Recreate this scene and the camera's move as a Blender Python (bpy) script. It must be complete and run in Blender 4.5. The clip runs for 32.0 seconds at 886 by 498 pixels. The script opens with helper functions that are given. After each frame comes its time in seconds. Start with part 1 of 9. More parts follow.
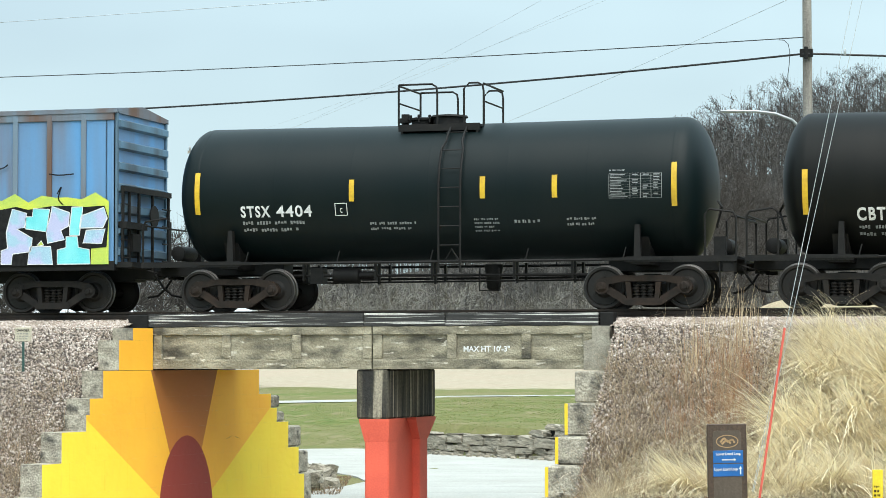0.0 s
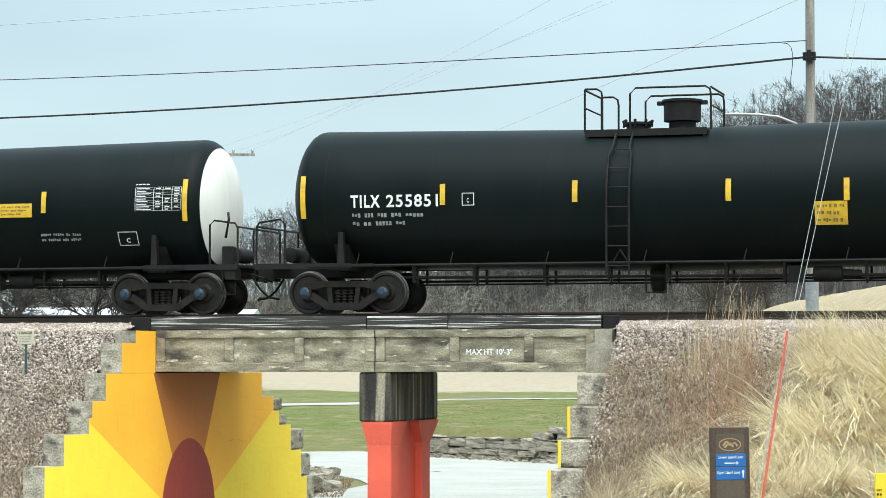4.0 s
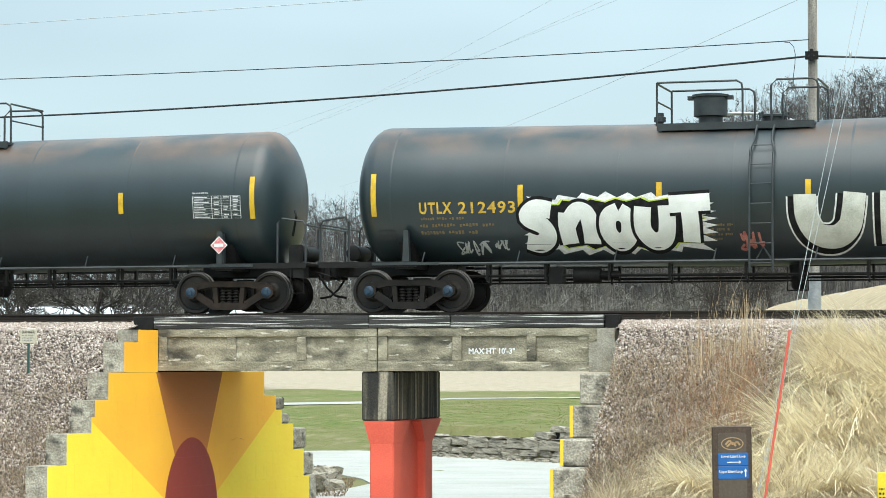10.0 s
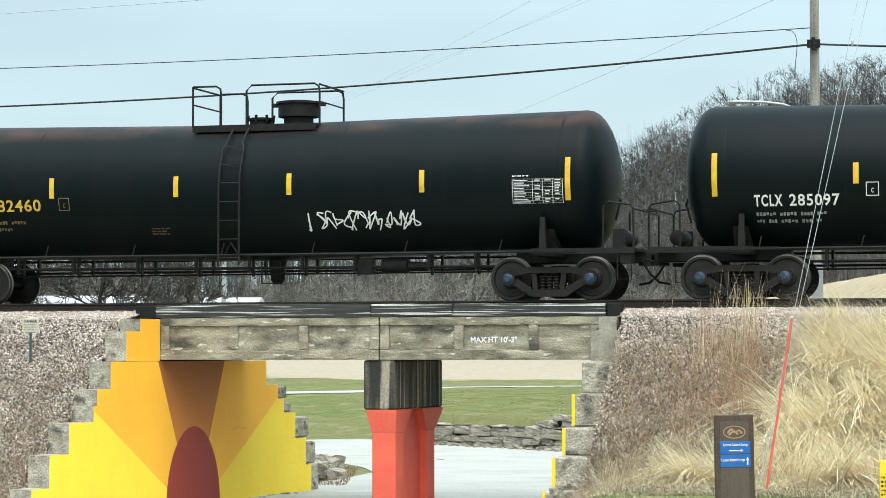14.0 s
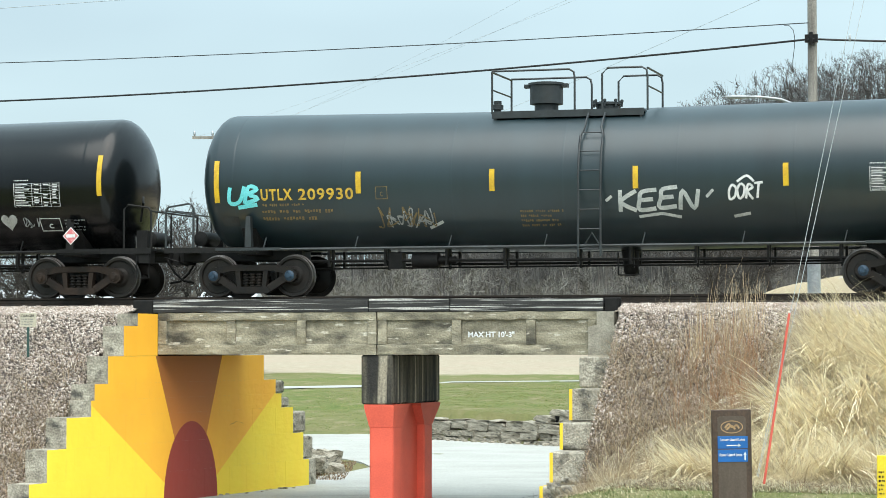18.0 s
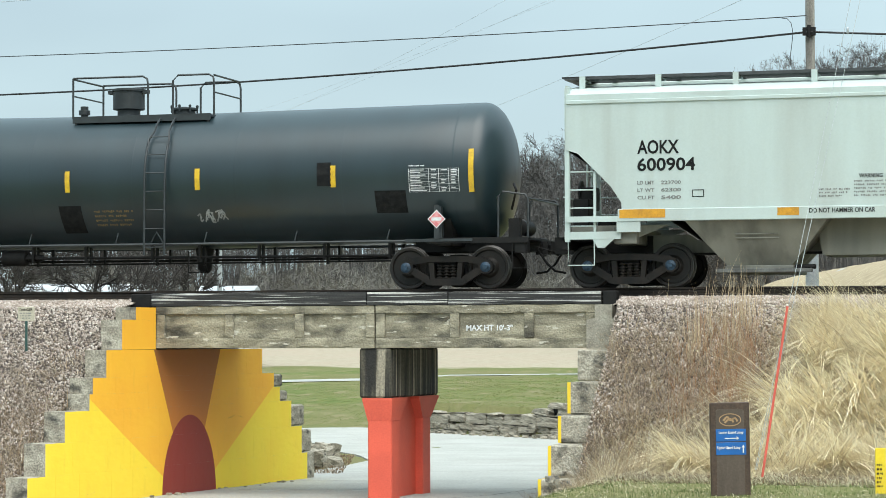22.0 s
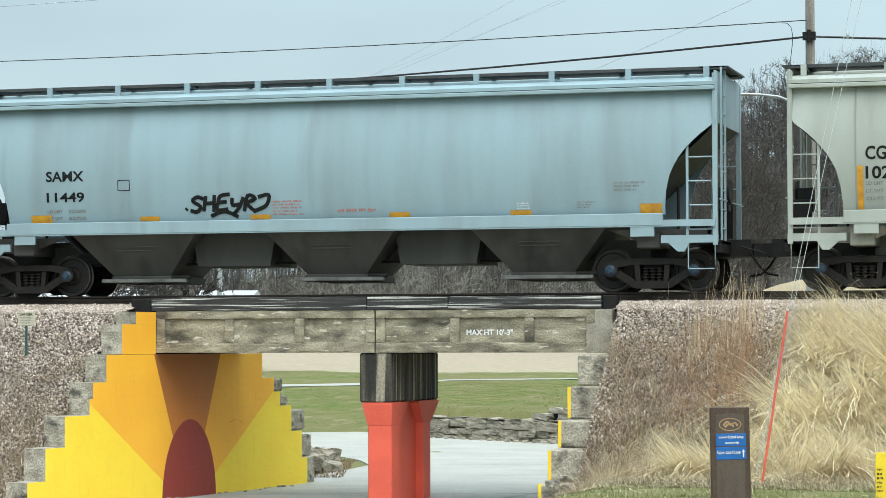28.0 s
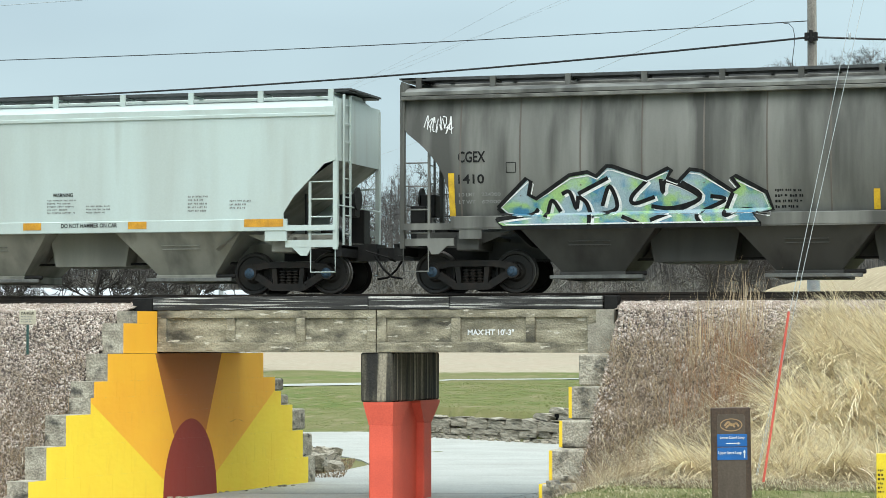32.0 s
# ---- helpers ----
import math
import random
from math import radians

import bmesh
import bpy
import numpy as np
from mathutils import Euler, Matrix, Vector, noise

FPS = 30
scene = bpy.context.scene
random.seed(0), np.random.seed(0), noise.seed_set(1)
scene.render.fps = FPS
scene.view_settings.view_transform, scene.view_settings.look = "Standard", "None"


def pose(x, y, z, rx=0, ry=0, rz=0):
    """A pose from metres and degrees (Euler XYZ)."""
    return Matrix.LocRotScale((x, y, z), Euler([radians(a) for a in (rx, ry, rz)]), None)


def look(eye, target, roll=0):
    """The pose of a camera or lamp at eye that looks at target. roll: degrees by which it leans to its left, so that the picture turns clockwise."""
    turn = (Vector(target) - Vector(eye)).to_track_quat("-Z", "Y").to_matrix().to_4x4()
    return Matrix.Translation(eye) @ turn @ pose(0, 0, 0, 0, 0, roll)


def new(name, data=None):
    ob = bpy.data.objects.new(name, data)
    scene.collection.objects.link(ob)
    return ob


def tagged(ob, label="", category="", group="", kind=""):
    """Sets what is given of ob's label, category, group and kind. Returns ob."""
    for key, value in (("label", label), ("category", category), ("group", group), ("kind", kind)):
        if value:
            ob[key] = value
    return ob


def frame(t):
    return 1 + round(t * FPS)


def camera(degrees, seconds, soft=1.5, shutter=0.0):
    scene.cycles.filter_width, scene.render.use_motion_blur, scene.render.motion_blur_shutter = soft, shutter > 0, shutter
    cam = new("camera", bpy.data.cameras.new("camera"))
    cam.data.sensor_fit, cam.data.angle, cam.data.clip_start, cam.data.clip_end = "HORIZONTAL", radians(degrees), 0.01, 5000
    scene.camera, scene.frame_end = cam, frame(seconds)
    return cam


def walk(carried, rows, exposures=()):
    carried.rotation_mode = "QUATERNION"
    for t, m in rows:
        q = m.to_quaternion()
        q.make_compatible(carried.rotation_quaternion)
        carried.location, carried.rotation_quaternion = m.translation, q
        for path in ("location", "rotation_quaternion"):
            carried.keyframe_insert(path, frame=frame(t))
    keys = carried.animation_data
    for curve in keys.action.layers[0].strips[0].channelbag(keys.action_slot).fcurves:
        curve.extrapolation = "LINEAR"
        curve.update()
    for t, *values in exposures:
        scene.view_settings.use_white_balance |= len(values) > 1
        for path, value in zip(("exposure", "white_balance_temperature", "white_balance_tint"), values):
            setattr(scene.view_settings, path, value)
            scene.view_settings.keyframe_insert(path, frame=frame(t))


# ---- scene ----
F_DEG = 20.25
EYE = Vector((14.70, -52.314, 3.45))
cam = camera(F_DEG, 32.0, soft=0.6)

# yaw, pitch and roll of the hand-held camera, in degrees, half second by half second
SWAY = """0 15.870 2.554 -0.05;1 15.874 2.562 -0.03;2 15.896 2.602 -0.04;2.5 15.896 2.625 -0.03;3 15.896 2.624 -0.04;3.5 15.914 2.628 -0.02;5.5 15.964 2.594 0.01
6 15.977 2.588 0.01;7 15.993 2.570 0.02;8 16.002 2.588 0.02;9 16.000 2.590 0.00;10 15.990 2.602 0.00;11 15.976 2.570 -0.04;11.5 15.972 2.526 -0.10
12 15.972 2.456 -0.13;12.5 15.974 2.392 -0.12;13 15.995 2.366 -0.11;13.5 16.015 2.336 -0.08;14 16.034 2.342 -0.06;14.5 16.044 2.350 -0.05;16.5 16.012 2.402 -0.03
17 16.001 2.336 -0.01;17.5 15.988 2.258 -0.02;18 15.978 2.222 -0.04;18.5 15.972 2.178 -0.06;19 15.955 2.148 -0.10;20 15.933 2.124 -0.16;21 15.929 2.114 -0.16
22 15.934 2.068 -0.12;23 15.955 2.030 -0.11;24 15.984 2.046 -0.09;25 15.988 2.086 -0.09;25.5 15.978 2.088 -0.09;27.5 15.954 2.166 -0.10;28 15.936 2.174 -0.12
29 15.934 2.186 -0.10;30 15.934 2.168 -0.09;31 15.944 2.180 -0.04;32 15.969 2.170 0.01"""


def sway_rows():
    rows = []
    for item in SWAY.replace("\n", ";").split(";"):
        t, yaw, pitch, roll = (float(v) for v in item.split())
        a, b = radians(yaw), radians(pitch)
        way = Vector((-math.sin(a) * math.cos(b), math.cos(a) * math.cos(b), math.sin(b)))
        rows.append((t, look(EYE, EYE + way * 50, roll)))
    return rows


walk(cam, sway_rows(), exposures=((0, 0.17), (20.6, 0.17), (22.6, -0.03), (32, -0.03)))

# ---- overcast daylight ----
world = bpy.data.worlds.new("overcast_sky")
scene.world = world
world.use_nodes = True
wn = world.node_tree.nodes
wl = world.node_tree.links
sky = wn.new("ShaderNodeTexSky")
sky.sky_type = "NISHITA"
sky.sun_disc = False
sky.sun_elevation, sky.sun_rotation = radians(65), radians(145)
sky.air_density, sky.dust_density, sky.ozone_density = 1.0, 3.0, 1.5
cloud = wn.new("ShaderNodeMix")
cloud.data_type = "RGBA"
wide = wn.new("ShaderNodeTexCoord")
span = wn.new("ShaderNodeMapping")
span.inputs["Scale"].default_value = (2.2, 2.2, 7.0)
drift = wn.new("ShaderNodeTexNoise")
drift.inputs["Scale"].default_value, drift.inputs["Detail"].default_value = 1.6, 3.0
cover = wn.new("ShaderNodeMapRange")
cover.inputs[1].default_value, cover.inputs[2].default_value = 0.3, 0.7
cover.inputs[3].default_value, cover.inputs[4].default_value = 0.56, 0.88
wl.new(wide.outputs["Generated"], span.inputs[0])
wl.new(span.outputs[0], drift.inputs["Vector"])
wl.new(drift.outputs[0], cover.inputs[0])
wl.new(cover.outputs[0], cloud.inputs[0])
cloud.inputs[7].default_value = (6.25, 8.15, 8.75, 1)
wl.new(sky.outputs[0], cloud.inputs[6])
up = wn.new("ShaderNodeSeparateXYZ")
wl.new(wide.outputs["Generated"], up.inputs[0])
rise = wn.new("ShaderNodeMapRange")
rise.inputs[1].default_value, rise.inputs[2].default_value = 0.15, 0.95
rise.inputs[3].default_value, rise.inputs[4].default_value = 1.0, 2.3
wl.new(up.outputs["Z"], rise.inputs[0])
dome = wn.new("ShaderNodeVectorMath")
dome.operation = "SCALE"
wl.new(cloud.outputs[2], dome.inputs[0])
wl.new(rise.outputs[0], dome.inputs["Scale"])
wl.new(dome.outputs[0], wn["Background"].inputs[0])
wn["Background"].inputs[1].default_value = 0.112
sun = new("sun", bpy.data.lights.new("sun", "SUN"))
sun.data.energy, sun.data.angle, sun.data.color = 3.5, radians(70), (1.0, 0.97, 0.90)
sun.matrix_world = look((0, 0, 0), (-0.26, 0.44, -0.86))


# ---- materials ----
def node_mat(name):
    m = bpy.data.materials.new(name)
    m.use_nodes = True
    return m, m.node_tree.nodes, m.node_tree.links, m.node_tree.nodes["Principled BSDF"]


def mix_rgb(nodes, links, fac, a, b, kind="MIX"):
    n = nodes.new("ShaderNodeMix")
    n.data_type, n.blend_type = "RGBA", kind
    for sock, val in ((0, fac), (6, a), (7, b)):
        if isinstance(val, (int, float)):
            n.inputs[sock].default_value = val
        elif isinstance(val, tuple):
            n.inputs[sock].default_value = (*val, 1)
        else:
            links.new(val, n.inputs[sock])
    return n.outputs[2]


def noise_fac(nodes, links, scale, lo, hi, stretch=(1, 1, 1), detail=4.0, coord="Object", shift=True):
    tc = nodes.new("ShaderNodeTexCoord")
    mp = nodes.new("ShaderNodeMapping")
    mp.inputs["Scale"].default_value = stretch
    links.new(tc.outputs[coord], mp.inputs[0])
    if shift:
        oi = nodes.new("ShaderNodeObjectInfo")
        mul = nodes.new("ShaderNodeMath")
        mul.operation = "MULTIPLY"
        mul.inputs[1].default_value = 37.0
        links.new(oi.outputs["Random"], mul.inputs[0])
        links.new(mul.outputs[0], mp.inputs["Location"])
    nz = nodes.new("ShaderNodeTexNoise")
    nz.inputs["Scale"].default_value, nz.inputs["Detail"].default_value = scale, detail
    links.new(mp.outputs[0], nz.inputs["Vector"])
    mr = nodes.new("ShaderNodeMapRange")
    mr.inputs[1].default_value, mr.inputs[2].default_value = lo, hi
    links.new(nz.outputs[0], mr.inputs[0])
    return mr.outputs[0]


def surf(name, base, second=None, rough=0.6, metal=0.0, scale=2.0, lo=0.35, hi=0.7, stretch=(1, 1, 1), fine=0.25, fine_scale=40.0,
         bump=0.0, third=None, third_scale=0.8, third_stretch=(1, 1, 1), third_lo=0.5, third_hi=0.75, shift=True, spec=0.5, peel=None, crown=None):
    """Two or three colours mixed by noise at two scales, with fine grain and relief."""
    m, n, l, p = node_mat(name)
    second = second or tuple(c * 0.7 for c in base)
    col = mix_rgb(n, l, noise_fac(n, l, scale, lo, hi, stretch, shift=shift), base, second)
    if third:
        col = mix_rgb(n, l, noise_fac(n, l, third_scale, third_lo, third_hi, third_stretch, 6.0, shift=shift), col, third)
    if peel:
        col = mix_rgb(n, l, noise_fac(n, l, 4.4, 0.63, 0.68, (0.5, 0.5, 2.2), 8.0, shift=shift), col, peel)
    if crown:
        tc, sep, high, both = (n.new(k) for k in ("ShaderNodeTexCoord", "ShaderNodeSeparateXYZ", "ShaderNodeMapRange", "ShaderNodeMath"))
        l.new(tc.outputs["Object"], sep.inputs[0])
        l.new(sep.outputs["Z"], high.inputs[0])
        high.inputs[1].default_value, high.inputs[2].default_value = crown[0], crown[1]
        both.operation = "MULTIPLY"
        l.new(high.outputs[0], both.inputs[0])
        l.new(noise_fac(n, l, 1.1, 0.40, 0.66, (0.7, 1, 0.8), 7.0, shift=shift), both.inputs[1])
        col = mix_rgb(n, l, both.outputs[0], col, crown[2])
    g = noise_fac(n, l, fine_scale, 0.25, 0.75, shift=shift)
    col = mix_rgb(n, l, fine, col, mix_rgb(n, l, g, (0.0, 0.0, 0.0), (1.0, 1.0, 1.0)), "OVERLAY")
    l.new(col, p.inputs["Base Color"])
    p.inputs["Roughness"].default_value, p.inputs["Metallic"].default_value = rough, metal
    p.inputs["Specular IOR Level"].default_value = spec
    if bump:
        b = n.new("ShaderNodeBump")
        b.inputs["Strength"].default_value, b.inputs["Distance"].default_value = bump, 0.02
        l.new(g, b.inputs["Height"])
        l.new(b.outputs[0], p.inputs["Normal"])
    return m


def paint(name, base, dirt, rough=0.5, dirty=0.75, rust=None, spec=0.5, crown=None):
    """Weathered car paint: vertical runs of dirt, broad fading, and rust where given."""
    return surf(name, base, tuple(0.35 * b + 0.65 * d for b, d in zip(base, dirt)), rough, 0, 1.3, 0.38, 0.72, (1.0, 1.0, 0.12), 0.03, 25.0, 0.01,
                rust or dirt, 0.9, (0.55, 0.4, 0.5) if rust else (1.6, 1.6, 0.14), dirty, dirty + 0.2, spec=spec, crown=crown)


M = {}
M["grey"] = paint("grey_tank_paint", (0.015, 0.0295, 0.035), (0.0095, 0.017, 0.0205), 0.34, spec=0.6)
M["grey_rust"] = paint("rusty_grey_tank_paint", (0.018, 0.030, 0.0345), (0.012, 0.018, 0.021), 0.36, spec=0.6, crown=(3.25, 3.85, (0.145, 0.085, 0.055)))
M["black"] = paint("black_tank_paint", (0.0018, 0.0050, 0.0054), (0.0050, 0.0074, 0.0074), 0.46, spec=0.11)
M["black_rust"] = paint("rust_streaked_black_tank_paint", (0.0018, 0.0050, 0.0054), (0.0050, 0.0074, 0.0074), 0.46, spec=0.11, crown=(3.62, 3.86, (0.050, 0.026, 0.018)))
M["brownblack"] = paint("brownish_black_tank_paint", (0.0046, 0.0054, 0.0050), (0.0100, 0.0100, 0.009), 0.48, spec=0.13)
M["green"] = paint("dark_green_black_tank_paint", (0.0028, 0.0078, 0.0085), (0.0065, 0.0105, 0.0105), 0.44, spec=0.16)
M["gloss"] = paint("glossy_black_tank_paint", (0.0022, 0.0032, 0.0036), (0.005, 0.0060, 0.0064), 0.20, spec=0.34)
M["white"] = paint("white_paint", (0.72, 0.72, 0.68), (0.45, 0.43, 0.38), 0.55)
M["hop_white"] = paint("off_white_car_paint", (0.455, 0.535, 0.515), (0.36, 0.385, 0.355), 0.55, 0.62)
M["hop_grey"] = paint("pale_grey_car_paint", (0.345, 0.395, 0.368), (0.235, 0.265, 0.24), 0.6, 0.56)
M["hop_beige"] = paint("pale_beige_car_paint", (0.37, 0.408, 0.375), (0.245, 0.262, 0.232), 0.6, 0.56)
M["hop_blue"] = paint("pale_blue_grey_car_paint", (0.26, 0.365, 0.41), (0.195, 0.25, 0.27), 0.55, 0.6)
M["hop_brown"] = paint("grimy_taupe_car_paint", (0.185, 0.187, 0.17), (0.056, 0.056, 0.050), 0.7, 0.40)
# bays, slope sheets and underframe: browner and darker than the car sides
M["hop_under"] = paint("hopper_bay_paint", (0.27, 0.265, 0.225), (0.10, 0.098, 0.083), 0.7, 0.5)
M["hop_dark"] = paint("dark_hopper_bay_paint", (0.052, 0.051, 0.046), (0.022, 0.021, 0.019), 0.7, 0.5)
M["box_blue"] = paint("blue_boxcar_paint", (0.10, 0.275, 0.52), (0.15, 0.13, 0.12), 0.6, 0.62)
M["box_post"] = paint("rusty_blue_post_paint", (0.14, 0.20, 0.26), (0.12, 0.07, 0.05), 0.7, 0.45)
# corrugated ends: a darker, duller blue than the sides
M["box_end"] = paint("dark_blue_boxcar_end", (0.10, 0.21, 0.31), (0.05, 0.055, 0.06), 0.7, 0.55)
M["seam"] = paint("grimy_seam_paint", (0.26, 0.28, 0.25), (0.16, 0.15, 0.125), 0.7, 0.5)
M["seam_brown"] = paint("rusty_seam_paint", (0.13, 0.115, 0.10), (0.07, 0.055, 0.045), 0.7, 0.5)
M["under"] = surf("oily_black_steel", (0.0055, 0.0055, 0.0055), (0.012, 0.011, 0.010), 0.65, 0.0, 6.0, bump=0.1, spec=0.25)
M["frame"] = surf("grimy_cast_steel", (0.0065, 0.006, 0.0054), (0.019, 0.014, 0.0105), 0.65, 0.0, 4.0, bump=0.15, spec=0.3)
M["rustframe"] = surf("rust_brown_cast_steel", (0.015, 0.0115, 0.009), (0.036, 0.023, 0.016), 0.7, 0.0, 4.0, bump=0.15, spec=0.25)
M["wheel"] = surf("dark_wheel_steel", (0.0085, 0.0078, 0.007), (0.020, 0.0155, 0.012), 0.55, 0.0, 3.0, bump=0.1, spec=0.35)
M["tread"] = surf("polished_tread_steel", (0.11, 0.105, 0.10), (0.07, 0.065, 0.06), 0.45, 0.8, 8.0)
M["cap_blue"] = surf("blue_bearing_cap", (0.025, 0.06, 0.10), (0.015, 0.03, 0.05), 0.5, 0.1, 12.0)
M["steel_grey"] = surf("dark_grey_painted_steel", (0.030, 0.037, 0.040), (0.018, 0.021, 0.022), 0.5, 0.1, 5.0)
M["board_steel"] = surf("dull_walkway_steel", (0.050, 0.054, 0.056), (0.028, 0.030, 0.031), 0.6, 0.0, 5.0)
M["gate_steel"] = surf("dull_gate_steel", (0.17, 0.175, 0.165), (0.08, 0.08, 0.075), 0.6, 0.2, 4.0)
M["yellow_mark"] = surf("yellow_reflective_tape", (0.66, 0.42, 0.02), (0.50, 0.30, 0.02), 0.4, 0, 6.0, fine=0.15)
M["amber_mark"] = surf("amber_reflective_tape", (0.62, 0.30, 0.02), (0.42, 0.20, 0.02), 0.4, 0, 6.0, fine=0.15)
M["ink_yellow"] = surf("yellow_stencil_paint", (0.66, 0.42, 0.04), (0.42, 0.27, 0.04), 0.6, 0, 9.0)
M["ink_dull"] = surf("faded_yellow_stencil_paint", (0.20, 0.14, 0.05), (0.10, 0.08, 0.05), 0.6, 0, 9.0)
M["ink_white"] = surf("white_stencil_paint", (0.78, 0.79, 0.78), (0.55, 0.56, 0.56), 0.6, 0, 9.0)
M["ink_grey"] = surf("faded_white_stencil_paint", (0.30, 0.32, 0.32), (0.16, 0.17, 0.17), 0.6, 0, 9.0)
M["ink_black"] = surf("black_stencil_paint", (0.008, 0.0085, 0.009), (0.02, 0.02, 0.02), 0.85, 0, 9.0, spec=0.15)
M["ink_soot"] = surf("faint_grey_stencil_paint", (0.16, 0.165, 0.16), (0.24, 0.24, 0.23), 0.7, 0, 9.0)
M["ink_red"] = surf("faded_red_stencil_paint", (0.38, 0.10, 0.08), (0.48, 0.22, 0.18), 0.6, 0, 9.0)
M["spray_white"] = surf("thin_white_spray_paint", (0.50, 0.52, 0.50), (0.32, 0.34, 0.34), 0.6, 0, 4.0)
M["stain_grey"] = surf("pale_grey_spill", (0.024, 0.028, 0.029), (0.009, 0.011, 0.0115), 0.55, 0, 2.5, 0.4, 0.6, (6, 6, 0.3))
M["rust_stain"] = surf("streaky_rust", (0.072, 0.052, 0.042), (0.046, 0.052, 0.054), 0.7, 0, 2.2, 0.38, 0.6, (0.8, 1, 1), 0.2, 30.0, 0.1)
M["cyan"] = surf("pale_cyan_spray_paint", (0.13, 0.60, 0.64), (0.22, 0.68, 0.70), 0.6, 0, 2.0)
M["spray_bright"] = surf("white_spray_paint", (0.80, 0.81, 0.78), (0.66, 0.67, 0.64), 0.6, 0, 2.5)
M["spray_silver"] = surf("mottled_silver_spray_paint", (0.62, 0.63, 0.58), (0.44, 0.45, 0.40), 0.5, 0, 2.5)
M["spray_grey"] = surf("silver_grey_spray_paint", (0.42, 0.42, 0.40), (0.26, 0.26, 0.25), 0.5, 0, 4.0)
M["concrete"] = surf("weathered_concrete", (0.37, 0.335, 0.245), (0.21, 0.188, 0.132), 0.9, 0, 3.0, 0.38, 0.62, (0.5, 0.6, 1.6), 0.22, 24.0, 0.8,
                     (0.06, 0.055, 0.042), 2.0, (0.55, 0.6, 1.3), 0.50, 0.70, peel=(0.55, 0.51, 0.42))
M["cap_concrete"] = surf("stained_concrete", (0.085, 0.076, 0.056), (0.020, 0.019, 0.017), 0.9, 0, 3.0, 0.40, 0.56, (1.4, 2.0, 0.14), 0.4, 26.0, 0.4,
                         (0.30, 0.265, 0.20), 2.2, (1.9, 2.6, 0.06), 0.54, 0.62)
M["stone"] = surf("grey_limestone", (0.43, 0.395, 0.32), (0.26, 0.235, 0.185), 0.9, 0, 3.0, 0.38, 0.62, (1, 1, 1.4), 0.4, 22.0, 0.9,
                  (0.085, 0.08, 0.068), 3.0, (1, 1, 1.3), 0.54, 0.70)
M["block"] = surf("pale_cast_concrete", (0.36, 0.335, 0.27), (0.25, 0.23, 0.185), 0.9, 0, 3.0, 0.35, 0.65, (1, 1, 1.5), 0.25, 30.0, 0.4)
M["wall_stone"] = surf("brown_grey_rubble_stone", (0.43, 0.39, 0.31), (0.24, 0.215, 0.165), 0.95, 0, 3.5, 0.35, 0.65, (1, 1, 1.6), 0.45, 24.0, 0.9,
                       (0.06, 0.055, 0.045), 3.0, (1, 1, 1.4), 0.57, 0.70)
M["timber"] = surf("weathered_black_timber", (0.018, 0.018, 0.018), (0.045, 0.044, 0.042), 0.85, 0, 3.0, 0.4, 0.65, (0.35, 4, 9), 0.4, 40.0, 0.3,
                   (0.46, 0.45, 0.42), 1.5, (0.30, 3, 16), 0.56, 0.62)
M["red"] = surf("salmon_red_wall_paint", (0.70, 0.105, 0.060), (0.60, 0.088, 0.052), 0.6, 0, 1.5, 0.35, 0.7, (1, 1, 1), 0.15, 30.0, 0.05)
M["yellow"] = surf("bright_yellow_wall_paint", (0.88, 0.62, 0.03), (0.80, 0.53, 0.03), 0.65, 0, 1.2, fine=0.12, bump=0.05)
M["pave"] = surf("pale_concrete_pavement", (0.385, 0.385, 0.355), (0.325, 0.325, 0.295), 0.9, 0, 0.5, 0.35, 0.7, (1, 1, 1), 0.2, 20.0, 0.1,
                 (0.33, 0.32, 0.29), 0.25, (1, 1, 1), 0.58, 0.8)
M["rail"] = surf("brown_rail_steel", (0.022, 0.018, 0.015), (0.04, 0.028, 0.02), 0.6, 0.5, 5.0)
M["sleeper"] = surf("creosoted_timber", (0.05, 0.042, 0.035), (0.09, 0.08, 0.07), 0.9, 0, 4.0, bump=0.3)
M["ballast"] = surf("pinkish_grey_ballast", (0.30, 0.245, 0.225), (0.20, 0.17, 0.16), 0.9, 0, 9.0, fine=0.4, bump=0.6)
M["pole"] = surf("weathered_grey_pole_wood", (0.32, 0.30, 0.26), (0.17, 0.155, 0.135), 0.9, 0, 2.5, 0.35, 0.65, (4, 4, 0.25), 0.4, 30.0, 0.3)
M["wire"] = surf("black_cable", (0.012, 0.012, 0.013), (0.02, 0.02, 0.02), 0.6)
M["wire_grey"] = surf("grey_strand", (0.46, 0.50, 0.52), (0.40, 0.44, 0.46), 0.6, 0.0)
M["galv"] = surf("galvanised_steel", (0.45, 0.47, 0.48), (0.33, 0.35, 0.36), 0.45, 0.6, 6.0)
M["sign_brown"] = surf("dark_brown_board", (0.075, 0.045, 0.030), (0.05, 0.03, 0.02), 0.6, 0, 3.0, 0.35, 0.7, (3, 3, 0.5), 0.3, 30.0, 0.15)
M["sign_face"] = surf("grey_brown_board", (0.095, 0.070, 0.054), (0.07, 0.052, 0.039), 0.5, 0, 3.0, 0.35, 0.7, (3, 3, 0.5), 0.15, 30.0, 0.08)
M["sign_blue"] = surf("blue_sign_plate", (0.015, 0.13, 0.42), (0.012, 0.11, 0.36), 0.35, 0, 3.0, fine=0.08)
M["tan_ink"] = surf("tan_routed_emblem", (0.42, 0.27, 0.14), (0.3, 0.19, 0.1), 0.6)
M["stake_red"] = surf("orange_red_stake", (0.70, 0.13, 0.09), (0.6, 0.10, 0.07), 0.5)
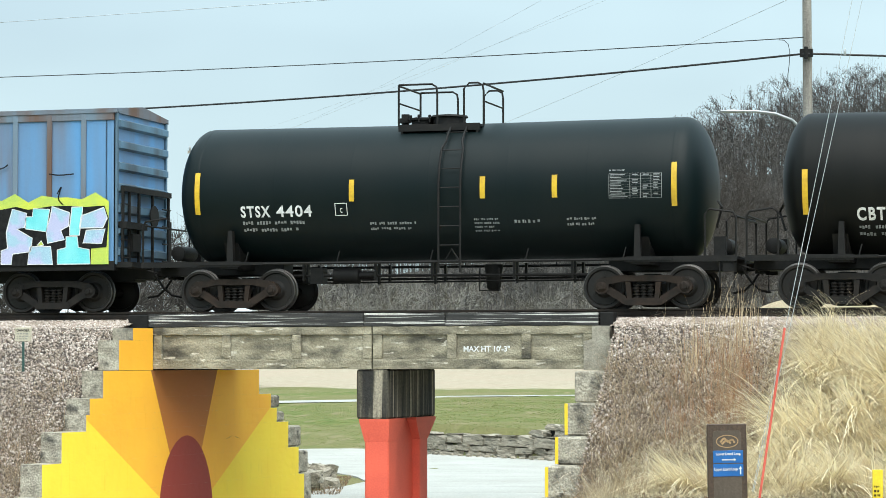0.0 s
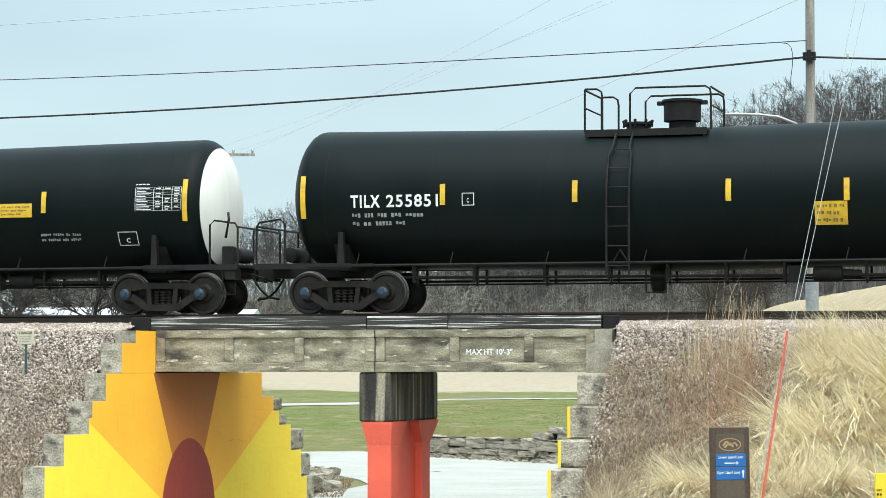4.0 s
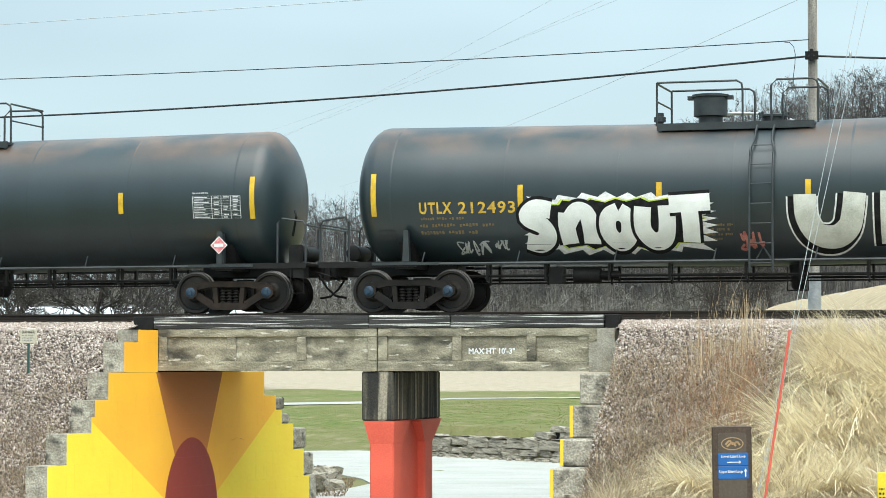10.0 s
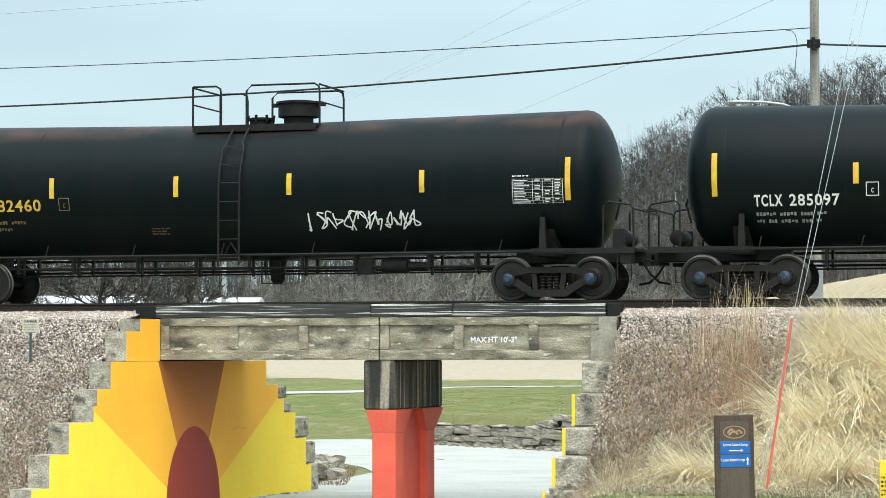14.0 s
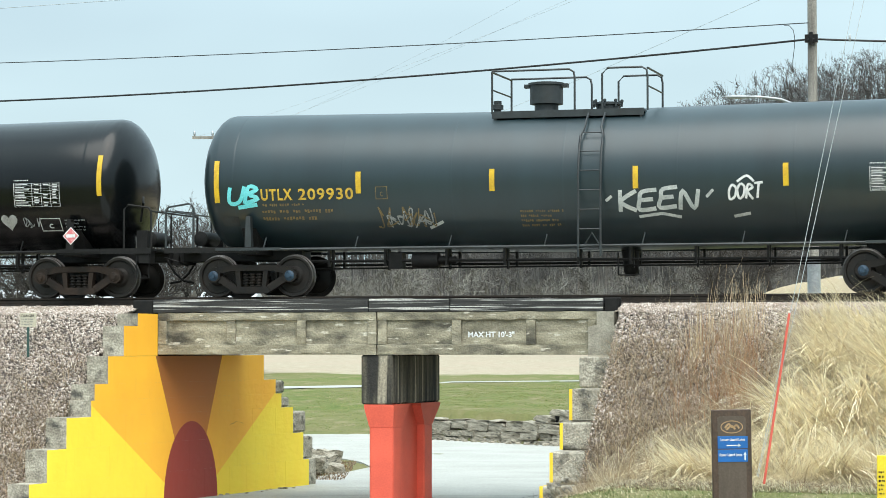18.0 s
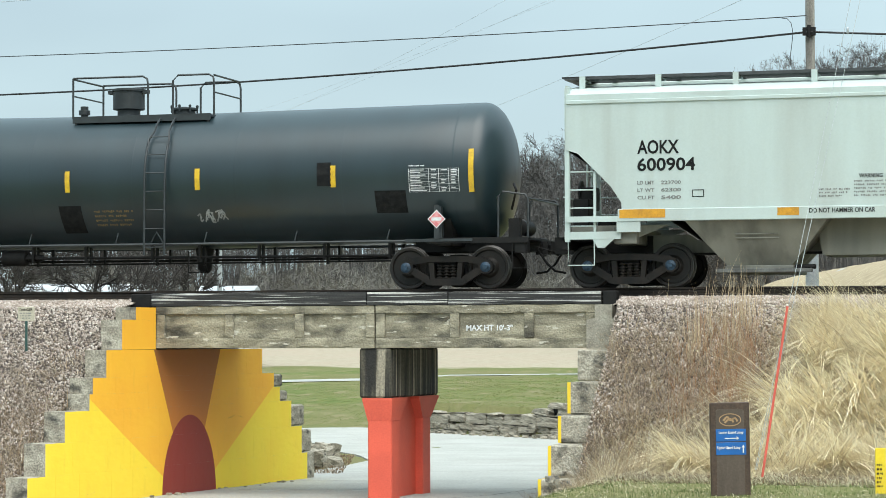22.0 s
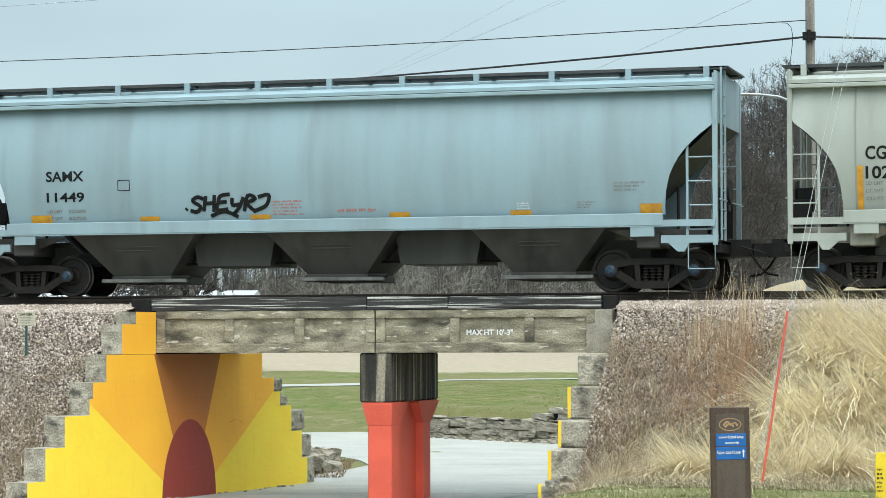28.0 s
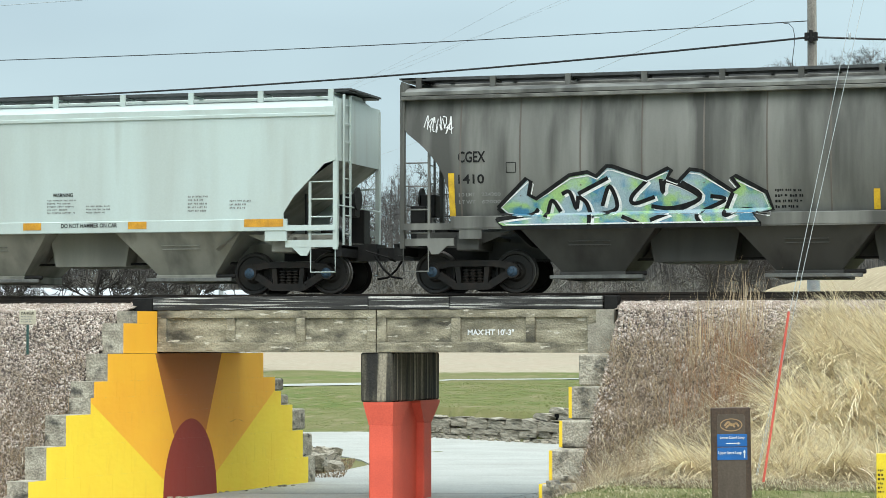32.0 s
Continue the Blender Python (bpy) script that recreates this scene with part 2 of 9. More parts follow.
M["green_post"] = surf("green_steel_post", (0.03, 0.09, 0.08), (0.02, 0.06, 0.05), 0.5)
M["cream"] = surf("cream_sign_plate", (0.50, 0.46, 0.36), (0.40, 0.37, 0.28), 0.6)
M["marker"] = surf("yellow_plastic_marker", (0.80, 0.60, 0.03), (0.7, 0.5, 0.03), 0.45)
M["bark"] = surf("grey_brown_bark", (0.055, 0.048, 0.042), (0.032, 0.028, 0.025), 0.95, 0, 4.0)
M["bramble"] = surf("grey_tan_bramble_stem", (0.22, 0.17, 0.13), (0.15, 0.115, 0.09), 0.9, 0, 4.0)
M["brush"] = surf("grey_brush", (0.175, 0.168, 0.145), (0.085, 0.08, 0.068), 0.95, 0, 0.3)
M["twig"] = surf("winter_woods_bark", (0.105, 0.099, 0.09), (0.055, 0.051, 0.046), 0.95, 0, 0.15)
M["white_wall"] = surf("white_siding", (0.72, 0.74, 0.74), (0.6, 0.62, 0.62), 0.6, 0, 1.0)
M["roof_grey"] = surf("grey_roof_sheet", (0.45, 0.47, 0.48), (0.35, 0.36, 0.37), 0.6, 0, 1.0)
M["orange_label"] = surf("orange_label", (0.75, 0.33, 0.03), (0.65, 0.28, 0.03), 0.5)
M["placard"] = surf("red_white_placard", (0.66, 0.30, 0.30), (0.60, 0.16, 0.17), 0.5, 0, 14.0, 0.45, 0.55)


def island_mat(name, cols, rough=0.95, thin=0.0, patch=None):
    """Colours picked piece by piece, for gravel, grass and litter."""
    m, n, l, p = node_mat(name)
    geo = n.new("ShaderNodeNewGeometry")
    ramp = n.new("ShaderNodeValToRGB")
    el = ramp.color_ramp.elements
    while len(el) < len(cols):
        el.new(0.5)
    for i, c in enumerate(cols):
        el[i].position, el[i].color = i / (len(cols) - 1), (*c, 1)
    l.new(geo.outputs["Random Per Island"], ramp.inputs[0])
    col = ramp.outputs[0]
    if patch:
        col = mix_rgb(n, l, noise_fac(n, l, 1.6, 0.50, 0.72, (1, 1, 1), 3.0, shift=False), col, patch)
    l.new(col, p.inputs["Base Color"])
    p.inputs["Roughness"].default_value = rough
    if thin:
        tr = n.new("ShaderNodeBsdfTranslucent")
        mix = n.new("ShaderNodeMixShader")
        mix.inputs[0].default_value = thin
        l.new(col, tr.inputs[0])
        l.new(p.outputs[0], mix.inputs[1])
        l.new(tr.outputs[0], mix.inputs[2])
        l.new(mix.outputs[0], n["Material Output"].inputs[0])
    return m


M["gravel"] = island_mat("crushed_ballast_stone", [(0.11, 0.09, 0.07), (0.36, 0.30, 0.255), (0.54, 0.47, 0.42), (0.19, 0.15, 0.12), (0.68, 0.62, 0.56), (0.27, 0.20, 0.15), (0.42, 0.355, 0.31)], patch=(0.24, 0.195, 0.15))
M["drygrass"] = island_mat("dry_straw_grass", [(0.88, 0.79, 0.55), (0.94, 0.87, 0.66), (0.60, 0.48, 0.29), (0.95, 0.90, 0.72), (0.40, 0.31, 0.19), (0.88, 0.78, 0.54), (0.94, 0.88, 0.67)], 0.8, 0.30)
M["browngrass"] = island_mat("brown_winter_weeds", [(0.36, 0.285, 0.20), (0.56, 0.46, 0.34), (0.22, 0.17, 0.125), (0.74, 0.65, 0.50), (0.44, 0.29, 0.17), (0.66, 0.56, 0.42)])
M["stalk"] = island_mat("tan_seed_stalk", [(0.45, 0.34, 0.21), (0.62, 0.50, 0.34), (0.36, 0.26, 0.16), (0.72, 0.62, 0.44)])
M["rust_stalk"] = island_mat("rust_brown_seed_stalk", [(0.40, 0.21, 0.11), (0.52, 0.30, 0.17), (0.30, 0.16, 0.09), (0.60, 0.42, 0.27)])
M["lawnmix"] = island_mat("mown_lawn_grass", [(0.10, 0.15, 0.04), (0.17, 0.215, 0.06), (0.27, 0.26, 0.10), (0.14, 0.185, 0.05), (0.34, 0.305, 0.16)])
M["greengrass"] = island_mat("green_lawn_grass", [(0.07, 0.12, 0.03), (0.12, 0.17, 0.045), (0.18, 0.20, 0.07), (0.05, 0.085, 0.022), (0.26, 0.25, 0.12)])
M["litter"] = island_mat("dead_leaf_litter", [(0.17, 0.125, 0.085), (0.32, 0.235, 0.16), (0.46, 0.375, 0.28), (0.10, 0.08, 0.06), (0.38, 0.23, 0.12)])


# ---- geometry helpers ----
class Geo:
    """Collects vertices and faces of one mesh; every face takes the current material slot."""

    def __init__(self):
        self.v, self.f, self.mi, self.slot = [], [], [], 0

    def add(self, verts, faces):
        o = len(self.v)
        self.v += [tuple(p) for p in verts]
        self.f += [tuple(i + o for i in f) for f in faces]
        self.mi += [self.slot] * len(faces)
        return self

    def box(self, x0, x1, y0, y1, z0, z1, m=None, c=0.0):
        if c:
            pts = []
            for ix in (0, 1):
                for iy in (0, 1):
                    for iz in (0, 1):
                        p = (x1 if ix else x0, y1 if iy else y0, z1 if iz else z0)
                        d = (-c if ix else c, -c if iy else c, -c if iz else c)
                        for k in range(3):
                            pts.append(tuple(p[a] + (d[a] if a != k else 0) for a in range(3)))
            fs = []
            I = lambda ix, iy, iz, k: (ix * 4 + iy * 2 + iz) * 3 + k
            for s in (0, 1):
                fs.append(tuple(I(s, a, b, 0) for a, b in ((0, 0), (1, 0), (1, 1), (0, 1))))
                fs.append(tuple(I(a, s, b, 1) for a, b in ((0, 0), (0, 1), (1, 1), (1, 0))))
                fs.append(tuple(I(a, b, s, 2) for a, b in ((0, 0), (1, 0), (1, 1), (0, 1))))
            for a in (0, 1):
                for b in (0, 1):
                    fs.append((I(a, b, 0, 0), I(a, b, 1, 0), I(a, b, 1, 1), I(a, b, 0, 1)))
                    fs.append((I(a, 0, b, 0), I(a, 1, b, 0), I(a, 1, b, 2), I(a, 0, b, 2)))
                    fs.append((I(0, a, b, 1), I(1, a, b, 1), I(1, a, b, 2), I(0, a, b, 2)))
                    for d in (0, 1):
                        fs.append((I(a, b, d, 0), I(a, b, d, 1), I(a, b, d, 2)))
        else:
            pts = [(x, y, z) for x in (x0, x1) for y in (y0, y1) for z in (z0, z1)]
            fs = [(0, 1, 3, 2), (4, 6, 7, 5), (0, 4, 5, 1), (2, 3, 7, 6), (0, 2, 6, 4), (1, 5, 7, 3)]
        if m is not None:
            pts = [m @ Vector(p) for p in pts]
        return self.add(pts, fs)

    def prism(self, outline, a, b, axis="y"):
        """A flat outline drawn out along an axis from a to b; outline in the two other axes."""
        n = len(outline)
        put = {"y": lambda p, t: (p[0], t, p[1]), "x": lambda p, t: (t, p[0], p[1]), "z": lambda p, t: (p[0], p[1], t)}[axis]
        pts = [put(p, a) for p in outline] + [put(p, b) for p in outline]
        fs = [tuple(range(n)), tuple(range(2 * n - 1, n - 1, -1))] + [(i, i + n, (i + 1) % n + n, (i + 1) % n) for i in range(n)]
        return self.add(pts, fs)

    def tube(self, pts, r, n=6, closed=False, r2=None):
        pts = [Vector(p) for p in pts]
        rings, k = [], len(pts)
        for i, p in enumerate(pts):
            d = (pts[min(i + 1, k - 1)] - pts[max(i - 1, 0)]).normalized()
            side = d.cross(Vector((0, 0, 1)) if abs(d.z) < 0.9 else Vector((1, 0, 0))).normalized()
            up = side.cross(d)
            rad = r if r2 is None else r + (r2 - r) * i / max(1, k - 1)
            rings.append([p + side * math.cos(a) * rad + up * math.sin(a) * rad for a in (math.tau * j / n for j in range(n))])
        vs = [v for ring in rings for v in ring]
        fs = [(i * n + j, i * n + (j + 1) % n, (i + 1) * n + (j + 1) % n, (i + 1) * n + j) for i in range(k - 1) for j in range(n)]
        fs += [tuple(range(n - 1, -1, -1)), tuple(range((k - 1) * n, k * n))]
        return self.add(vs, fs)

    def lathe(self, prof, n=24, axis="x", c=(0, 0, 0), caps=True):
        """prof: (distance along the axis, radius)."""
        vs, fs = [], []
        for d, r in prof:
            for j in range(n):
                a = math.tau * j / n
                u, w = r * math.cos(a), r * math.sin(a)
                p = {"x": (d, u, w), "y": (w, d, u), "z": (u, w, d)}[axis]
                vs.append((p[0] + c[0], p[1] + c[1], p[2] + c[2]))
        k = len(prof)
        fs = [(i * n + j, i * n + (j + 1) % n, (i + 1) * n + (j + 1) % n, (i + 1) * n + j) for i in range(k - 1) for j in range(n)]
        if caps and prof[0][1] > 1e-4:
            fs.append(tuple(range(n - 1, -1, -1)))
        if caps and prof[-1][1] > 1e-4:
            fs.append(tuple(range((k - 1) * n, k * n)))
        return self.add(vs, fs)

    def mesh(self, name, *mats, smooth=None):
        me = bpy.data.meshes.new(name)
        me.from_pydata(self.v, [], self.f)
        for m in mats:
            me.materials.append(M[m] if isinstance(m, str) else m)
        if len(mats) > 1:
            me.polygons.foreach_set("material_index", self.mi)
        bm = bmesh.new()
        bm.from_mesh(me)
        bmesh.ops.recalc_face_normals(bm, faces=bm.faces)
        bm.to_mesh(me)
        bm.free()
        if smooth is not None:
            me.polygons.foreach_set("use_smooth", [True] * len(me.polygons))
            me.set_sharp_from_angle(angle=radians(smooth))
        me.update()
        return me


def raw_mesh(name, verts, faces, mat):
    """A large mesh straight from arrays of vertices and equal-sided faces."""
    verts, faces = np.asarray(verts, dtype=np.float32), np.asarray(faces, dtype=np.int32)
    me = bpy.data.meshes.new(name)
    n, k = faces.shape
    me.vertices.add(len(verts))
    me.vertices.foreach_set("co", verts.ravel())
    me.loops.add(n * k)
    me.loops.foreach_set("vertex_index", faces.ravel())
    me.polygons.add(n)
    me.polygons.foreach_set("loop_start", np.arange(0, n * k, k, dtype=np.int32))
    me.update(calc_edges=True)
    me.validate()
    me.materials.append(M[mat] if isinstance(mat, str) else mat)
    return me


CACHE = {}


def cached(key, build):
    if key not in CACHE:
        CACHE[key] = build()
    return CACHE[key]


def part(name, me, parent, label="", m=None):
    ob = new(name, me)
    ob.parent = parent
    if m is not None:
        ob.matrix_basis = m
    if label:
        ob["label"] = label
    return ob


def thing(name, label, category, m=None, group="", kind="", me=None):
    ob = new(name, me)
    if m is not None:
        ob.matrix_basis = m
    return tagged(ob, label, category, group, kind)


def text_geo(words, x0, x1, z0, z1, align="fit", bold=0.022, space=1.0):
    """Letters of the built-in font as a flat mesh that fills the given box (x, z)."""
    cu = bpy.data.curves.new("letters", "FONT")
    cu.body, cu.resolution_u, cu.space_line, cu.space_character = words, 3, 0.9, space
    cu.align_x = "LEFT" if align == "fit" else "CENTER"
    cu.offset = bold
    ob = bpy.data.objects.new("letters", cu)
    scene.collection.objects.link(ob)
    me = bpy.data.meshes.new_from_object(ob.evaluated_get(bpy.context.evaluated_depsgraph_get()))
    bpy.data.objects.remove(ob)
    co = np.array([v.co for v in me.vertices])
    lo, hi = co.min(0), co.max(0)
    fs = [tuple(p.vertices) for p in me.polygons]
    bpy.data.meshes.remove(me)
    bpy.data.curves.remove(cu)
    xs = x0 + (co[:, 0] - lo[0]) / (hi[0] - lo[0]) * (x1 - x0)
    zs = z0 + (co[:, 1] - lo[1]) / (hi[1] - lo[1]) * (z1 - z0)
    return [(x, z) for x, z in zip(xs, zs)], fs


def bars_geo(x0, x1, z0, z1, rows, seed=1, words=4):
    """Rows of short bars, for writing too small to read."""
    rnd = random.Random(seed)
    vs, fs = [], []
    h = (z1 - z0) / (rows * 1.6 - 0.6)
    for r in range(rows):
        z = z1 - r * h * 1.6
        x = x0
        end = x1 if r == 0 else x0 + (x1 - x0) * rnd.uniform(0.7, 1.0)
        while x < end - 0.03:
            w = min(end - x, (x1 - x0) / words * rnd.uniform(0.4, 1.3))
            n = max(1, min(14, round(w / (h * 0.75))))
            for k in range(n):
                a, b = x + w * k / n, x + w * (k + 0.72) / n
                top, low = z - h * rnd.choice((0.1, 0.1, 0.25)), z - h * rnd.choice((0.9, 0.9, 0.7))
                o = len(vs)
                vs += [(a, low), (b, low), (b, top), (a, top)]
                fs.append((o, o + 1, o + 2, o + 3))
            x += w + (x1 - x0) * 0.05
    return vs, fs


def table_geo(x0, x1, z0, z1, rows=9, cols=5, seed=2):
    """A stencilled table: ruled lines and short entries."""
    vs, fs = [], []

    def q(a, b, c, d):
        o = len(vs)
        vs.extend([(a, c), (b, c), (b, d), (a, d)])
        fs.append((o, o + 1, o + 2, o + 3))

    rnd = random.Random(seed)
    h = (z1 - z0) / rows
    w = (x1 - x0) / cols
    for r in range(rows + 1):
        q(x0, x1, z0 + r * h - 0.002, z0 + r * h + 0.002)
    for c in range(2, cols):
        q(x0 + c * w - 0.005, x0 + c * w + 0.005, z0, z1)
    q(x0 - 0.004, x0 + 0.006, z0, z1)
    q(x1 - 0.006, x1 + 0.004, z0, z1)
    for r in range(rows):
        q(x0 + 0.03, x0 + w * rnd.uniform(0.8, 1.8), z0 + r * h + h * 0.35, z0 + r * h + h * 0.65)
        for c in range(2, cols):
            if rnd.random() < 0.8:
                q(x0 + c * w + 0.05, x0 + (c + rnd.uniform(0.6, 0.85)) * w, z0 + r * h + h * 0.32, z0 + r * h + h * 0.70)
    return vs, fs


def rect_geo(x0, x1, z0, z1):
    return [(x0, z0), (x1, z0), (x1, z1), (x0, z1)], [(0, 1, 2, 3)]


def ring_geo(x0, x1, z0, z1, w=0.015):
    vs, fs = [], []
    for a, b, c, d in ((x0, x1, z0, z0 + w), (x0, x1, z1 - w, z1), (x0, x0 + w, z0 + w, z1 - w), (x1 - w, x1, z0 + w, z1 - w)):
        o = len(vs)
        vs += [(a, c), (b, c), (b, d), (a, d)]
        fs.append((o, o + 1, o + 2, o + 3))
    return vs, fs


def stroke_geo(lines, w):
    """Brush strokes of width w along polylines in (x, z)."""
    vs, fs = [], []
    for line in lines:
        p = [Vector(q) for q in line]
        o = len(vs)
        for i, q in enumerate(p):
            d = p[min(i + 1, len(p) - 1)] - p[max(i - 1, 0)]
            d = d.normalized() if d.length > 1e-6 else Vector((1, 0))
            s = Vector((-d.y, d.x)) * w / 2
            vs += [tuple(q + s), tuple(q - s)]
        fs += [(o + 2 * i, o + 2 * i + 1, o + 2 * i + 3, o + 2 * i + 2) for i in range(len(p) - 1)]
    return vs, fs


def curl(pts, steps=6):
    """A smooth line through the given points."""
    out = []
    p = [pts[0], *pts, pts[-1]]
    for i in range(1, len(p) - 2):
        for k in range(steps):
            t = k / steps
            out.append(tuple(0.5 * (2 * p[i][a] + (p[i + 1][a] - p[i - 1][a]) * t + (2 * p[i - 1][a] - 5 * p[i][a] + 4 * p[i + 1][a] - p[i + 2][a]) * t * t
                                    + (3 * p[i][a] - p[i - 1][a] - 3 * p[i + 1][a] + p[i + 2][a]) * t ** 3) for a in (0, 1)))
    return out + [pts[-1]]


def scrawl(x0, x1, z0, z1, n, seed):
    """An unreadable loopy tag."""
    rnd = random.Random(seed)
    lines = []
    w = (x1 - x0) / n
    for i in range(n):
        a = x0 + i * w
        pts = [(a + w * rnd.uniform(-0.1, 1.2), z0 + (z1 - z0) * rnd.choice((0.02, 0.3, 0.6, 0.98)) + rnd.uniform(-0.03, 0.03)) for _ in range(6)]
        lines.append(curl(pts))
    return lines


HAND = {
    "A": [[(0.0, 0.0), (0.5, 1.0), (0.62, 0.6), (0.8, 0.0)], [(0.1, 0.35), (0.95, 0.42)]], "B": [[(0.1, 0.0), (0.2, 1.0), (0.8, 0.85), (0.3, 0.55), (0.95, 0.3), (0.1, 0.0)]],
    "C": [[(0.9, 0.9), (0.3, 0.95), (0.0, 0.4), (0.4, 0.0), (1.0, 0.15)]], "D": [[(0.1, 0.0), (0.2, 1.0), (0.85, 0.7), (0.8, 0.2), (0.1, 0.0)]],
    "E": [[(0.95, 1.0), (0.2, 0.9), (0.1, 0.5), (0.1, 0.05), (0.95, 0.1)], [(0.1, 0.5), (0.8, 0.55)]], "F": [[(0.95, 1.0), (0.2, 0.92), (0.1, 0.0)], [(0.1, 0.5), (0.75, 0.55)]],
    "H": [[(0.1, 1.0), (0.05, 0.0)], [(0.8, 1.05), (0.85, -0.05)], [(0.05, 0.5), (0.85, 0.55)]], "K": [[(0.1, 1.05), (0.2, -0.05)], [(0.95, 1.0), (0.2, 0.45), (1.05, 0.0)]],
    "M": [[(0.0, 0.0), (0.2, 1.0), (0.5, 0.35), (0.8, 1.0), (1.0, 0.0)]], "N": [[(0.05, 0.0), (0.15, 1.0), (0.8, 0.05), (0.95, 1.05)]],
    "O": [[(0.5, 1.0), (0.05, 0.6), (0.3, 0.0), (0.85, 0.2), (0.9, 0.75), (0.5, 1.0)]], "R": [[(0.1, 0.0), (0.2, 1.0), (0.85, 0.8), (0.25, 0.5), (1.0, -0.05)]],
    "S": [[(0.95, 0.85), (0.5, 1.0), (0.1, 0.75), (0.8, 0.35), (0.6, 0.0), (0.0, 0.1)]], "T": [[(0.0, 0.95), (1.0, 1.0)], [(0.5, 1.0), (0.45, 0.0)]],
    "U": [[(0.05, 1.0), (0.1, 0.2), (0.5, 0.0), (0.9, 0.25), (0.95, 1.05)]], "Y": [[(0.05, 1.0), (0.15, 0.5), (0.75, 0.55)], [(0.95, 1.05), (0.75, 0.4), (0.3, -0.2)]],
}


def hand(words, x0, x1, z0, z1, slant=0.12, climb=0.0, seed=1):
    """Freehand capitals as lines, a little uneven; slant leans them, climb lifts the end of the word."""
    rnd = random.Random(seed)
    w, out = (x1 - x0) / len(words), []
    for i, ch in enumerate(words):
        a, h, lift = x0 + i * w, rnd.uniform(0.9, 1.12), climb * i / len(words) + rnd.uniform(-0.05, 0.05)
        for line in HAND.get(ch, ()):
            out.append(curl([(a + w * 0.92 * (px + slant * pz) + rnd.uniform(-0.01, 0.01), z0 + (z1 - z0) * (pz * h + lift)) for px, pz in line], 4))
    return out


def solid(flat, surface, depth=0.004):
    """Bends flat (x, z) geometry on a car's side; surface gives y for a height z."""
    vs, fs = flat
    g = Geo()
    g.add([(x, surface(z, x) - depth, z) for x, z in vs], fs)
    return g


def on_tank(zc, r, slope=0.0):
    """Near side of a tank whose two halves rise by slope, per metre, from the middle to the ends."""
    return lambda z, x=0: -math.sqrt(max(0.01, (r + 0.006) ** 2 - (z - zc - slope * abs(x)) ** 2))


def cut_rows(flat, step=0.12):
    """Splits flat geometry in level rows, so that it can follow a round surface."""
    vs, fs = flat
    bm = bmesh.new()
    bv = [bm.verts.new((x, 0, z)) for x, z in vs]
    for f in fs:
        try:
            bm.faces.new([bv[i] for i in f])
        except ValueError:
            pass
    zs = [z for _, z in vs]
    z = min(zs) + step
    while z < max(zs):
        bmesh.ops.bisect_plane(bm, geom=bm.verts[:] + bm.edges[:] + bm.faces[:], plane_co=(0, 0, z), plane_no=(0, 0, 1), dist=1e-5)
        z += step
    bm.verts.index_update()
    out = [(v.co.x, v.co.z) for v in bm.verts], [tuple(v.index for v in f.verts) for f in bm.faces]
    bm.free()
    return out


def apart(flat):
    """Splits flat geometry into its connected pieces, from left to right."""
    vs, fs = flat
    root = list(range(len(vs)))

    def find(i):
        while root[i] != i:
            root[i] = root[root[i]]
            i = root[i]
        return i
    for f in fs:
        for i in f[1:]:
            root[find(i)] = find(f[0])
    groups = {}
    for f in fs:
        groups.setdefault(find(f[0]), []).append(f)
    out = []
    for faces in groups.values():
        used = sorted({i for f in faces for i in f})
        at = {i: k for k, i in enumerate(used)}
        out.append(([vs[i] for i in used], [tuple(at[i] for i in f) for f in faces]))
    return sorted(out, key=lambda q: min(x for x, _ in q[0]))


def decal(name, flat, surface, mat, parent, label="", depth=0.004, cut=True):
    if name == "lettering":
        if max(z for _, z in flat[0]) - min(z for _, z in flat[0]) > 0.17 and len(flat[0]) < 1200:
            for letter in apart(flat):
                decal("letter", letter, surface, mat, parent, "", depth, cut)
            return None
        name = "writing"
    if cut and max(z for _, z in flat[0]) - min(z for _, z in flat[0]) > 0.16:
        flat = cut_rows(flat)
    g = solid(flat, surface, depth)
    me = bpy.data.meshes.new(name)
    me.from_pydata(g.v, [], g.f)
    me.materials.append(M[mat])
    ob = part(name, me, parent, label)
    if name in ("stencil_block", "data_table", "writing"):
        ob["kind"] = "stuff"
    return ob


# ---- rolling stock ----
RAIL = 4.52      # height of the rail's head
WHEEL_R = 0.457


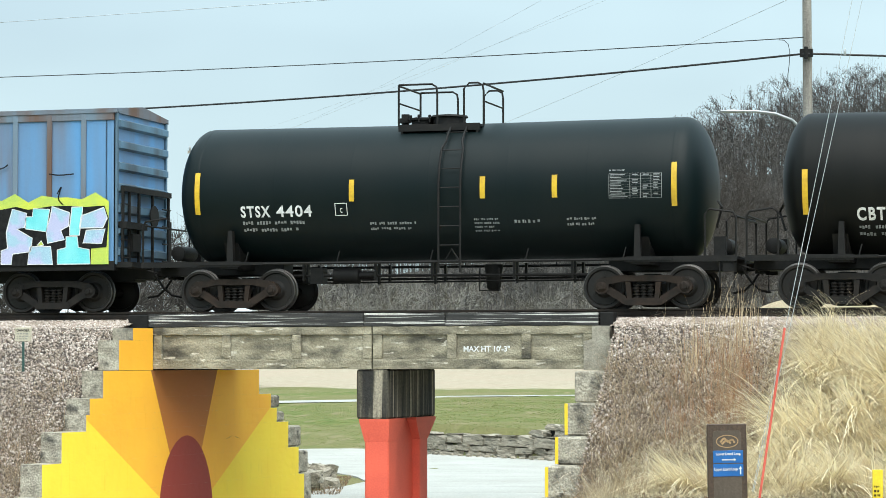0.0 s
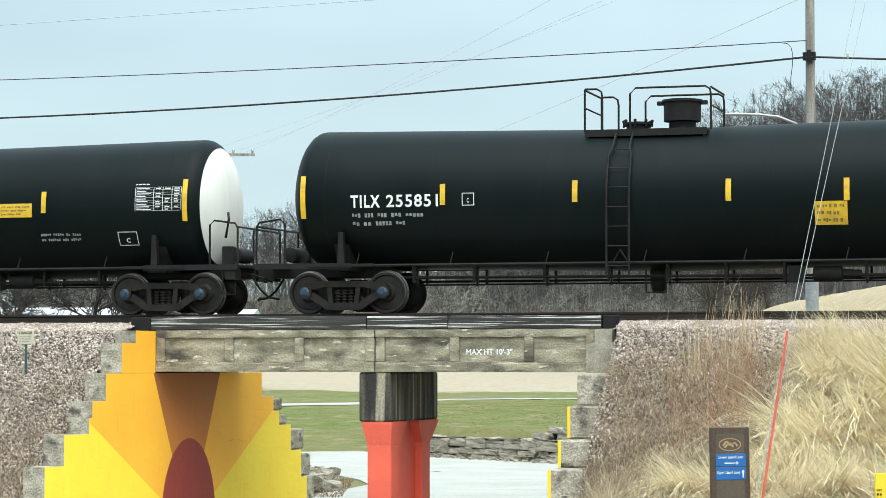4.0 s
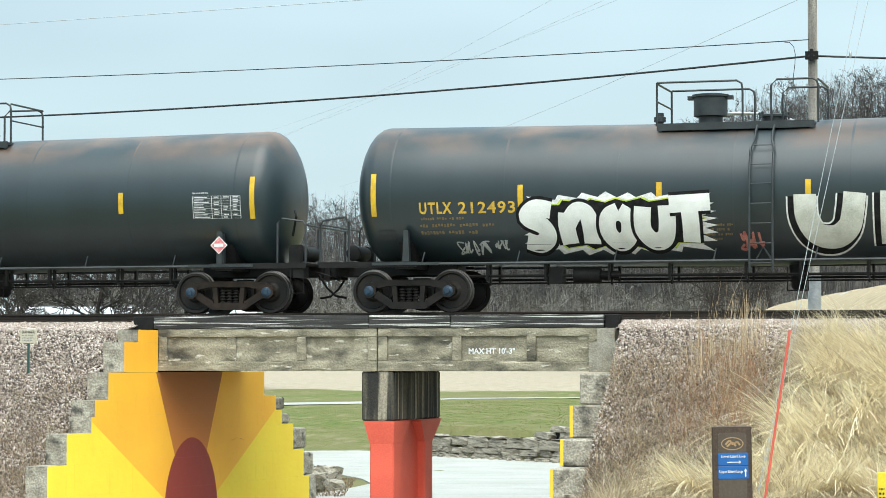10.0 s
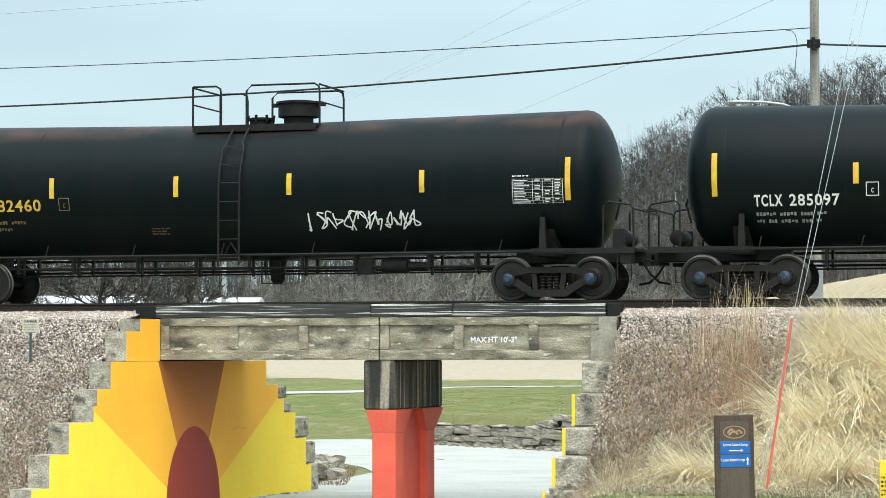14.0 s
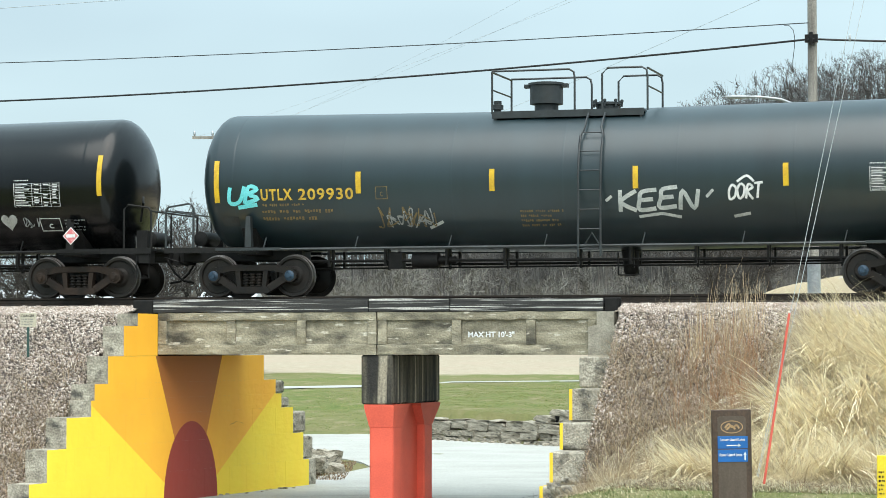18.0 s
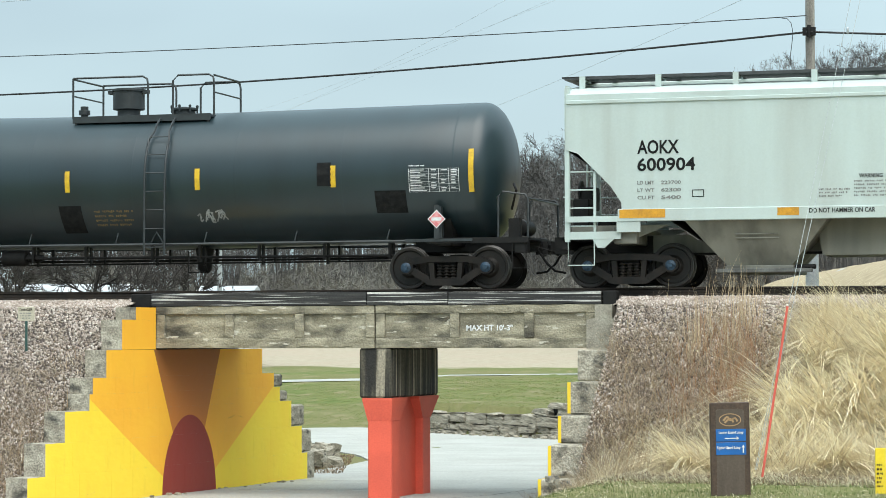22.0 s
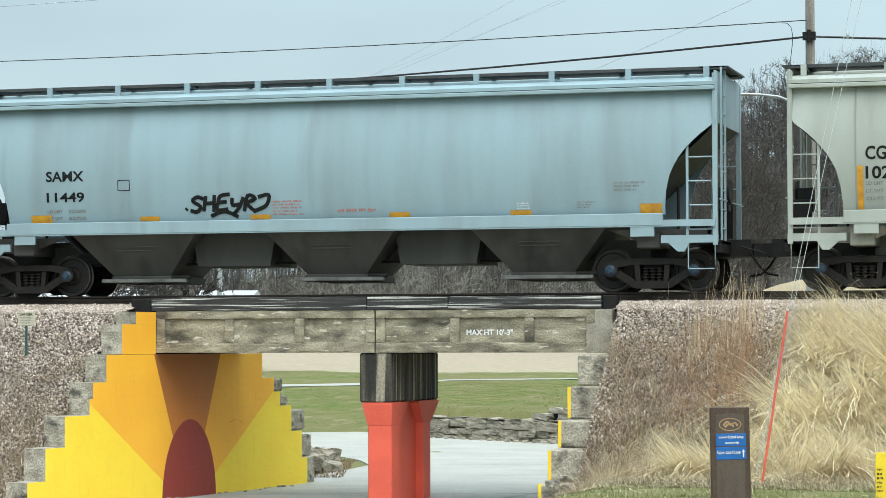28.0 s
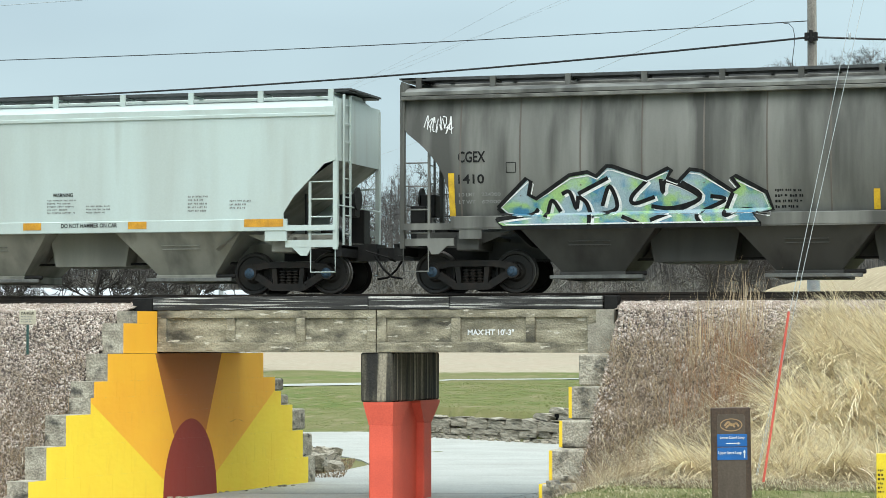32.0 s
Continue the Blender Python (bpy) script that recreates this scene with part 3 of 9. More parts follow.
def truck_meshes(tone):
    def side():
        g = Geo()
        for s in (-1, 1):
            g.prism([(s * 0.889 + 0.17 * math.cos(a), 0.457 + 0.15 * math.sin(a)) for a in (math.tau * (i + 0.5) / 8 for i in range(8))], -0.10, 0.07)
            g.prism([(s * 0.84, 0.36), (s * 0.70, 0.46), (s * 0.36, 0.25), (s * 0.42, 0.10)], -0.07, 0.07)
            g.prism([(s * 0.24, 0.20), (s * 0.34, 0.20), (s * 0.38, 0.56), (s * 0.27, 0.56)], -0.08, 0.08)
            g.prism([(s * 1.06, 0.47), (s * 0.98, 0.60), (s * 0.86, 0.66), (s * 0.70, 0.60), (s * 0.74, 0.50)], -0.09, 0.07)
        g.prism([(-0.92, 0.56), (-0.80, 0.66), (-0.52, 0.70), (0.52, 0.70), (0.80, 0.66), (0.92, 0.56), (0.70, 0.52), (0.45, 0.57), (-0.45, 0.57), (-0.70, 0.52)], -0.08, 0.08)
        g.prism([(-0.44, 0.10), (-0.34, 0.07), (0.34, 0.07), (0.44, 0.10), (0.40, 0.22), (-0.40, 0.22)], -0.09, 0.09)
        return g.mesh("side_frame", tone, smooth=30)

    def spring():
        g = Geo()
        g.lathe([(0.21 + k * 0.016, 0.045 + (0.032 if k % 4 in (1, 2) else 0.0)) for k in range(20)], 10, "z")
        return g.mesh("spring", "frame", smooth=40)

    def bolster():
        g = Geo()
        g.box(-0.20, 0.20, -0.92, 0.92, 0.42, 0.66, c=0.03)
        g.lathe([(0.64, 0.2), (0.76, 0.2)], 16, "z")
        for s in (-1, 1):
            g.box(s * 0.42 - 0.06, s * 0.42 + 0.06, -0.74, 0.74, 0.30, 0.40)
            for y in (-0.75, 0.75):
                g.box(s * 0.40 - 0.04, s * 0.40 + 0.04, y - 0.06, y + 0.06, 0.28, 0.52)
        return g.mesh("bolster", "under")

    return side, spring, bolster


def wheelset_mesh(cap):
    def build():
        g = Geo()
        r = WHEEL_R
        for s in (-1, 1):
            g.slot = 0
            g.lathe([(s * 0.66, 0.10), (s * 0.66, 0.17), (s * 0.70, 0.24), (s * 0.735, 0.36), (s * 0.685, 0.38), (s * 0.680, r + 0.026)], 36, "y", caps=False)
            g.slot = 1
            g.lathe([(s * 0.680, r + 0.026), (s * 0.700, r + 0.024), (s * 0.715, r), (s * 0.815, r - 0.006), (s * 0.822, r - 0.02)], 36, "y", caps=False)
            g.slot = 0
            g.lathe([(s * 0.822, r - 0.02), (s * 0.818, 0.385), (s * 0.775, 0.365), (s * 0.775, 0.22), (s * 0.83, 0.17), (s * 0.84, 0.11), (s * 0.9, 0.09), (s * 0.93, 0.09)], 36, "y", caps=False)
            for k in range(3):
                a = math.tau * k / 3
                g.box(-0.02, 0.02, s * 0.779 - 0.004, s * 0.779 + 0.004, 0.25, 0.34, pose(0, 0, 0, 0, math.degrees(a), 0))
            g.slot = 2
            g.lathe([(s * 0.90, 0.115), (s * 1.10, 0.115), (s * 1.115, 0.10), (s * 1.13, 0.055), (s * 1.15, 0.05), (s * 1.152, 0.001)], 14, "y")
            for k in range(3):
                a = math.tau * k / 3 + 0.4
                g.box(0.055, 0.085, s * 1.11, s * 1.14, -0.015, 0.015, pose(0, 0, 0, 0, math.degrees(a), 0))
        g.slot = 0
        g.lathe([(-0.66, 0.085), (0.66, 0.085)], 12, "y")
        return g.mesh("wheelset", "wheel", "tread", cap, smooth=35)
    return cached(("wheelset", cap), build)


WHEELSETS = []   # (wheelset, its car's number)


def add_truck(car, x, tone, cap, number):
    side, spring, bolster = truck_meshes(tone)
    tr = part("truck", cached("bolster", bolster), car, m=pose(x, 0, 0))
    for y in (-1.0, 1.0):
        part("side_frame", cached(("side", tone), side), tr, m=pose(0, y, 0))
        for dx in (-0.15, 0.0, 0.15):
            part("spring", cached("spring", spring), tr, m=pose(dx, y, 0))
    for dx in (-0.889, 0.889):
        WHEELSETS.append((part("wheelset", wheelset_mesh(cap), tr, m=pose(dx, 0, WHEEL_R)), number))


def coupler_mesh():
    g = Geo()
    g.box(0.0, 0.55, -0.09, 0.09, 0.80, 0.96, c=0.02)
    g.prism([(0.5, -0.16), (0.72, -0.18), (0.78, -0.05), (0.66, 0.0), (0.78, 0.10), (0.70, 0.17), (0.5, 0.14)], 0.74, 1.02, "z")
    hose = [(0.25, -0.35, 0.86), (0.45, -0.33, 0.55), (0.62, -0.25, 0.38), (0.82, -0.12, 0.34)]
    g.tube(hose, 0.028, 6)
    g.tube([(0.1, -0.5, 0.95), (0.6, -0.5, 0.80), (0.65, -0.1, 0.72)], 0.018, 5)
    return g.mesh("coupler", "under", smooth=40)


def head_profile(L, R, n=9):
    """Half profile of a tank with 2:1 elliptical heads."""
    d = R * 0.42
    a = [(-L / 2 + d - d * math.cos(math.pi / 2 * k / n), R * math.sin(math.pi / 2 * k / n)) for k in range(n + 1)]
    a[0] = (a[0][0], 0.0)
    mid = [(-L / 2 + d + (L - 2 * d) * k / 12, R) for k in range(1, 12)]
    return a + mid + [(-x, r) for x, r in reversed(a)]


def tank_car(number, left, right, spec):
    """A tank car; x runs along the track, the near side is -y, z = 0 at the rail."""
    c, half = (left + right) / 2, (right - left) / 2
    R, zc = spec.get("R", 1.525), spec.get("zc", 2.475)
    over = spec.get("over", 1.30)
    L = 2 * (half + over)
    slope = 2 * spec.get("lift", 0.14) / L
    tone = spec["paint"]
    car = thing("tank_car", spec["label"], "tank car", pose(c, 0, RAIL), "cars of the freight train")
    heads = spec.get("heads")

    def shell():
        g = Geo()
        prof = head_profile(L, R)
        if heads:
            g.slot = 1
            g.lathe(prof[:7], 72, caps=False)
            g.lathe(prof[-7:], 72, caps=False)
            g.slot = 0
            g.lathe(prof[6:-6], 72, caps=False)
        else:
            g.lathe(prof, 72)
        g.v = [(x, y, z + zc + slope * abs(x)) for x, y, z in g.v]
        return g.mesh("tank", *([tone, heads] if heads else [tone]), smooth=40)
    part("tank", cached(("tank", L, R, zc, tone, heads, slope), shell), car)

    def seam():
        g = Geo()
        g.lathe([(-0.025, R), (-0.02, R + 0.0006), (0.02, R + 0.0006), (0.025, R)], 72)
        g.v = [(x, y, z + zc) for x, y, z in g.v]
        return g.mesh("weld_seam", tone, smooth=60)
    for k in (-0.44, -0.29, -0.145, 0.0, 0.145, 0.29, 0.44):
        part("weld_seam", cached(("seam", R, zc, tone), seam), car, m=pose(k * L, 0, slope * abs(k * L)))

    surface = on_tank(zc, R, slope)
    dress = spec.get("steel", "steel_grey")
    mid = spec["mid"]                       # where the top platform and the ladder stand
    gate = spec["ladder"]                   # gap in the railing; the ladder hangs beside it
    lx = gate + 0.24

    def top_deck():
        g = Geo()
        a, b = spec["deck"]
        zt = zc + R
        g.box(a, b, -0.85, -0.25, zt - 0.12, zt - 0.07)
        g.box(a, b, -0.87, -0.83, zt - 0.20, zt - 0.05)
        g.box(a, b, 0.25, 0.85, zt - 0.12, zt - 0.07)
        for x in (a + 0.05, b - 0.09):
            g.box(x, x + 0.05, -0.85, 0.85, zt - 0.26, zt - 0.07)
        return g.mesh("platform", dress)
    part("platform", cached(("deck", spec["deck"], R, zc, dress), top_deck), car)

    def railing():
        g = Geo()
        a, b = spec["deck"]
        z0, z1 = zc + R - 0.1, zc + R + 0.82
        for y in (0.0,):
            gap0, gap1 = gate - 0.25, gate + 0.35
            r = 0.12
            for p, q in ((a, gap0), (gap1, b + 0.08)):
                g.tube([(p, y, z0), (p, y, z1 - r if p != a else z1), (p + (r if p != a else 0), y, z1), (q - r, y, z1), (q - 0.02, y, z1 - 0.06), (q, y, z1 - r - 0.06), (q, y, z0)], 0.024, 6)
        return g.mesh("handrail", dress, smooth=50)
    for y in (-0.84, 0.84):
        part("handrail", cached(("rail", spec["deck"], lx, R, zc, dress), railing), car, m=pose(0, y, 0))

    def end_bar():
        g = Geo()
        z1 = zc + R + 0.82
        g.tube([(0, -0.84, z1 - 0.02), (0, 0.84, z1 - 0.02)], 0.022, 6)
        g.tube([(0, -0.84, z1 - 0.4), (0, 0.84, z1 - 0.4)], 0.018, 6)
        return g.mesh("end_bar", dress, smooth=50)
    for x in (spec["deck"][0], spec["deck"][1] + 0.08):
        part("end_bar", cached(("endbar", R, zc, dress), end_bar), car, m=pose(x, 0, 0))

    def manway():
        g = Geo()
        z = zc + R
        r = spec.get("man_r", 0.33)
        tall = spec.get("man_h", 0.62)
        if tall > 0.4:
            g.lathe([(z - 0.1, r * 0.72), (z + 0.14, r * 0.72), (z + 0.16, r), (z + tall - 0.06, r), (z + tall - 0.05, r * 1.1), (z + tall, r * 1.1), (z + tall + 0.02, r * 0.8)], 28, "z", (mid, 0, 0))
            g.box(mid - r * 1.35, mid - r * 0.9, -0.08, 0.08, z + tall - 0.1, z + tall - 0.02)
            g.box(mid + r * 0.9, mid + r * 1.35, -0.08, 0.08, z + tall - 0.1, z + tall - 0.02)
        else:
            g.lathe([(z - 0.1, r), (z + tall - 0.05, r), (z + tall - 0.04, r * 1.15), (z + tall, r * 1.1), (z + tall + 0.03, r * 0.4)], 28, "z", (mid, 0, 0))
        return g.mesh("valve_housing", spec.get("dome", dress), smooth=40)
    part("valve_housing", cached(("man", mid, R, zc, spec.get("man_r"), spec.get("man_h"), dress, spec.get("dome")), manway), car)

    def hatch():
        g = Geo()
        z, x = zc + R, spec["hatch"]
        g.lathe([(z - 0.1, 0.25), (z + 0.10, 0.25), (z + 0.11, 0.31), (z + 0.15, 0.31), (z + 0.17, 0.24), (z + 0.19, 0.05)], 24, "z", (x, 0, 0))
        return g.mesh("manway_hatch", spec.get("dome", dress), smooth=40)
    lid = part("manway_hatch", cached(("hatch", spec["hatch"], R, zc, dress, spec.get("dome")), hatch), car)

    def bolt():
        g = Geo()
        g.lathe([(0.06, 0.022), (0.16, 0.022), (0.165, 0.035), (0.205, 0.035), (0.22, 0.02)], 6, "z")
        return g.mesh("bolt", dress)
    for k in range(8):
        a = math.tau * k / 8
        part("bolt", cached(("bolt", dress), bolt), lid, m=pose(spec["hatch"] + 0.31 * math.cos(a), 0.31 * math.sin(a), zc + R))

    if spec.get("valve") is not None:
        def valve():
            g = Geo()
            z, x = zc + R, spec["valve"]
            g.lathe([(z - 0.1, 0.08), (z + 0.06, 0.08), (z + 0.07, 0.13), (z + 0.17, 0.13), (z + 0.18, 0.09), (z + 0.26, 0.09)], 16, "z", (x, 0, 0))
            return g.mesh("relief_valve", spec.get("dome", dress), smooth=40)
        part("relief_valve", cached(("valve", spec["valve"], R, zc, dress, spec.get("dome")), valve), car)

    def ladder_path():
        y_at = on_tank(zc, R + 0.10, slope)
        zt = zc + R
        path = []
        for k in range(9):
            z = zt - 0.12 - k * (zt - 0.12 - zc) / 8
            path.append((y_at(z), z))
        path += [(-R - 0.12, zc - 0.5), (-R - 0.12, 0.78)]
        rungs, z = [], 0.95
        while z < zt - 0.2:
            rungs.append((y_at(z) if z > zc else -R - 0.12, z))
            z += 0.41
        return path, rungs

    path, rungs = ladder_path()

    def stile(s):
        g = Geo()
        g.tube([(s * (0.24 if z < zc + R - 0.5 else 0.18), y, z) for y, z in path], 0.026, 6)
        return g.mesh("stile", dress, smooth=50)

    def rung():
        g = Geo()
        g.tube([(-0.24, 0, 0), (0.24, 0, 0)], 0.013, 5)
        return g.mesh("rung", dress, smooth=50)

    def step_brace():
        g = Geo()
        g.tube([(0.24, -R - 0.12, 1.0), (0.05, -R - 0.10, 1.28), (-0.1, -R - 0.05, 1.05)], 0.02, 5)
        return g.mesh("step_brace", dress, smooth=50)
    lad = part("ladder", cached(("stile", -1, R, zc, dress), lambda: stile(-1)), car, m=pose(lx, 0, 0))
    part("stile", cached(("stile", 1, R, zc, dress), lambda: stile(1)), lad)
    for y, z in rungs:
        part("rung", cached(("rung", dress), rung), lad, m=pose(0, y, z))
    part("step_brace", cached(("brace", R, dress), step_brace), lad)

    def side_rail():
        g = Geo()
        x0, x1 = -half - 0.2, half + 0.2
        for y in (-1.42, 1.42):
            g.tube([(x0, y, 1.02), (x1, y, 1.02)], 0.032, 6)
            k = 0
            x = x0 + 0.6
            while x < x1:
                g.tube([(x, y, 1.02), (x + 0.06, y * 0.98, 1.28)], 0.016, 5)
                x += 2.1
                k += 1
        return g.mesh("side_rail", dress, smooth=50)
    part("side_rail", cached(("sidebar", half, dress), side_rail), car)

    def rigging():
        g = Geo()
        rnd = random.Random(int(half * 100))
        x0, x1 = -half + 0.9, half - 0.9
        g.tube([(x0, -0.55, 0.78), (x1, -0.55, 0.74)], 0.035, 6)
        g.tube([(x0, -0.30, 0.62), (x1, -0.30, 0.64)], 0.022, 6)
        g.tube([(x0, 0.5, 0.72), (x1, 0.5, 0.72)], 0.03, 6)
        n = max(4, int((x1 - x0) / 1.35))
        for i in range(n):
            x = x0 + (x1 - x0) * (i + 0.5) / n + rnd.uniform(-0.2, 0.2)
            g.box(x - 0.025, x + 0.025, -0.62, -0.50, 0.66, 1.05)
            g.box(x - 0.02, x + 0.02, -0.35, -0.25, 0.58, 1.05)
            g.box(x - 0.025, x + 0.025, 0.45, 0.55, 0.66, 1.05)
        xo = lx + 0.55
        g.lathe([(0.42, 0.10), (0.5, 0.16), (0.75, 0.18), (1.0, 0.22)], 12, "z", (xo, 0, 0))
        g.tube([(xo - 0.15, -0.62, 0.9), (xo - 0.15, -0.62, 0.42), (xo + 0.28, -0.62, 0.42), (xo + 0.28, -0.62, 0.9)], 0.02, 5)
        xb = -half * 0.45 if spec["mid"] < lx else half * 0.5
        g.lathe([(xb - 0.4, 0.12), (xb - 0.38, 0.17), (xb + 0.2, 0.17), (xb + 0.22, 0.10), (xb + 0.6, 0.08)], 14, "x", (0, -0.45, 0.78))
        g.box(xb - 0.9, xb - 0.6, -0.6, -0.3, 0.6, 0.95)
        return g.mesh("brake_rigging", "under", smooth=40)
    part("brake_rigging", cached(("rig", half, lx, mid), rigging), car)

    for s in (-1, 1):
        def end_frame():
            g = Geo()
            e = over + 0.62
            g.box(-0.9, e, -0.32, 0.32, 0.80, 1.10, c=0.02)
            g.box(-0.22, 0.22, -1.40, 1.40, 0.92, 1.06)
            g.prism([(-1.0, 1.0), (1.0, 1.0), (1.25, 1.5), (0.9, 1.30), (0, 1.05), (-0.9, 1.30), (-1.25, 1.5)], -0.16, 0.16, "x")
            g.box(e - 0.45, e, -1.42, 1.42, 1.02, 1.07)
            g.box(-0.3, e, -1.45, -1.38, 0.96, 1.08)
            g.box(-0.3, e, 1.38, 1.45, 0.96, 1.08)
            g.box(e - 0.30, e - 0.05, -1.40, -1.10, 0.75, 1.02)
            g.tube([(e - 0.06, -1.40, 0.98), (e - 0.06, -1.40, 0.42), (e - 0.36, -1.40, 0.42), (e - 0.36, -1.40, 0.98)], 0.018, 5)
            return g.mesh("end_frame", "under")
        m = pose(s * half, 0, 0, 0, 0, 0 if s > 0 else 180)
        part("end_frame", cached(("endframe", over), end_frame), car, m=m)

        def end_rail():
            g = Geo()
            e = over + 0.60
            for y in (-1.38, 1.38):
                g.tube([(e - 0.65, y, 1.05), (e - 0.65, y, 1.95), (e - 0.55, y, 2.05), (e - 0.06, y, 1.98), (e, y, 1.88), (e, y, 1.05)], 0.024, 6)
            g.tube([(e, -1.38, 1.90), (e, 1.38, 1.90)], 0.022, 6)
            return g.mesh("end_railing", dress, smooth=50)
        part("end_railing", cached(("endrail", over, dress), end_rail), car, m=m)
        part("coupler", cached("coupler", coupler_mesh), car, m=pose(s * (half + over + 0.30), 0, 0, 0, 0, 0 if s > 0 else 180))

        def bolster_post():
            g = Geo()
            g.prism([(-0.08, 1.0), (0.08, 1.0), (0.05, 1.75), (-0.05, 1.75)], -1.44, -1.30)
            g.box(-0.75, 0.75, -1.47, -1.35, 1.0, 1.06)
            return g.mesh("bolster_post", dress)
        part("bolster_post", cached(("post", dress), bolster_post), car, m=pose(s * (half - 0.05), 0, 0))
        part("bolster_post", cached(("post", dress), bolster_post), car, m=pose(s * (half - 0.05), 0, 0, 0, 0, 180))
        add_truck(car, s * half, spec.get("truck", "frame"), spec.get("cap", "cap_blue"), number)

        def gear():
            g = Geo()
            e = over
            g.lathe([(-0.5, 0.14), (-0.48, 0.17), (0.3, 0.17), (0.32, 0.14)], 14, "y", (e + 0.2, 0, 1.32))
            g.box(e + 0.05, e + 0.3, -0.9, -0.7, 1.07, 1.5)
            g.tube([(e + 0.1, -0.8, 1.7), (e + 0.25, -1.0, 2.1), (e + 0.12, -0.7, 2.25)], 0.03, 6)
            return g.mesh("brake_gear", "under", smooth=40)
        part("brake_gear", cached(("gear", over), gear), car, m=m)

    if spec.get("tankres"):
        def res():
            g = Geo()
            g.lathe([(half - 0.02, 0.12), (half + 0.03, 0.2), (half + 0.82, 0.2), (half + 0.87, 0.12)], 18, "x", (0, -1.25, 1.30))
            g.lathe([(half + 0.38, 0.207), (half + 0.44, 0.207)], 18, "x", (0, -1.25, 1.30))
            return g.mesh("air_reservoir", dress, smooth=40)
        part("air_reservoir", cached(("res", half, dress), res), car)

    ink = spec.get("ink", "ink_yellow")
    for x, z0, z1 in spec["marks"]:
        decal("reflector", rect_geo(x - 0.058, x + 0.058, z0, z1), surface, "yellow_mark", car, "yellow reflective strip")
    x0, x1, z0, z1 = spec["text"]
    word, num = spec["name"]
    cutx = x0 + (x1 - x0) * len(word) / (len(word) + len(num) + 0.7)
    decal("lettering", text_geo(word, x0, cutx - 0.07, z0, z1, bold=0.03, space=1.22), surface, ink, car, "painted capital letters")
    decal("lettering", text_geo(num, cutx + 0.07, x1, z0, z1, bold=0.018, space=1.12), surface, ink, car, "painted number")
    faint = spec.get("faint", "ink_dull")
    for i, (a, b, c0, c1, rows) in enumerate(spec.get("bars", ())):
        decal("stencil_block", bars_geo(a, b, c0, c1, rows, number * 7 + i), surface, faint, car)
    for a, b, c0, c1 in spec.get("tables", ()):
        decal("data_table", table_geo(a, b, c0, c1), surface, spec.get("table_ink", "ink_white"), car, "white stencilled data table")
        decal("stencil_block", bars_geo(a, a + 0.36, c1 + 0.05, c1 + 0.085, 1, number), surface, spec.get("table_ink", "ink_white"), car)
    for a, b, c0, c1 in spec.get("plates", ()):
        decal("stencil_square", ring_geo(a, b, c0, c1), surface, faint if ink == "ink_yellow" else "ink_white", car)
        decal("lettering", text_geo("C", a * 0.6 + b * 0.4, a * 0.4 + b * 0.6, c0 + 0.06, c0 + 0.16), surface, faint if ink == "ink_yellow" else "ink_white", car)
    for a, b, c0, c1, mat in spec.get("labels", ()):
        decal("label_panel", rect_geo(a, b, c0, c1), surface, mat, car, "rectangular painted panel")
        if mat in ("yellow_mark", "orange_label"):
            decal("stencil_block", bars_geo(a + 0.05, b - 0.05, c0 + 0.05, c1 - 0.05, 3, 3), surface, "ink_dull", car, depth=0.008)
    for x, z in spec.get("diamonds", ()):
        r = 0.2
        decal("placard", ([(x - r, z), (x, z - r), (x + r, z), (x, z + r)], [(0, 1, 2, 3)]), lambda zz, x=0: -1.50, "ink_white", car, "diamond hazard placard", cut=False)
        r = 0.175
        decal("placard_face", ([(x - r, z), (x, z - r), (x + r, z), (x, z + r)], [(0, 1, 2, 3)]), lambda zz, x=0: -1.506, "placard", car, cut=False)
        decal("stencil_block", rect_geo(x - 0.11, x + 0.11, z - 0.035, z + 0.035), lambda zz, x=0: -1.512, "ink_white", car, cut=False)
        decal("placard_post", rect_geo(x - 0.06, x + 0.06, 1.05, z + 0.3), lambda zz, x=0: -1.49, dress, car, cut=False)
    for outline, mat, label in spec.get("blots", ()):
        decal("paint_splash", (outline, [tuple(range(len(outline)))]), surface, mat, car, label, depth=0.005)
    for args in spec.get("strokes", ()):
        lines, w, mat, label = args
        decal("graffiti", stroke_geo(lines, w), surface, mat, car, label, depth=0.006)
    for words, a, b, c0, c1, mat, label in spec.get("words", ()):
        decal("lettering", text_geo(words, a, b, c0, c1, "c"), surface, mat, car, label, depth=0.006)
    return car


def ramp_marks(ends, mids, z=(2.05, 2.97), m=(2.20, 2.67)):
    return [(x, *z) for x in ends] + [(x, *m) for x in mids]


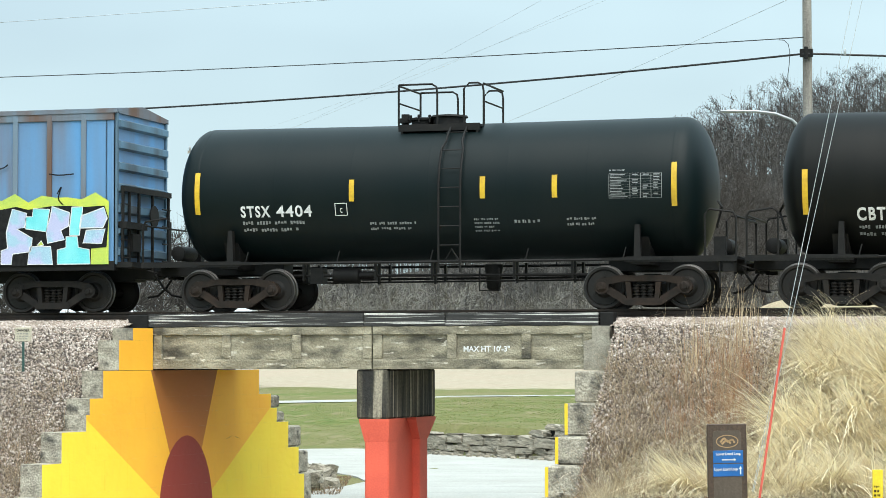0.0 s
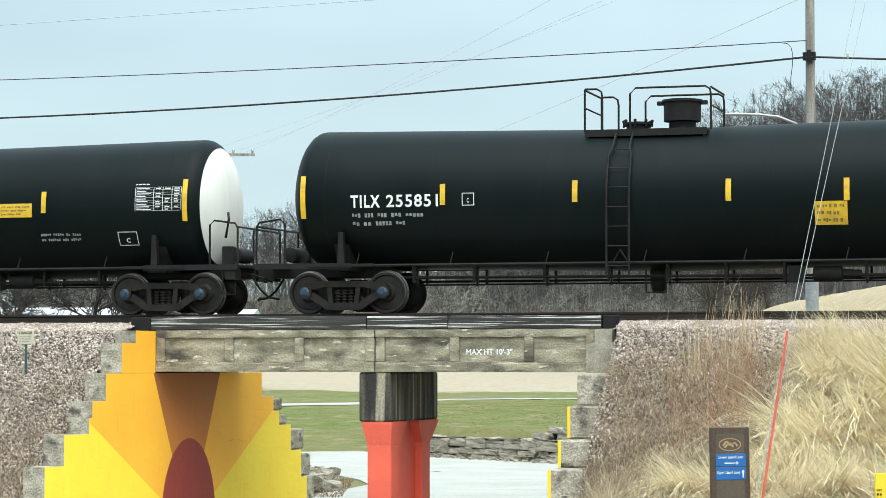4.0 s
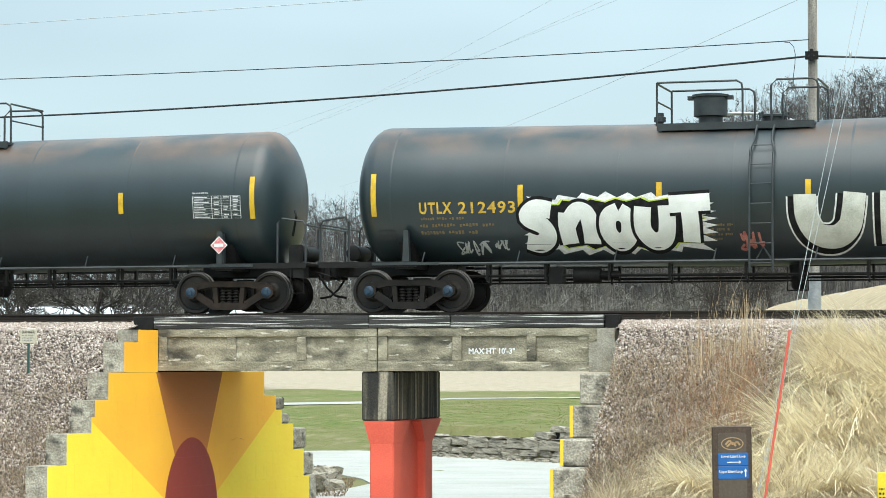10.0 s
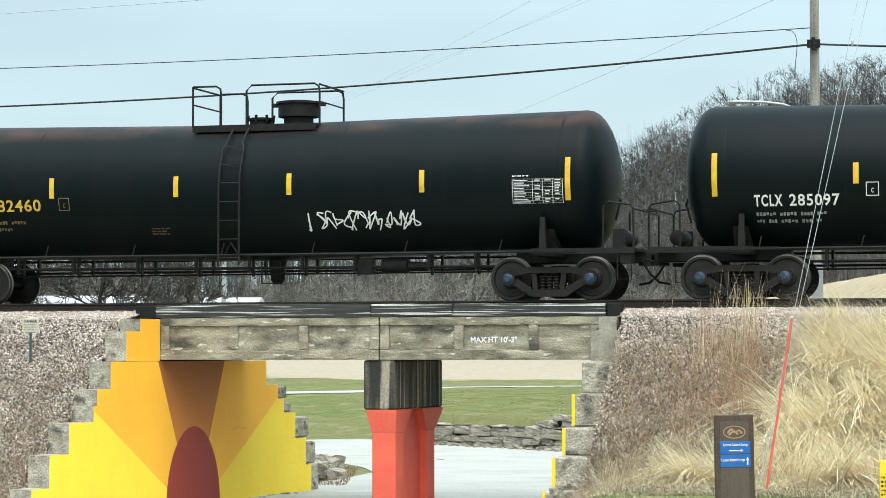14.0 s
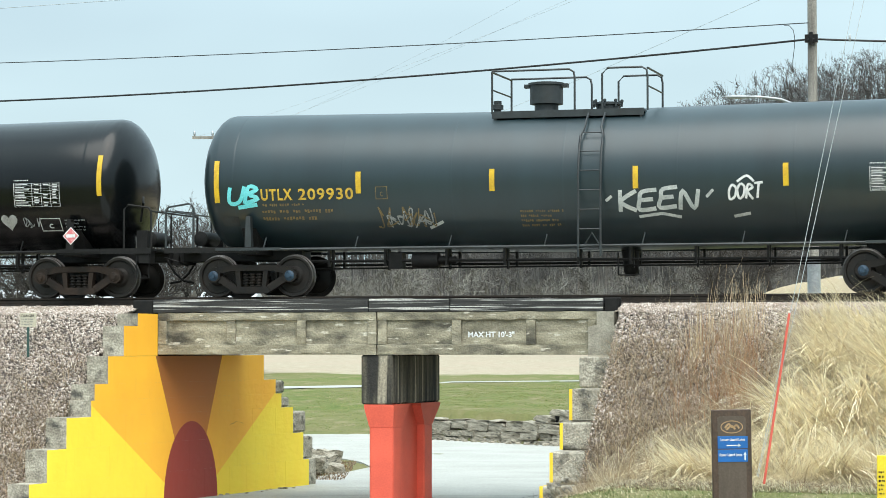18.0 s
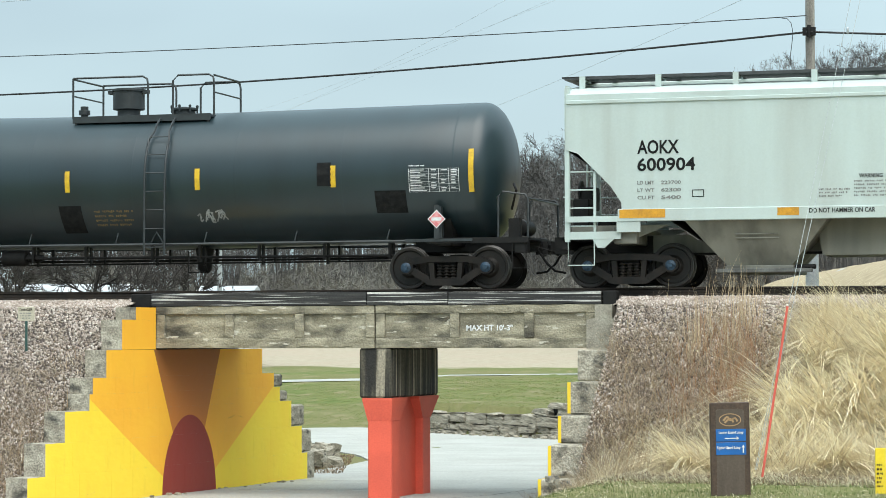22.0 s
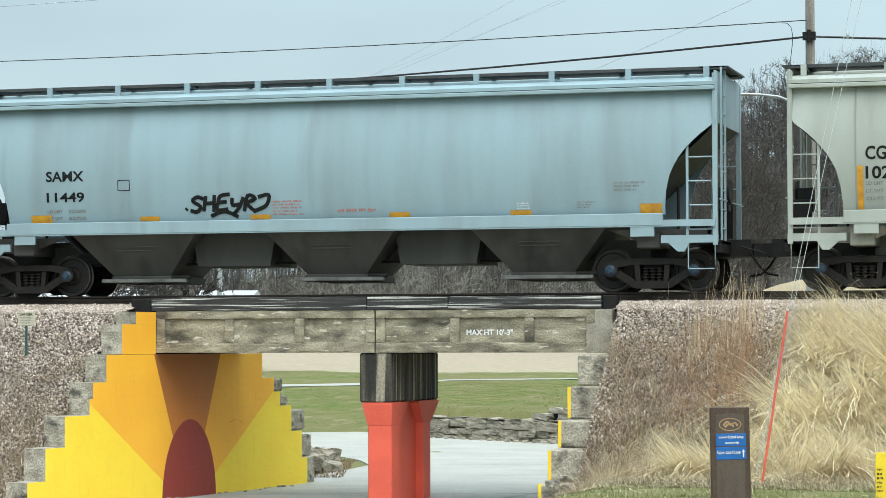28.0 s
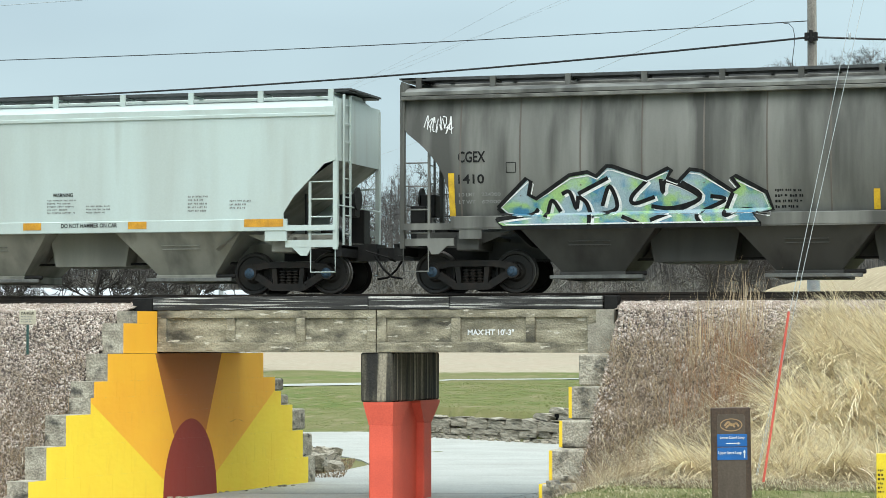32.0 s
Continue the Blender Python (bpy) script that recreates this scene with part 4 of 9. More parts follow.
def utlx(num, kind="B", **extra):
    """The common large grey tank car, with its fittings one way round or the other."""
    base = dict(paint="grey", steel="steel_grey", name=("UTLX", num), text=(-6.75, -4.63, 2.08, 2.33), ink="ink_yellow",
                bars=[(-6.73, -5.76, 1.95, 2.02, 1), (-6.76, -5.1, 1.65, 1.89, 2)], plates=[(-4.13, -3.86, 2.07, 2.34)],
                tables=[(6.42, 7.53, 2.07, 2.56)], diamonds=[(7.03, 1.48)], labels=[(-7.72, -7.33, 1.55, 1.75, "steel_grey")],
                label="dark grey steel tank car with yellow lettering on the track", lift=0.09)
    if kind == "B":
        base.update(mid=-0.70, man_r=0.36, hatch=0.66, valve=-1.80, ladder=0.37, deck=(-1.70, 1.62),
                    marks=ramp_marks((-7.77, 7.80), (-4.51, -1.53, 1.57, 4.71)))
        base["bars"].append((-0.95, 0.0, 1.45, 1.80, 4))
    else:
        base.update(mid=0.90, man_r=0.36, hatch=-0.45, valve=1.95, ladder=-0.74, deck=(-1.67, 1.62), tankres=True,
                    marks=ramp_marks((-7.75, 7.80), (-4.38, -1.53, 1.64, 4.44)), labels=[])
    for k, v in extra.items():
        base[k] = base[k] + v if k in ("labels", "bars") and k in base else v
    return base


# ---- the ground ----
LEFT_A, LEFT_PHI = Vector((-6.25, -1.8)), radians(8)
RIGHT_A, RIGHT_PHI = Vector((3.35, -1.8)), radians(1.5)


def smooth(a, b, t):
    t = min(1.0, max(0.0, (t - a) / (b - a)))
    return t * t * (3 - 2 * t)


def wall_x(side, y):
    a, phi = (LEFT_A, LEFT_PHI) if side < 0 else (RIGHT_A, RIGHT_PHI)
    return a.x + (y - a.y) * math.tan(phi)


def path_mid(y):
    """Centre line of the concrete path: under the bridge, then off to the far left."""
    return -1.4 + 0.10 * y - 0.0085 * max(0.0, y - 3) ** 2


def park(x, y):
    """Distance into the park, and across it, from the lane in the south-east."""
    dx, dy = x - 14.7, y + 52.3
    return -0.2756 * dx + 0.9613 * dy, 0.9613 * dx + 0.2756 * dy


RISE_AT, RISE_Z = [95, 125, 140, 195, 400], [0.0, 1.6, 1.85, 2.85, 3.6]
HILL_U, HILL_Z = [-60, -48, -42, -28, -8, 12, 25, 32, 39, 48, 70], [1.0, 1.4, 2.2, 6.6, 9.8, 12.8, 16.2, 19.6, 22.3, 24.3, 27.0]


def wall_line(u):
    """Where the low stone wall beside the far path runs."""
    return 90.3 - 1.39 * u


def base_height(x, y):
    """The land without the railway bank."""
    if y < 0:
        near = smooth(-6, -30, y) * 1.7
        right = smooth(3.5, 6.0, x) * 1.05 * smooth(-4, -9, y)
        left = smooth(-7.5, -10.5, x) * 0.9
        return max(near, right, left)
    d, u = park(x, y)
    h = float(np.interp(d, RISE_AT, RISE_Z))
    kept = (1.02 + 0.016 * (d - 86)) * smooth(-1.6, -0.4, u) * smooth(0.1, 0.5, d - wall_line(u))
    if d < 130:
        h = max(h, kept)
    side = smooth(5.2, 8.0, u) * smooth(58, 66, d) * 1.1
    shelf = 7.2 * smooth(8.5, 22, u) * smooth(66, 112, d) * (1 - smooth(150, 200, d))
    west = 2.6 * smooth(-5.5, -11, u) * smooth(60, 66, d) * (1 - smooth(76, 84, d))
    hill = smooth(203, 292, d) * float(np.interp(u, HILL_U, HILL_Z))
    return max(h, side, shelf, west * 0.3) + hill


def bank(x, y):
    """The railway bank, cut through by the underpass."""
    lx, rx = wall_x(-1, y) - 0.42, wall_x(1, y) + (0.74 if y < 0 else 0.4)
    off = max(lx - x, x - rx, 0.0)
    steep = 0.95 - 0.30 * smooth(1.2, 5.0, off) if y < 0 else 1.05
    h = 4.12 - steep * max(0.0, abs(y) - 2.35)
    inside = smooth(lx - 0.1, lx + 0.1, x) * (1 - smooth(rx - 0.1, rx + 0.1, x))
    return h * (1 - inside) - 3.0 * inside


def ground_z(x, y):
    b = base_height(x, y)
    k = bank(x, y)
    lump = 0.05 * noise.noise((x * 0.9, y * 0.9, 3.0)) + 0.02 * noise.noise((x * 3.1, y * 3.1, 9.0))
    return max(b, k) + lump * (1 if abs(y) > 2.3 and (x < wall_x(-1, y) - 0.6 or x > wall_x(1, y) + 0.6) else 0.0)


def axis_steps(near, far, fine, lo, hi):
    """Grid lines, fine around the bridge and wider and wider towards the horizon."""
    out = list(np.arange(lo, hi + 1e-6, fine))
    s, x = fine, hi
    while x < far:
        s *= 1.18
        x += s
        out.append(x)
    s, x = fine, lo
    while x > near:
        s *= 1.18
        x -= s
        out.insert(0, x)
    return out


def ground_mat():
    m, n, l, p = node_mat("winter_ground")
    geo = n.new("ShaderNodeNewGeometry")
    sep = n.new("ShaderNodeSeparateXYZ")
    l.new(geo.outputs["Position"], sep.inputs[0])

    def band(sock, a, b):
        r = n.new("ShaderNodeMapRange")
        r.interpolation_type = "SMOOTHSTEP"
        r.inputs[1].default_value, r.inputs[2].default_value = a, b
        l.new(sep.outputs[sock], r.inputs[0])
        return r.outputs[0]
    fine = noise_fac(n, l, 2.2, 0.3, 0.7, shift=False)
    broad = noise_fac(n, l, 0.18, 0.35, 0.65, shift=False)
    soil = mix_rgb(n, l, fine, (0.15, 0.118, 0.088), (0.075, 0.06, 0.046))
    lawn = mix_rgb(n, l, fine, (0.085, 0.122, 0.034), (0.155, 0.165, 0.058))
    lawn = mix_rgb(n, l, broad, lawn, (0.165, 0.155, 0.072))
    lawn = mix_rgb(n, l, noise_fac(n, l, 1.1, 0.55, 0.7, (1, 0.4, 1), shift=False), lawn, (0.215, 0.19, 0.105))
    straw = mix_rgb(n, l, fine, (0.39, 0.342, 0.258), (0.29, 0.245, 0.178))
    grit = mix_rgb(n, l, noise_fac(n, l, 16.0, 0.35, 0.65, shift=False), (0.13, 0.108, 0.098), (0.055, 0.046, 0.042))
    col = mix_rgb(n, l, band("Y", 6.0, 9.0), soil, lawn)
    tan = mix_rgb(n, l, fine, (0.27, 0.22, 0.135), (0.12, 0.095, 0.06))
    col = mix_rgb(n, l, band("X", 5.6, 8.2), col, mix_rgb(n, l, band("Y", 0.0, 1.0), tan, col))
    nearlawn = n.new("ShaderNodeMath")
    nearlawn.operation = "MULTIPLY"
    r = band("Y", -10.5, -11.6)
    l.new(r, nearlawn.inputs[0])
    nearlawn.inputs[1].default_value = 1.0
    col = mix_rgb(n, l, nearlawn.outputs[0], col, lawn)
    rag = n.new("ShaderNodeMath")
    rag.operation = "MULTIPLY_ADD"
    l.new(noise_fac(n, l, 0.22, 0.3, 0.7, (1, 0.3, 1), 6.0, shift=False), rag.inputs[0])
    rag.inputs[1].default_value = -9.0
    l.new(sep.outputs["Y"], rag.inputs[2])
    ragged = n.new("ShaderNodeMapRange")
    ragged.inputs[1].default_value, ragged.inputs[2].default_value = 76.0, 79.0
    l.new(rag.outputs[0], ragged.inputs[0])
    straw = mix_rgb(n, l, noise_fac(n, l, 0.5, 0.45, 0.75, (0.5, 0.2, 1), 6.0, shift=False), straw, (0.36, 0.29, 0.22))
    col = mix_rgb(n, l, ragged.outputs[0], col, straw)
    col = mix_rgb(n, l, band("Y", 150.0, 170.0), col, (0.085, 0.076, 0.066))
    col = mix_rgb(n, l, band("Z", 1.9, 2.6), col, mix_rgb(n, l, band("Y", 12.0, 15.0), grit, col))
    hillside = mix_rgb(n, l, band("Y", 150.0, 165.0), mix_rgb(n, l, fine, (0.42, 0.345, 0.23), (0.30, 0.24, 0.155)), (0.085, 0.076, 0.066))
    hillside = mix_rgb(n, l, band("Y", 6.0, 14.0), col, hillside)
    col = mix_rgb(n, l, band("Z", 2.6, 3.4), col, mix_rgb(n, l, band("Y", 12.0, 15.0), col, hillside))
    l.new(col, p.inputs["Base Color"])
    p.inputs["Roughness"].default_value = 0.95
    p.inputs["Specular IOR Level"].default_value = 0.1
    b = n.new("ShaderNodeBump")
    b.inputs["Strength"].default_value, b.inputs["Distance"].default_value = 0.5, 0.06
    l.new(noise_fac(n, l, 9.0, 0.2, 0.8, shift=False), b.inputs["Height"])
    l.new(b.outputs[0], p.inputs["Normal"])
    return m


def build_ground():
    xs = axis_steps(-1500, 1500, 0.22, -17, 16)
    ys = axis_steps(-160, 7, 0.22, -15, 7) + axis_steps(7.6, 2600, 0.5, 7.6, 75)
    vs = [(x, y, ground_z(x, y)) for y in ys for x in xs]
    w = len(xs)
    fs = [(j * w + i, j * w + i + 1, (j + 1) * w + i + 1, (j + 1) * w + i) for j in range(len(ys) - 1) for i in range(w - 1)]
    me = raw_mesh("ground", vs, fs, ground_mat())
    me.polygons.foreach_set("use_smooth", [True] * len(me.polygons))
    thing("ground", "winter ground with lawn, straw field and gravel railway bank", "ground", kind="structure", me=me)


build_ground()


def from_park(d, u, z=0.0):
    return (14.7 - 0.2756 * d + 0.9613 * u, -52.3 + 0.9613 * d + 0.2756 * u, z)


def build_path():
    """The pale concrete path in slabs."""
    holder = thing("path", "pale concrete path curving through the underpass", "path", kind="structure")

    def slab(q, z):
        g = Geo()
        g.add([(x, y, zz) for (x, y), zz in zip(q, z)] + [(x, y, zz - 0.15) for (x, y), zz in zip(q, z)],
              [(0, 1, 2, 3), (7, 6, 5, 4), (0, 4, 5, 1), (1, 5, 6, 2), (2, 6, 7, 3), (3, 7, 4, 0)])
        part("slab", g.mesh("slab", "pave"), holder)
    ys = [-30, -26, -22, -18, -14, -11, -8, -5, -2, 1.0, 3.6]
    for a, b in zip(ys[:-1], ys[1:]):
        q, zz = [], []
        for y in (a + 0.01, b - 0.01):
            x0, x1 = wall_x(-1, max(y, -6)) + 0.02, wall_x(1, max(y, -5)) - 0.02
            z = smooth(-6, -30, y) * 1.7 + 0.03
            q.append(((x0, y), (x1, y)))
            zz.append(z)
        slab([q[0][0], q[0][1], q[1][1], q[1][0]], [zz[0], zz[0], zz[1], zz[1]])
    ds = [56.5, 60, 64, 67, 70, 73, 77, 81, 85, 89, 93, 97.5]
    left = [-4.6, -4.2, -3.5, -2.6, -2.0, -2.4, -3.6, -5.2, -8.0, -13.0, -22.0, -34.0]
    right = [5.6, 5.6, 5.8, 5.8, 5.8, 5.8, 5.8, 5.6, 3.8, 0.9, -1.0, -1.4]
    for i in range(len(ds) - 1):
        e = 0.01
        q = [from_park(ds[i] + e, left[i])[:2], from_park(ds[i] + e, right[i])[:2], from_park(ds[i + 1] - e, right[i + 1])[:2], from_park(ds[i + 1] - e, left[i + 1])[:2]]
        slab(q, [0.034] * 4)
    g = Geo()
    line = [(-0.72, -3.5), (-0.4, -2.2), (0.25, -0.9), (0.8, 0.2), (1.05, 1.6), (1.25, 3.4)]
    for k, ((xa, ya), (xb, yb)) in enumerate(zip(line[:-1], line[1:])):
        w0, w1 = 0.012 + 0.006 * (k % 2), 0.012 + 0.006 * ((k + 1) % 2)
        g.add([(xa - w0, ya, 0.0385), (xa + w0, ya, 0.0385), (xb + w1, yb, 0.0385), (xb - w1, yb, 0.0385)], [(0, 1, 2, 3)])
    part("crack", g.mesh("crack", "under"), holder, "dark crack across the concrete")
    far = thing("far_path", "narrow pale footpath across the far lawn", "path", kind="structure")
    g = Geo()
    for k in range(24):
        u0, u1 = -32 + 2.5 * k, -29.5 + 2.5 * k
        c0, c1 = 122 + 0.12 * u0 + 1.2 * math.sin(u0 * 0.12), 122 + 0.12 * u1 + 1.2 * math.sin(u1 * 0.12)
        pts = [from_park(c0, u0), from_park(c1, u1), from_park(c1 + 1.5, u1), from_park(c0 + 1.5, u0)]
        g.add([(x, y, base_height(x, y) + 0.03) for x, y, _ in pts], [(0, 1, 2, 3)])
    part("paving", g.mesh("paving", "pave"), far)


build_path()


# ---- the bridge ----
def mural_mat():
    """Sunset painting: a dark red arch, a brown ray above it, orange rays, yellow beyond."""
    m, n, l, p = node_mat("sunset_mural_paint")
    tc = n.new("ShaderNodeTexCoord")
    sep = n.new("ShaderNodeSeparateXYZ")
    l.new(tc.outputs["Object"], sep.inputs[0])

    def math_node(op, a, b=None, c=None):
        k = n.new("ShaderNodeMath")
        k.operation = op
        for i, v in enumerate((a, b, c)):
            if v is None:
                continue
            if isinstance(v, (int, float)):
                k.inputs[i].default_value = v
            else:
                l.new(v, k.inputs[i])
        return k.outputs[0]
    u = math_node("SUBTRACT", sep.outputs["Y"], 1.47)
    z = sep.outputs["Z"]
    ang = math_node("ARCTAN2", u, math_node("ADD", z, 0.25))
    aang = math_node("ABSOLUTE", math_node("SUBTRACT", ang, -0.02))
    yellow = mix_rgb(n, l, noise_fac(n, l, 1.2, 0.3, 0.7, shift=False), (0.95, 0.70, 0.045), (0.94, 0.65, 0.04))
    high = n.new("ShaderNodeMapRange")
    high.inputs[1].default_value, high.inputs[2].default_value = 1.9, 3.0
    l.new(z, high.inputs[0])
    col = mix_rgb(n, l, math_node("MULTIPLY", high.outputs[0], 0.75), yellow, (0.86, 0.46, 0.025))
    orange = mix_rgb(n, l, noise_fac(n, l, 0.9, 0.3, 0.7, shift=False), (0.93, 0.48, 0.032), (0.90, 0.425, 0.03))
    col = mix_rgb(n, l, math_node("LESS_THAN", aang, 1.02), col, orange)
    rise = n.new("ShaderNodeMapRange")
    rise.inputs[1].default_value, rise.inputs[2].default_value = 0.8, 3.1
    l.new(z, rise.inputs[0])
    brown = mix_rgb(n, l, rise.outputs[0], (0.66, 0.22, 0.025), (0.33, 0.12, 0.03))
    col = mix_rgb(n, l, math_node("MULTIPLY", math_node("LESS_THAN", aang, 0.405), math_node("LESS_THAN", z, 3.223)), col, brown)
    e = math_node("ADD", math_node("POWER", math_node("DIVIDE", math_node("ABSOLUTE", u), 1.2), 2.0), math_node("POWER", math_node("DIVIDE", z, 1.76), 2.0))
    col = mix_rgb(n, l, math_node("LESS_THAN", e, 1.0), col, (0.27, 0.035, 0.022))
    grime = noise_fac(n, l, 7.0, 0.58, 0.8, (1, 1, 0.25), shift=False)
    col = mix_rgb(n, l, math_node("MULTIPLY", grime, 0.10), col, (0.25, 0.15, 0.06))
    l.new(col, p.inputs["Base Color"])
    p.inputs["Roughness"].default_value = 0.65
    b = n.new("ShaderNodeBump")
    b.inputs["Strength"].default_value, b.inputs["Distance"].default_value = 0.4, 0.012
    l.new(noise_fac(n, l, 5.0, 0.2, 0.8, (1, 1, 1.6), 7.0, shift=False), b.inputs["Height"])
    l.new(b.outputs[0], p.inputs["Normal"])
    return m


M["mural"] = mural_mat()
M["crack"] = surf("brown_wall_crack", (0.20, 0.10, 0.03), (0.10, 0.05, 0.02), 0.9)


def abutment(name, a, phi, courses, painted, label, thick=0.55, flip=1):
    """Stepped wall of stone courses; y runs along the wall, x = 0 is the face, the wall lies towards -x (flip=1) or +x."""
    ob = thing(name, label, "abutment", Matrix.Translation((a.x, a.y, 0)) @ Matrix.Rotation(-phi, 4, "Z"))
    rnd = random.Random(7)
    for z0, z1, w0, w1 in courses:
        cuts = [w0]
        while w1 - cuts[-1] > 1.7:
            cuts.append(cuts[-1] + rnd.uniform(0.8, 1.5))
        cuts.append(w1)
        for k, (p, q) in enumerate(zip(cuts[:-1], cuts[1:])):
            g = Geo()
            end = 0.0003 if painted else 0.005
            t = thick + rnd.uniform(0.0, 0.08)
            x0, x1 = (-t, 0) if flip > 0 else (0, t)
            g.slot = 1
            g.box(x0, x1, p + end * (k > 0), q - end * (k < len(cuts) - 2), z0 + (0.0003 if painted else 0.004), z1 - (0.0003 if painted else 0.004), c=0.0012 if painted else 0.03)
            if painted and k == len(cuts) - 2 and z1 < 2.7:
                h = Geo()
                h.box(x0, -0.05 - rnd.uniform(0.0, 0.1), q + 0.006, q + rnd.uniform(0.5, 0.95), z0 + 0.01, z1 - rnd.uniform(0.01, 0.12), c=0.04)
                part("stone_block", h.mesh("stone_block", "wall_stone"), ob, "unpainted end stone")
            if painted:
                for i, f in enumerate(g.f):
                    if all(abs(g.v[v][0]) < 0.0045 for v in f):
                        g.mi[i] = 0
                part("stone_block", g.mesh("stone_block", "mural", "stone"), ob)
            else:
                part("stone_block", g.mesh("stone_block", "stone", "stone"), ob)
    return ob


painted_wall = abutment("abutment", LEFT_A, LEFT_PHI, [
    (-0.4, 0.67, -5.03, 7.25), (0.67, 1.33, -4.38, 6.95), (1.33, 1.96, -3.66, 6.4), (1.96, 2.30, -2.72, 5.8), (2.30, 2.64, -2.59, 5.5),
    (2.64, 3.22, -2.06, 4.9)], True, "stepped stone abutment painted with a yellow and orange sunset mural", 0.5)


def wall_cracks(holder):
    """Chips and open joints in the painted face."""
    rnd = random.Random(21)
    for w, z, n in ((3.25, 1.62, 4), (3.7, 1.68, 3)):
        g = Geo()
        a = (w, z)
        for k in range(n):
            b = (a[0] + rnd.uniform(0.05, 0.14), a[1] + rnd.uniform(-0.05, 0.06))
            t0, t1 = (0.004 if k else 0.001), (0.005 if k < n - 1 else 0.001)
            g.add([(0.003, a[0], a[1] - t0), (0.003, b[0], b[1] - t1), (0.003, b[0], b[1] + t1), (0.003, a[0], a[1] + t0)], [(0, 1, 2, 3)])
            a = b
        part("crack", g.mesh("crack", "crack"), holder, "thin brown crack")


wall_cracks(painted_wall)
back = abutment("abutment_backwall", LEFT_A, LEFT_PHI, [(3.226, 3.87, -1.43, -0.02), (3.87, 4.14, -0.86, -0.02)], True, "upper steps of the painted stone abutment", 0.5)
abutment("abutment", RIGHT_A, RIGHT_PHI, [
    (-0.4, 0.72, -3.75, 7.0), (0.72, 1.36, -2.99, 6.4), (1.36, 1.91, -2.21, 5.8), (1.91, 2.57, -1.45, 5.2), (2.57, 3.22, -0.66, 4.6)],
    False, "stepped grey stone abutment with yellow painted edges", 0.72, -1)


def yellow_edges():
    ob = thing("painted_edge", "bright yellow painted strips on the stone steps", "paint strip", Matrix.Translation((RIGHT_A.x, RIGHT_A.y, 0)) @ Matrix.Rotation(-RIGHT_PHI, 4, "Z"))
    for z0, z1, w in ((0.25, 0.72, -3.755), (0.72, 1.34, -2.995), (1.37, 1.9, -2.215), (1.93, 2.56, -1.455)):
        g = Geo()
        g.box(-0.004, 0.06, w, w + 0.02, z0, z1)
        g.box(-0.006, -0.0, w, w + 0.6, z0, z1)
        part("strip", g.mesh("strip", "yellow"), ob)


yellow_edges()


def worn_box(x0, x1, y0, y1, z0, z1, step, amp, seed, rough=3.0):
    """A long block with a weathered, chipped skin: a fine grid pushed in by noise, most along its edges."""
    g, index = Geo(), {}
    def cuts(a, b, n):
        return [a + (b - a) * k / n for k in range(n + 1)]
    X, Y, Z = cuts(x0, x1, max(2, int((x1 - x0) / step))), cuts(y0, y1, 3), cuts(z0, z1, 5)
    vs, fs = [], []

    def vert(i, j, k):
        if (i, j, k) not in index:
            index[i, j, k] = len(vs)
            p = Vector((X[i], Y[j], Z[k]))
            on = (j in (0, 3)) + (k in (0, 5)) + (i in (0, len(X) - 1))
            bite = max(0.0, noise.noise((p.x * rough + seed, p.y * 4, p.z * 5)) - 0.05) * amp * (1.0 if on < 2 else 3.2) + amp * 0.25 * (on > 1)
            if j == 0:
                p.y += bite
            if k == 5:
                p.z -= bite
            if k == 0:
                p.z += bite * 0.8
            vs.append(tuple(p))
        return index[i, j, k]
    for i in range(len(X) - 1):
        for k in range(5):
            fs += [(vert(i, 0, k), vert(i + 1, 0, k), vert(i + 1, 0, k + 1), vert(i, 0, k + 1)), (vert(i, 3, k + 1), vert(i + 1, 3, k + 1), vert(i + 1, 3, k), vert(i, 3, k))]
        for j in range(3):
            fs += [(vert(i, j, 5), vert(i + 1, j, 5), vert(i + 1, j + 1, 5), vert(i, j + 1, 5)), (vert(i, j + 1, 0), vert(i + 1, j + 1, 0), vert(i + 1, j, 0), vert(i, j, 0))]
    for i in (0, len(X) - 1):
        for j in range(3):
            for k in range(5):
                fs.append((vert(i, j, k), vert(i, j, k + 1), vert(i, j + 1, k + 1), vert(i, j + 1, k)))
    g.add(vs, fs)
    return g


def beam(x0, x1, ribs, label):
    ob = thing("bridge_beam", label, "bridge beam", pose(0, 0, 0), "bridge beams")
    z0, z1, y0 = 3.25, 4.16, -1.8
    g = Geo()
    g.box(x0, x1, y0 + 0.05, 2.0, z0, z1, c=0.02)
    part("girder", g.mesh("girder", "concrete"), ob)
    g = worn_box(x0, x1, y0 - 0.02, y0 + 0.05, z1 - 0.17, z1, 0.07, 0.008, x0 + 5)
    part("top_flange", g.mesh("top_flange", "concrete"), ob)
    g = worn_box(x0, x1, y0 - 0.02, y0 + 0.05, z0, z0 + 0.22, 0.06, 0.016, x0 + 9, 4.0)
    part("bottom_flange", g.mesh("bottom_flange", "concrete"), ob)
    for x in ribs:
        g = Geo()
        g.box(x, x + 0.2, y0 - 0.012, y0 + 0.05, z0 + 0.22, z1 - 0.17, c=0.01)
        part("rib", g.mesh("rib", "concrete"), ob)
    return ob


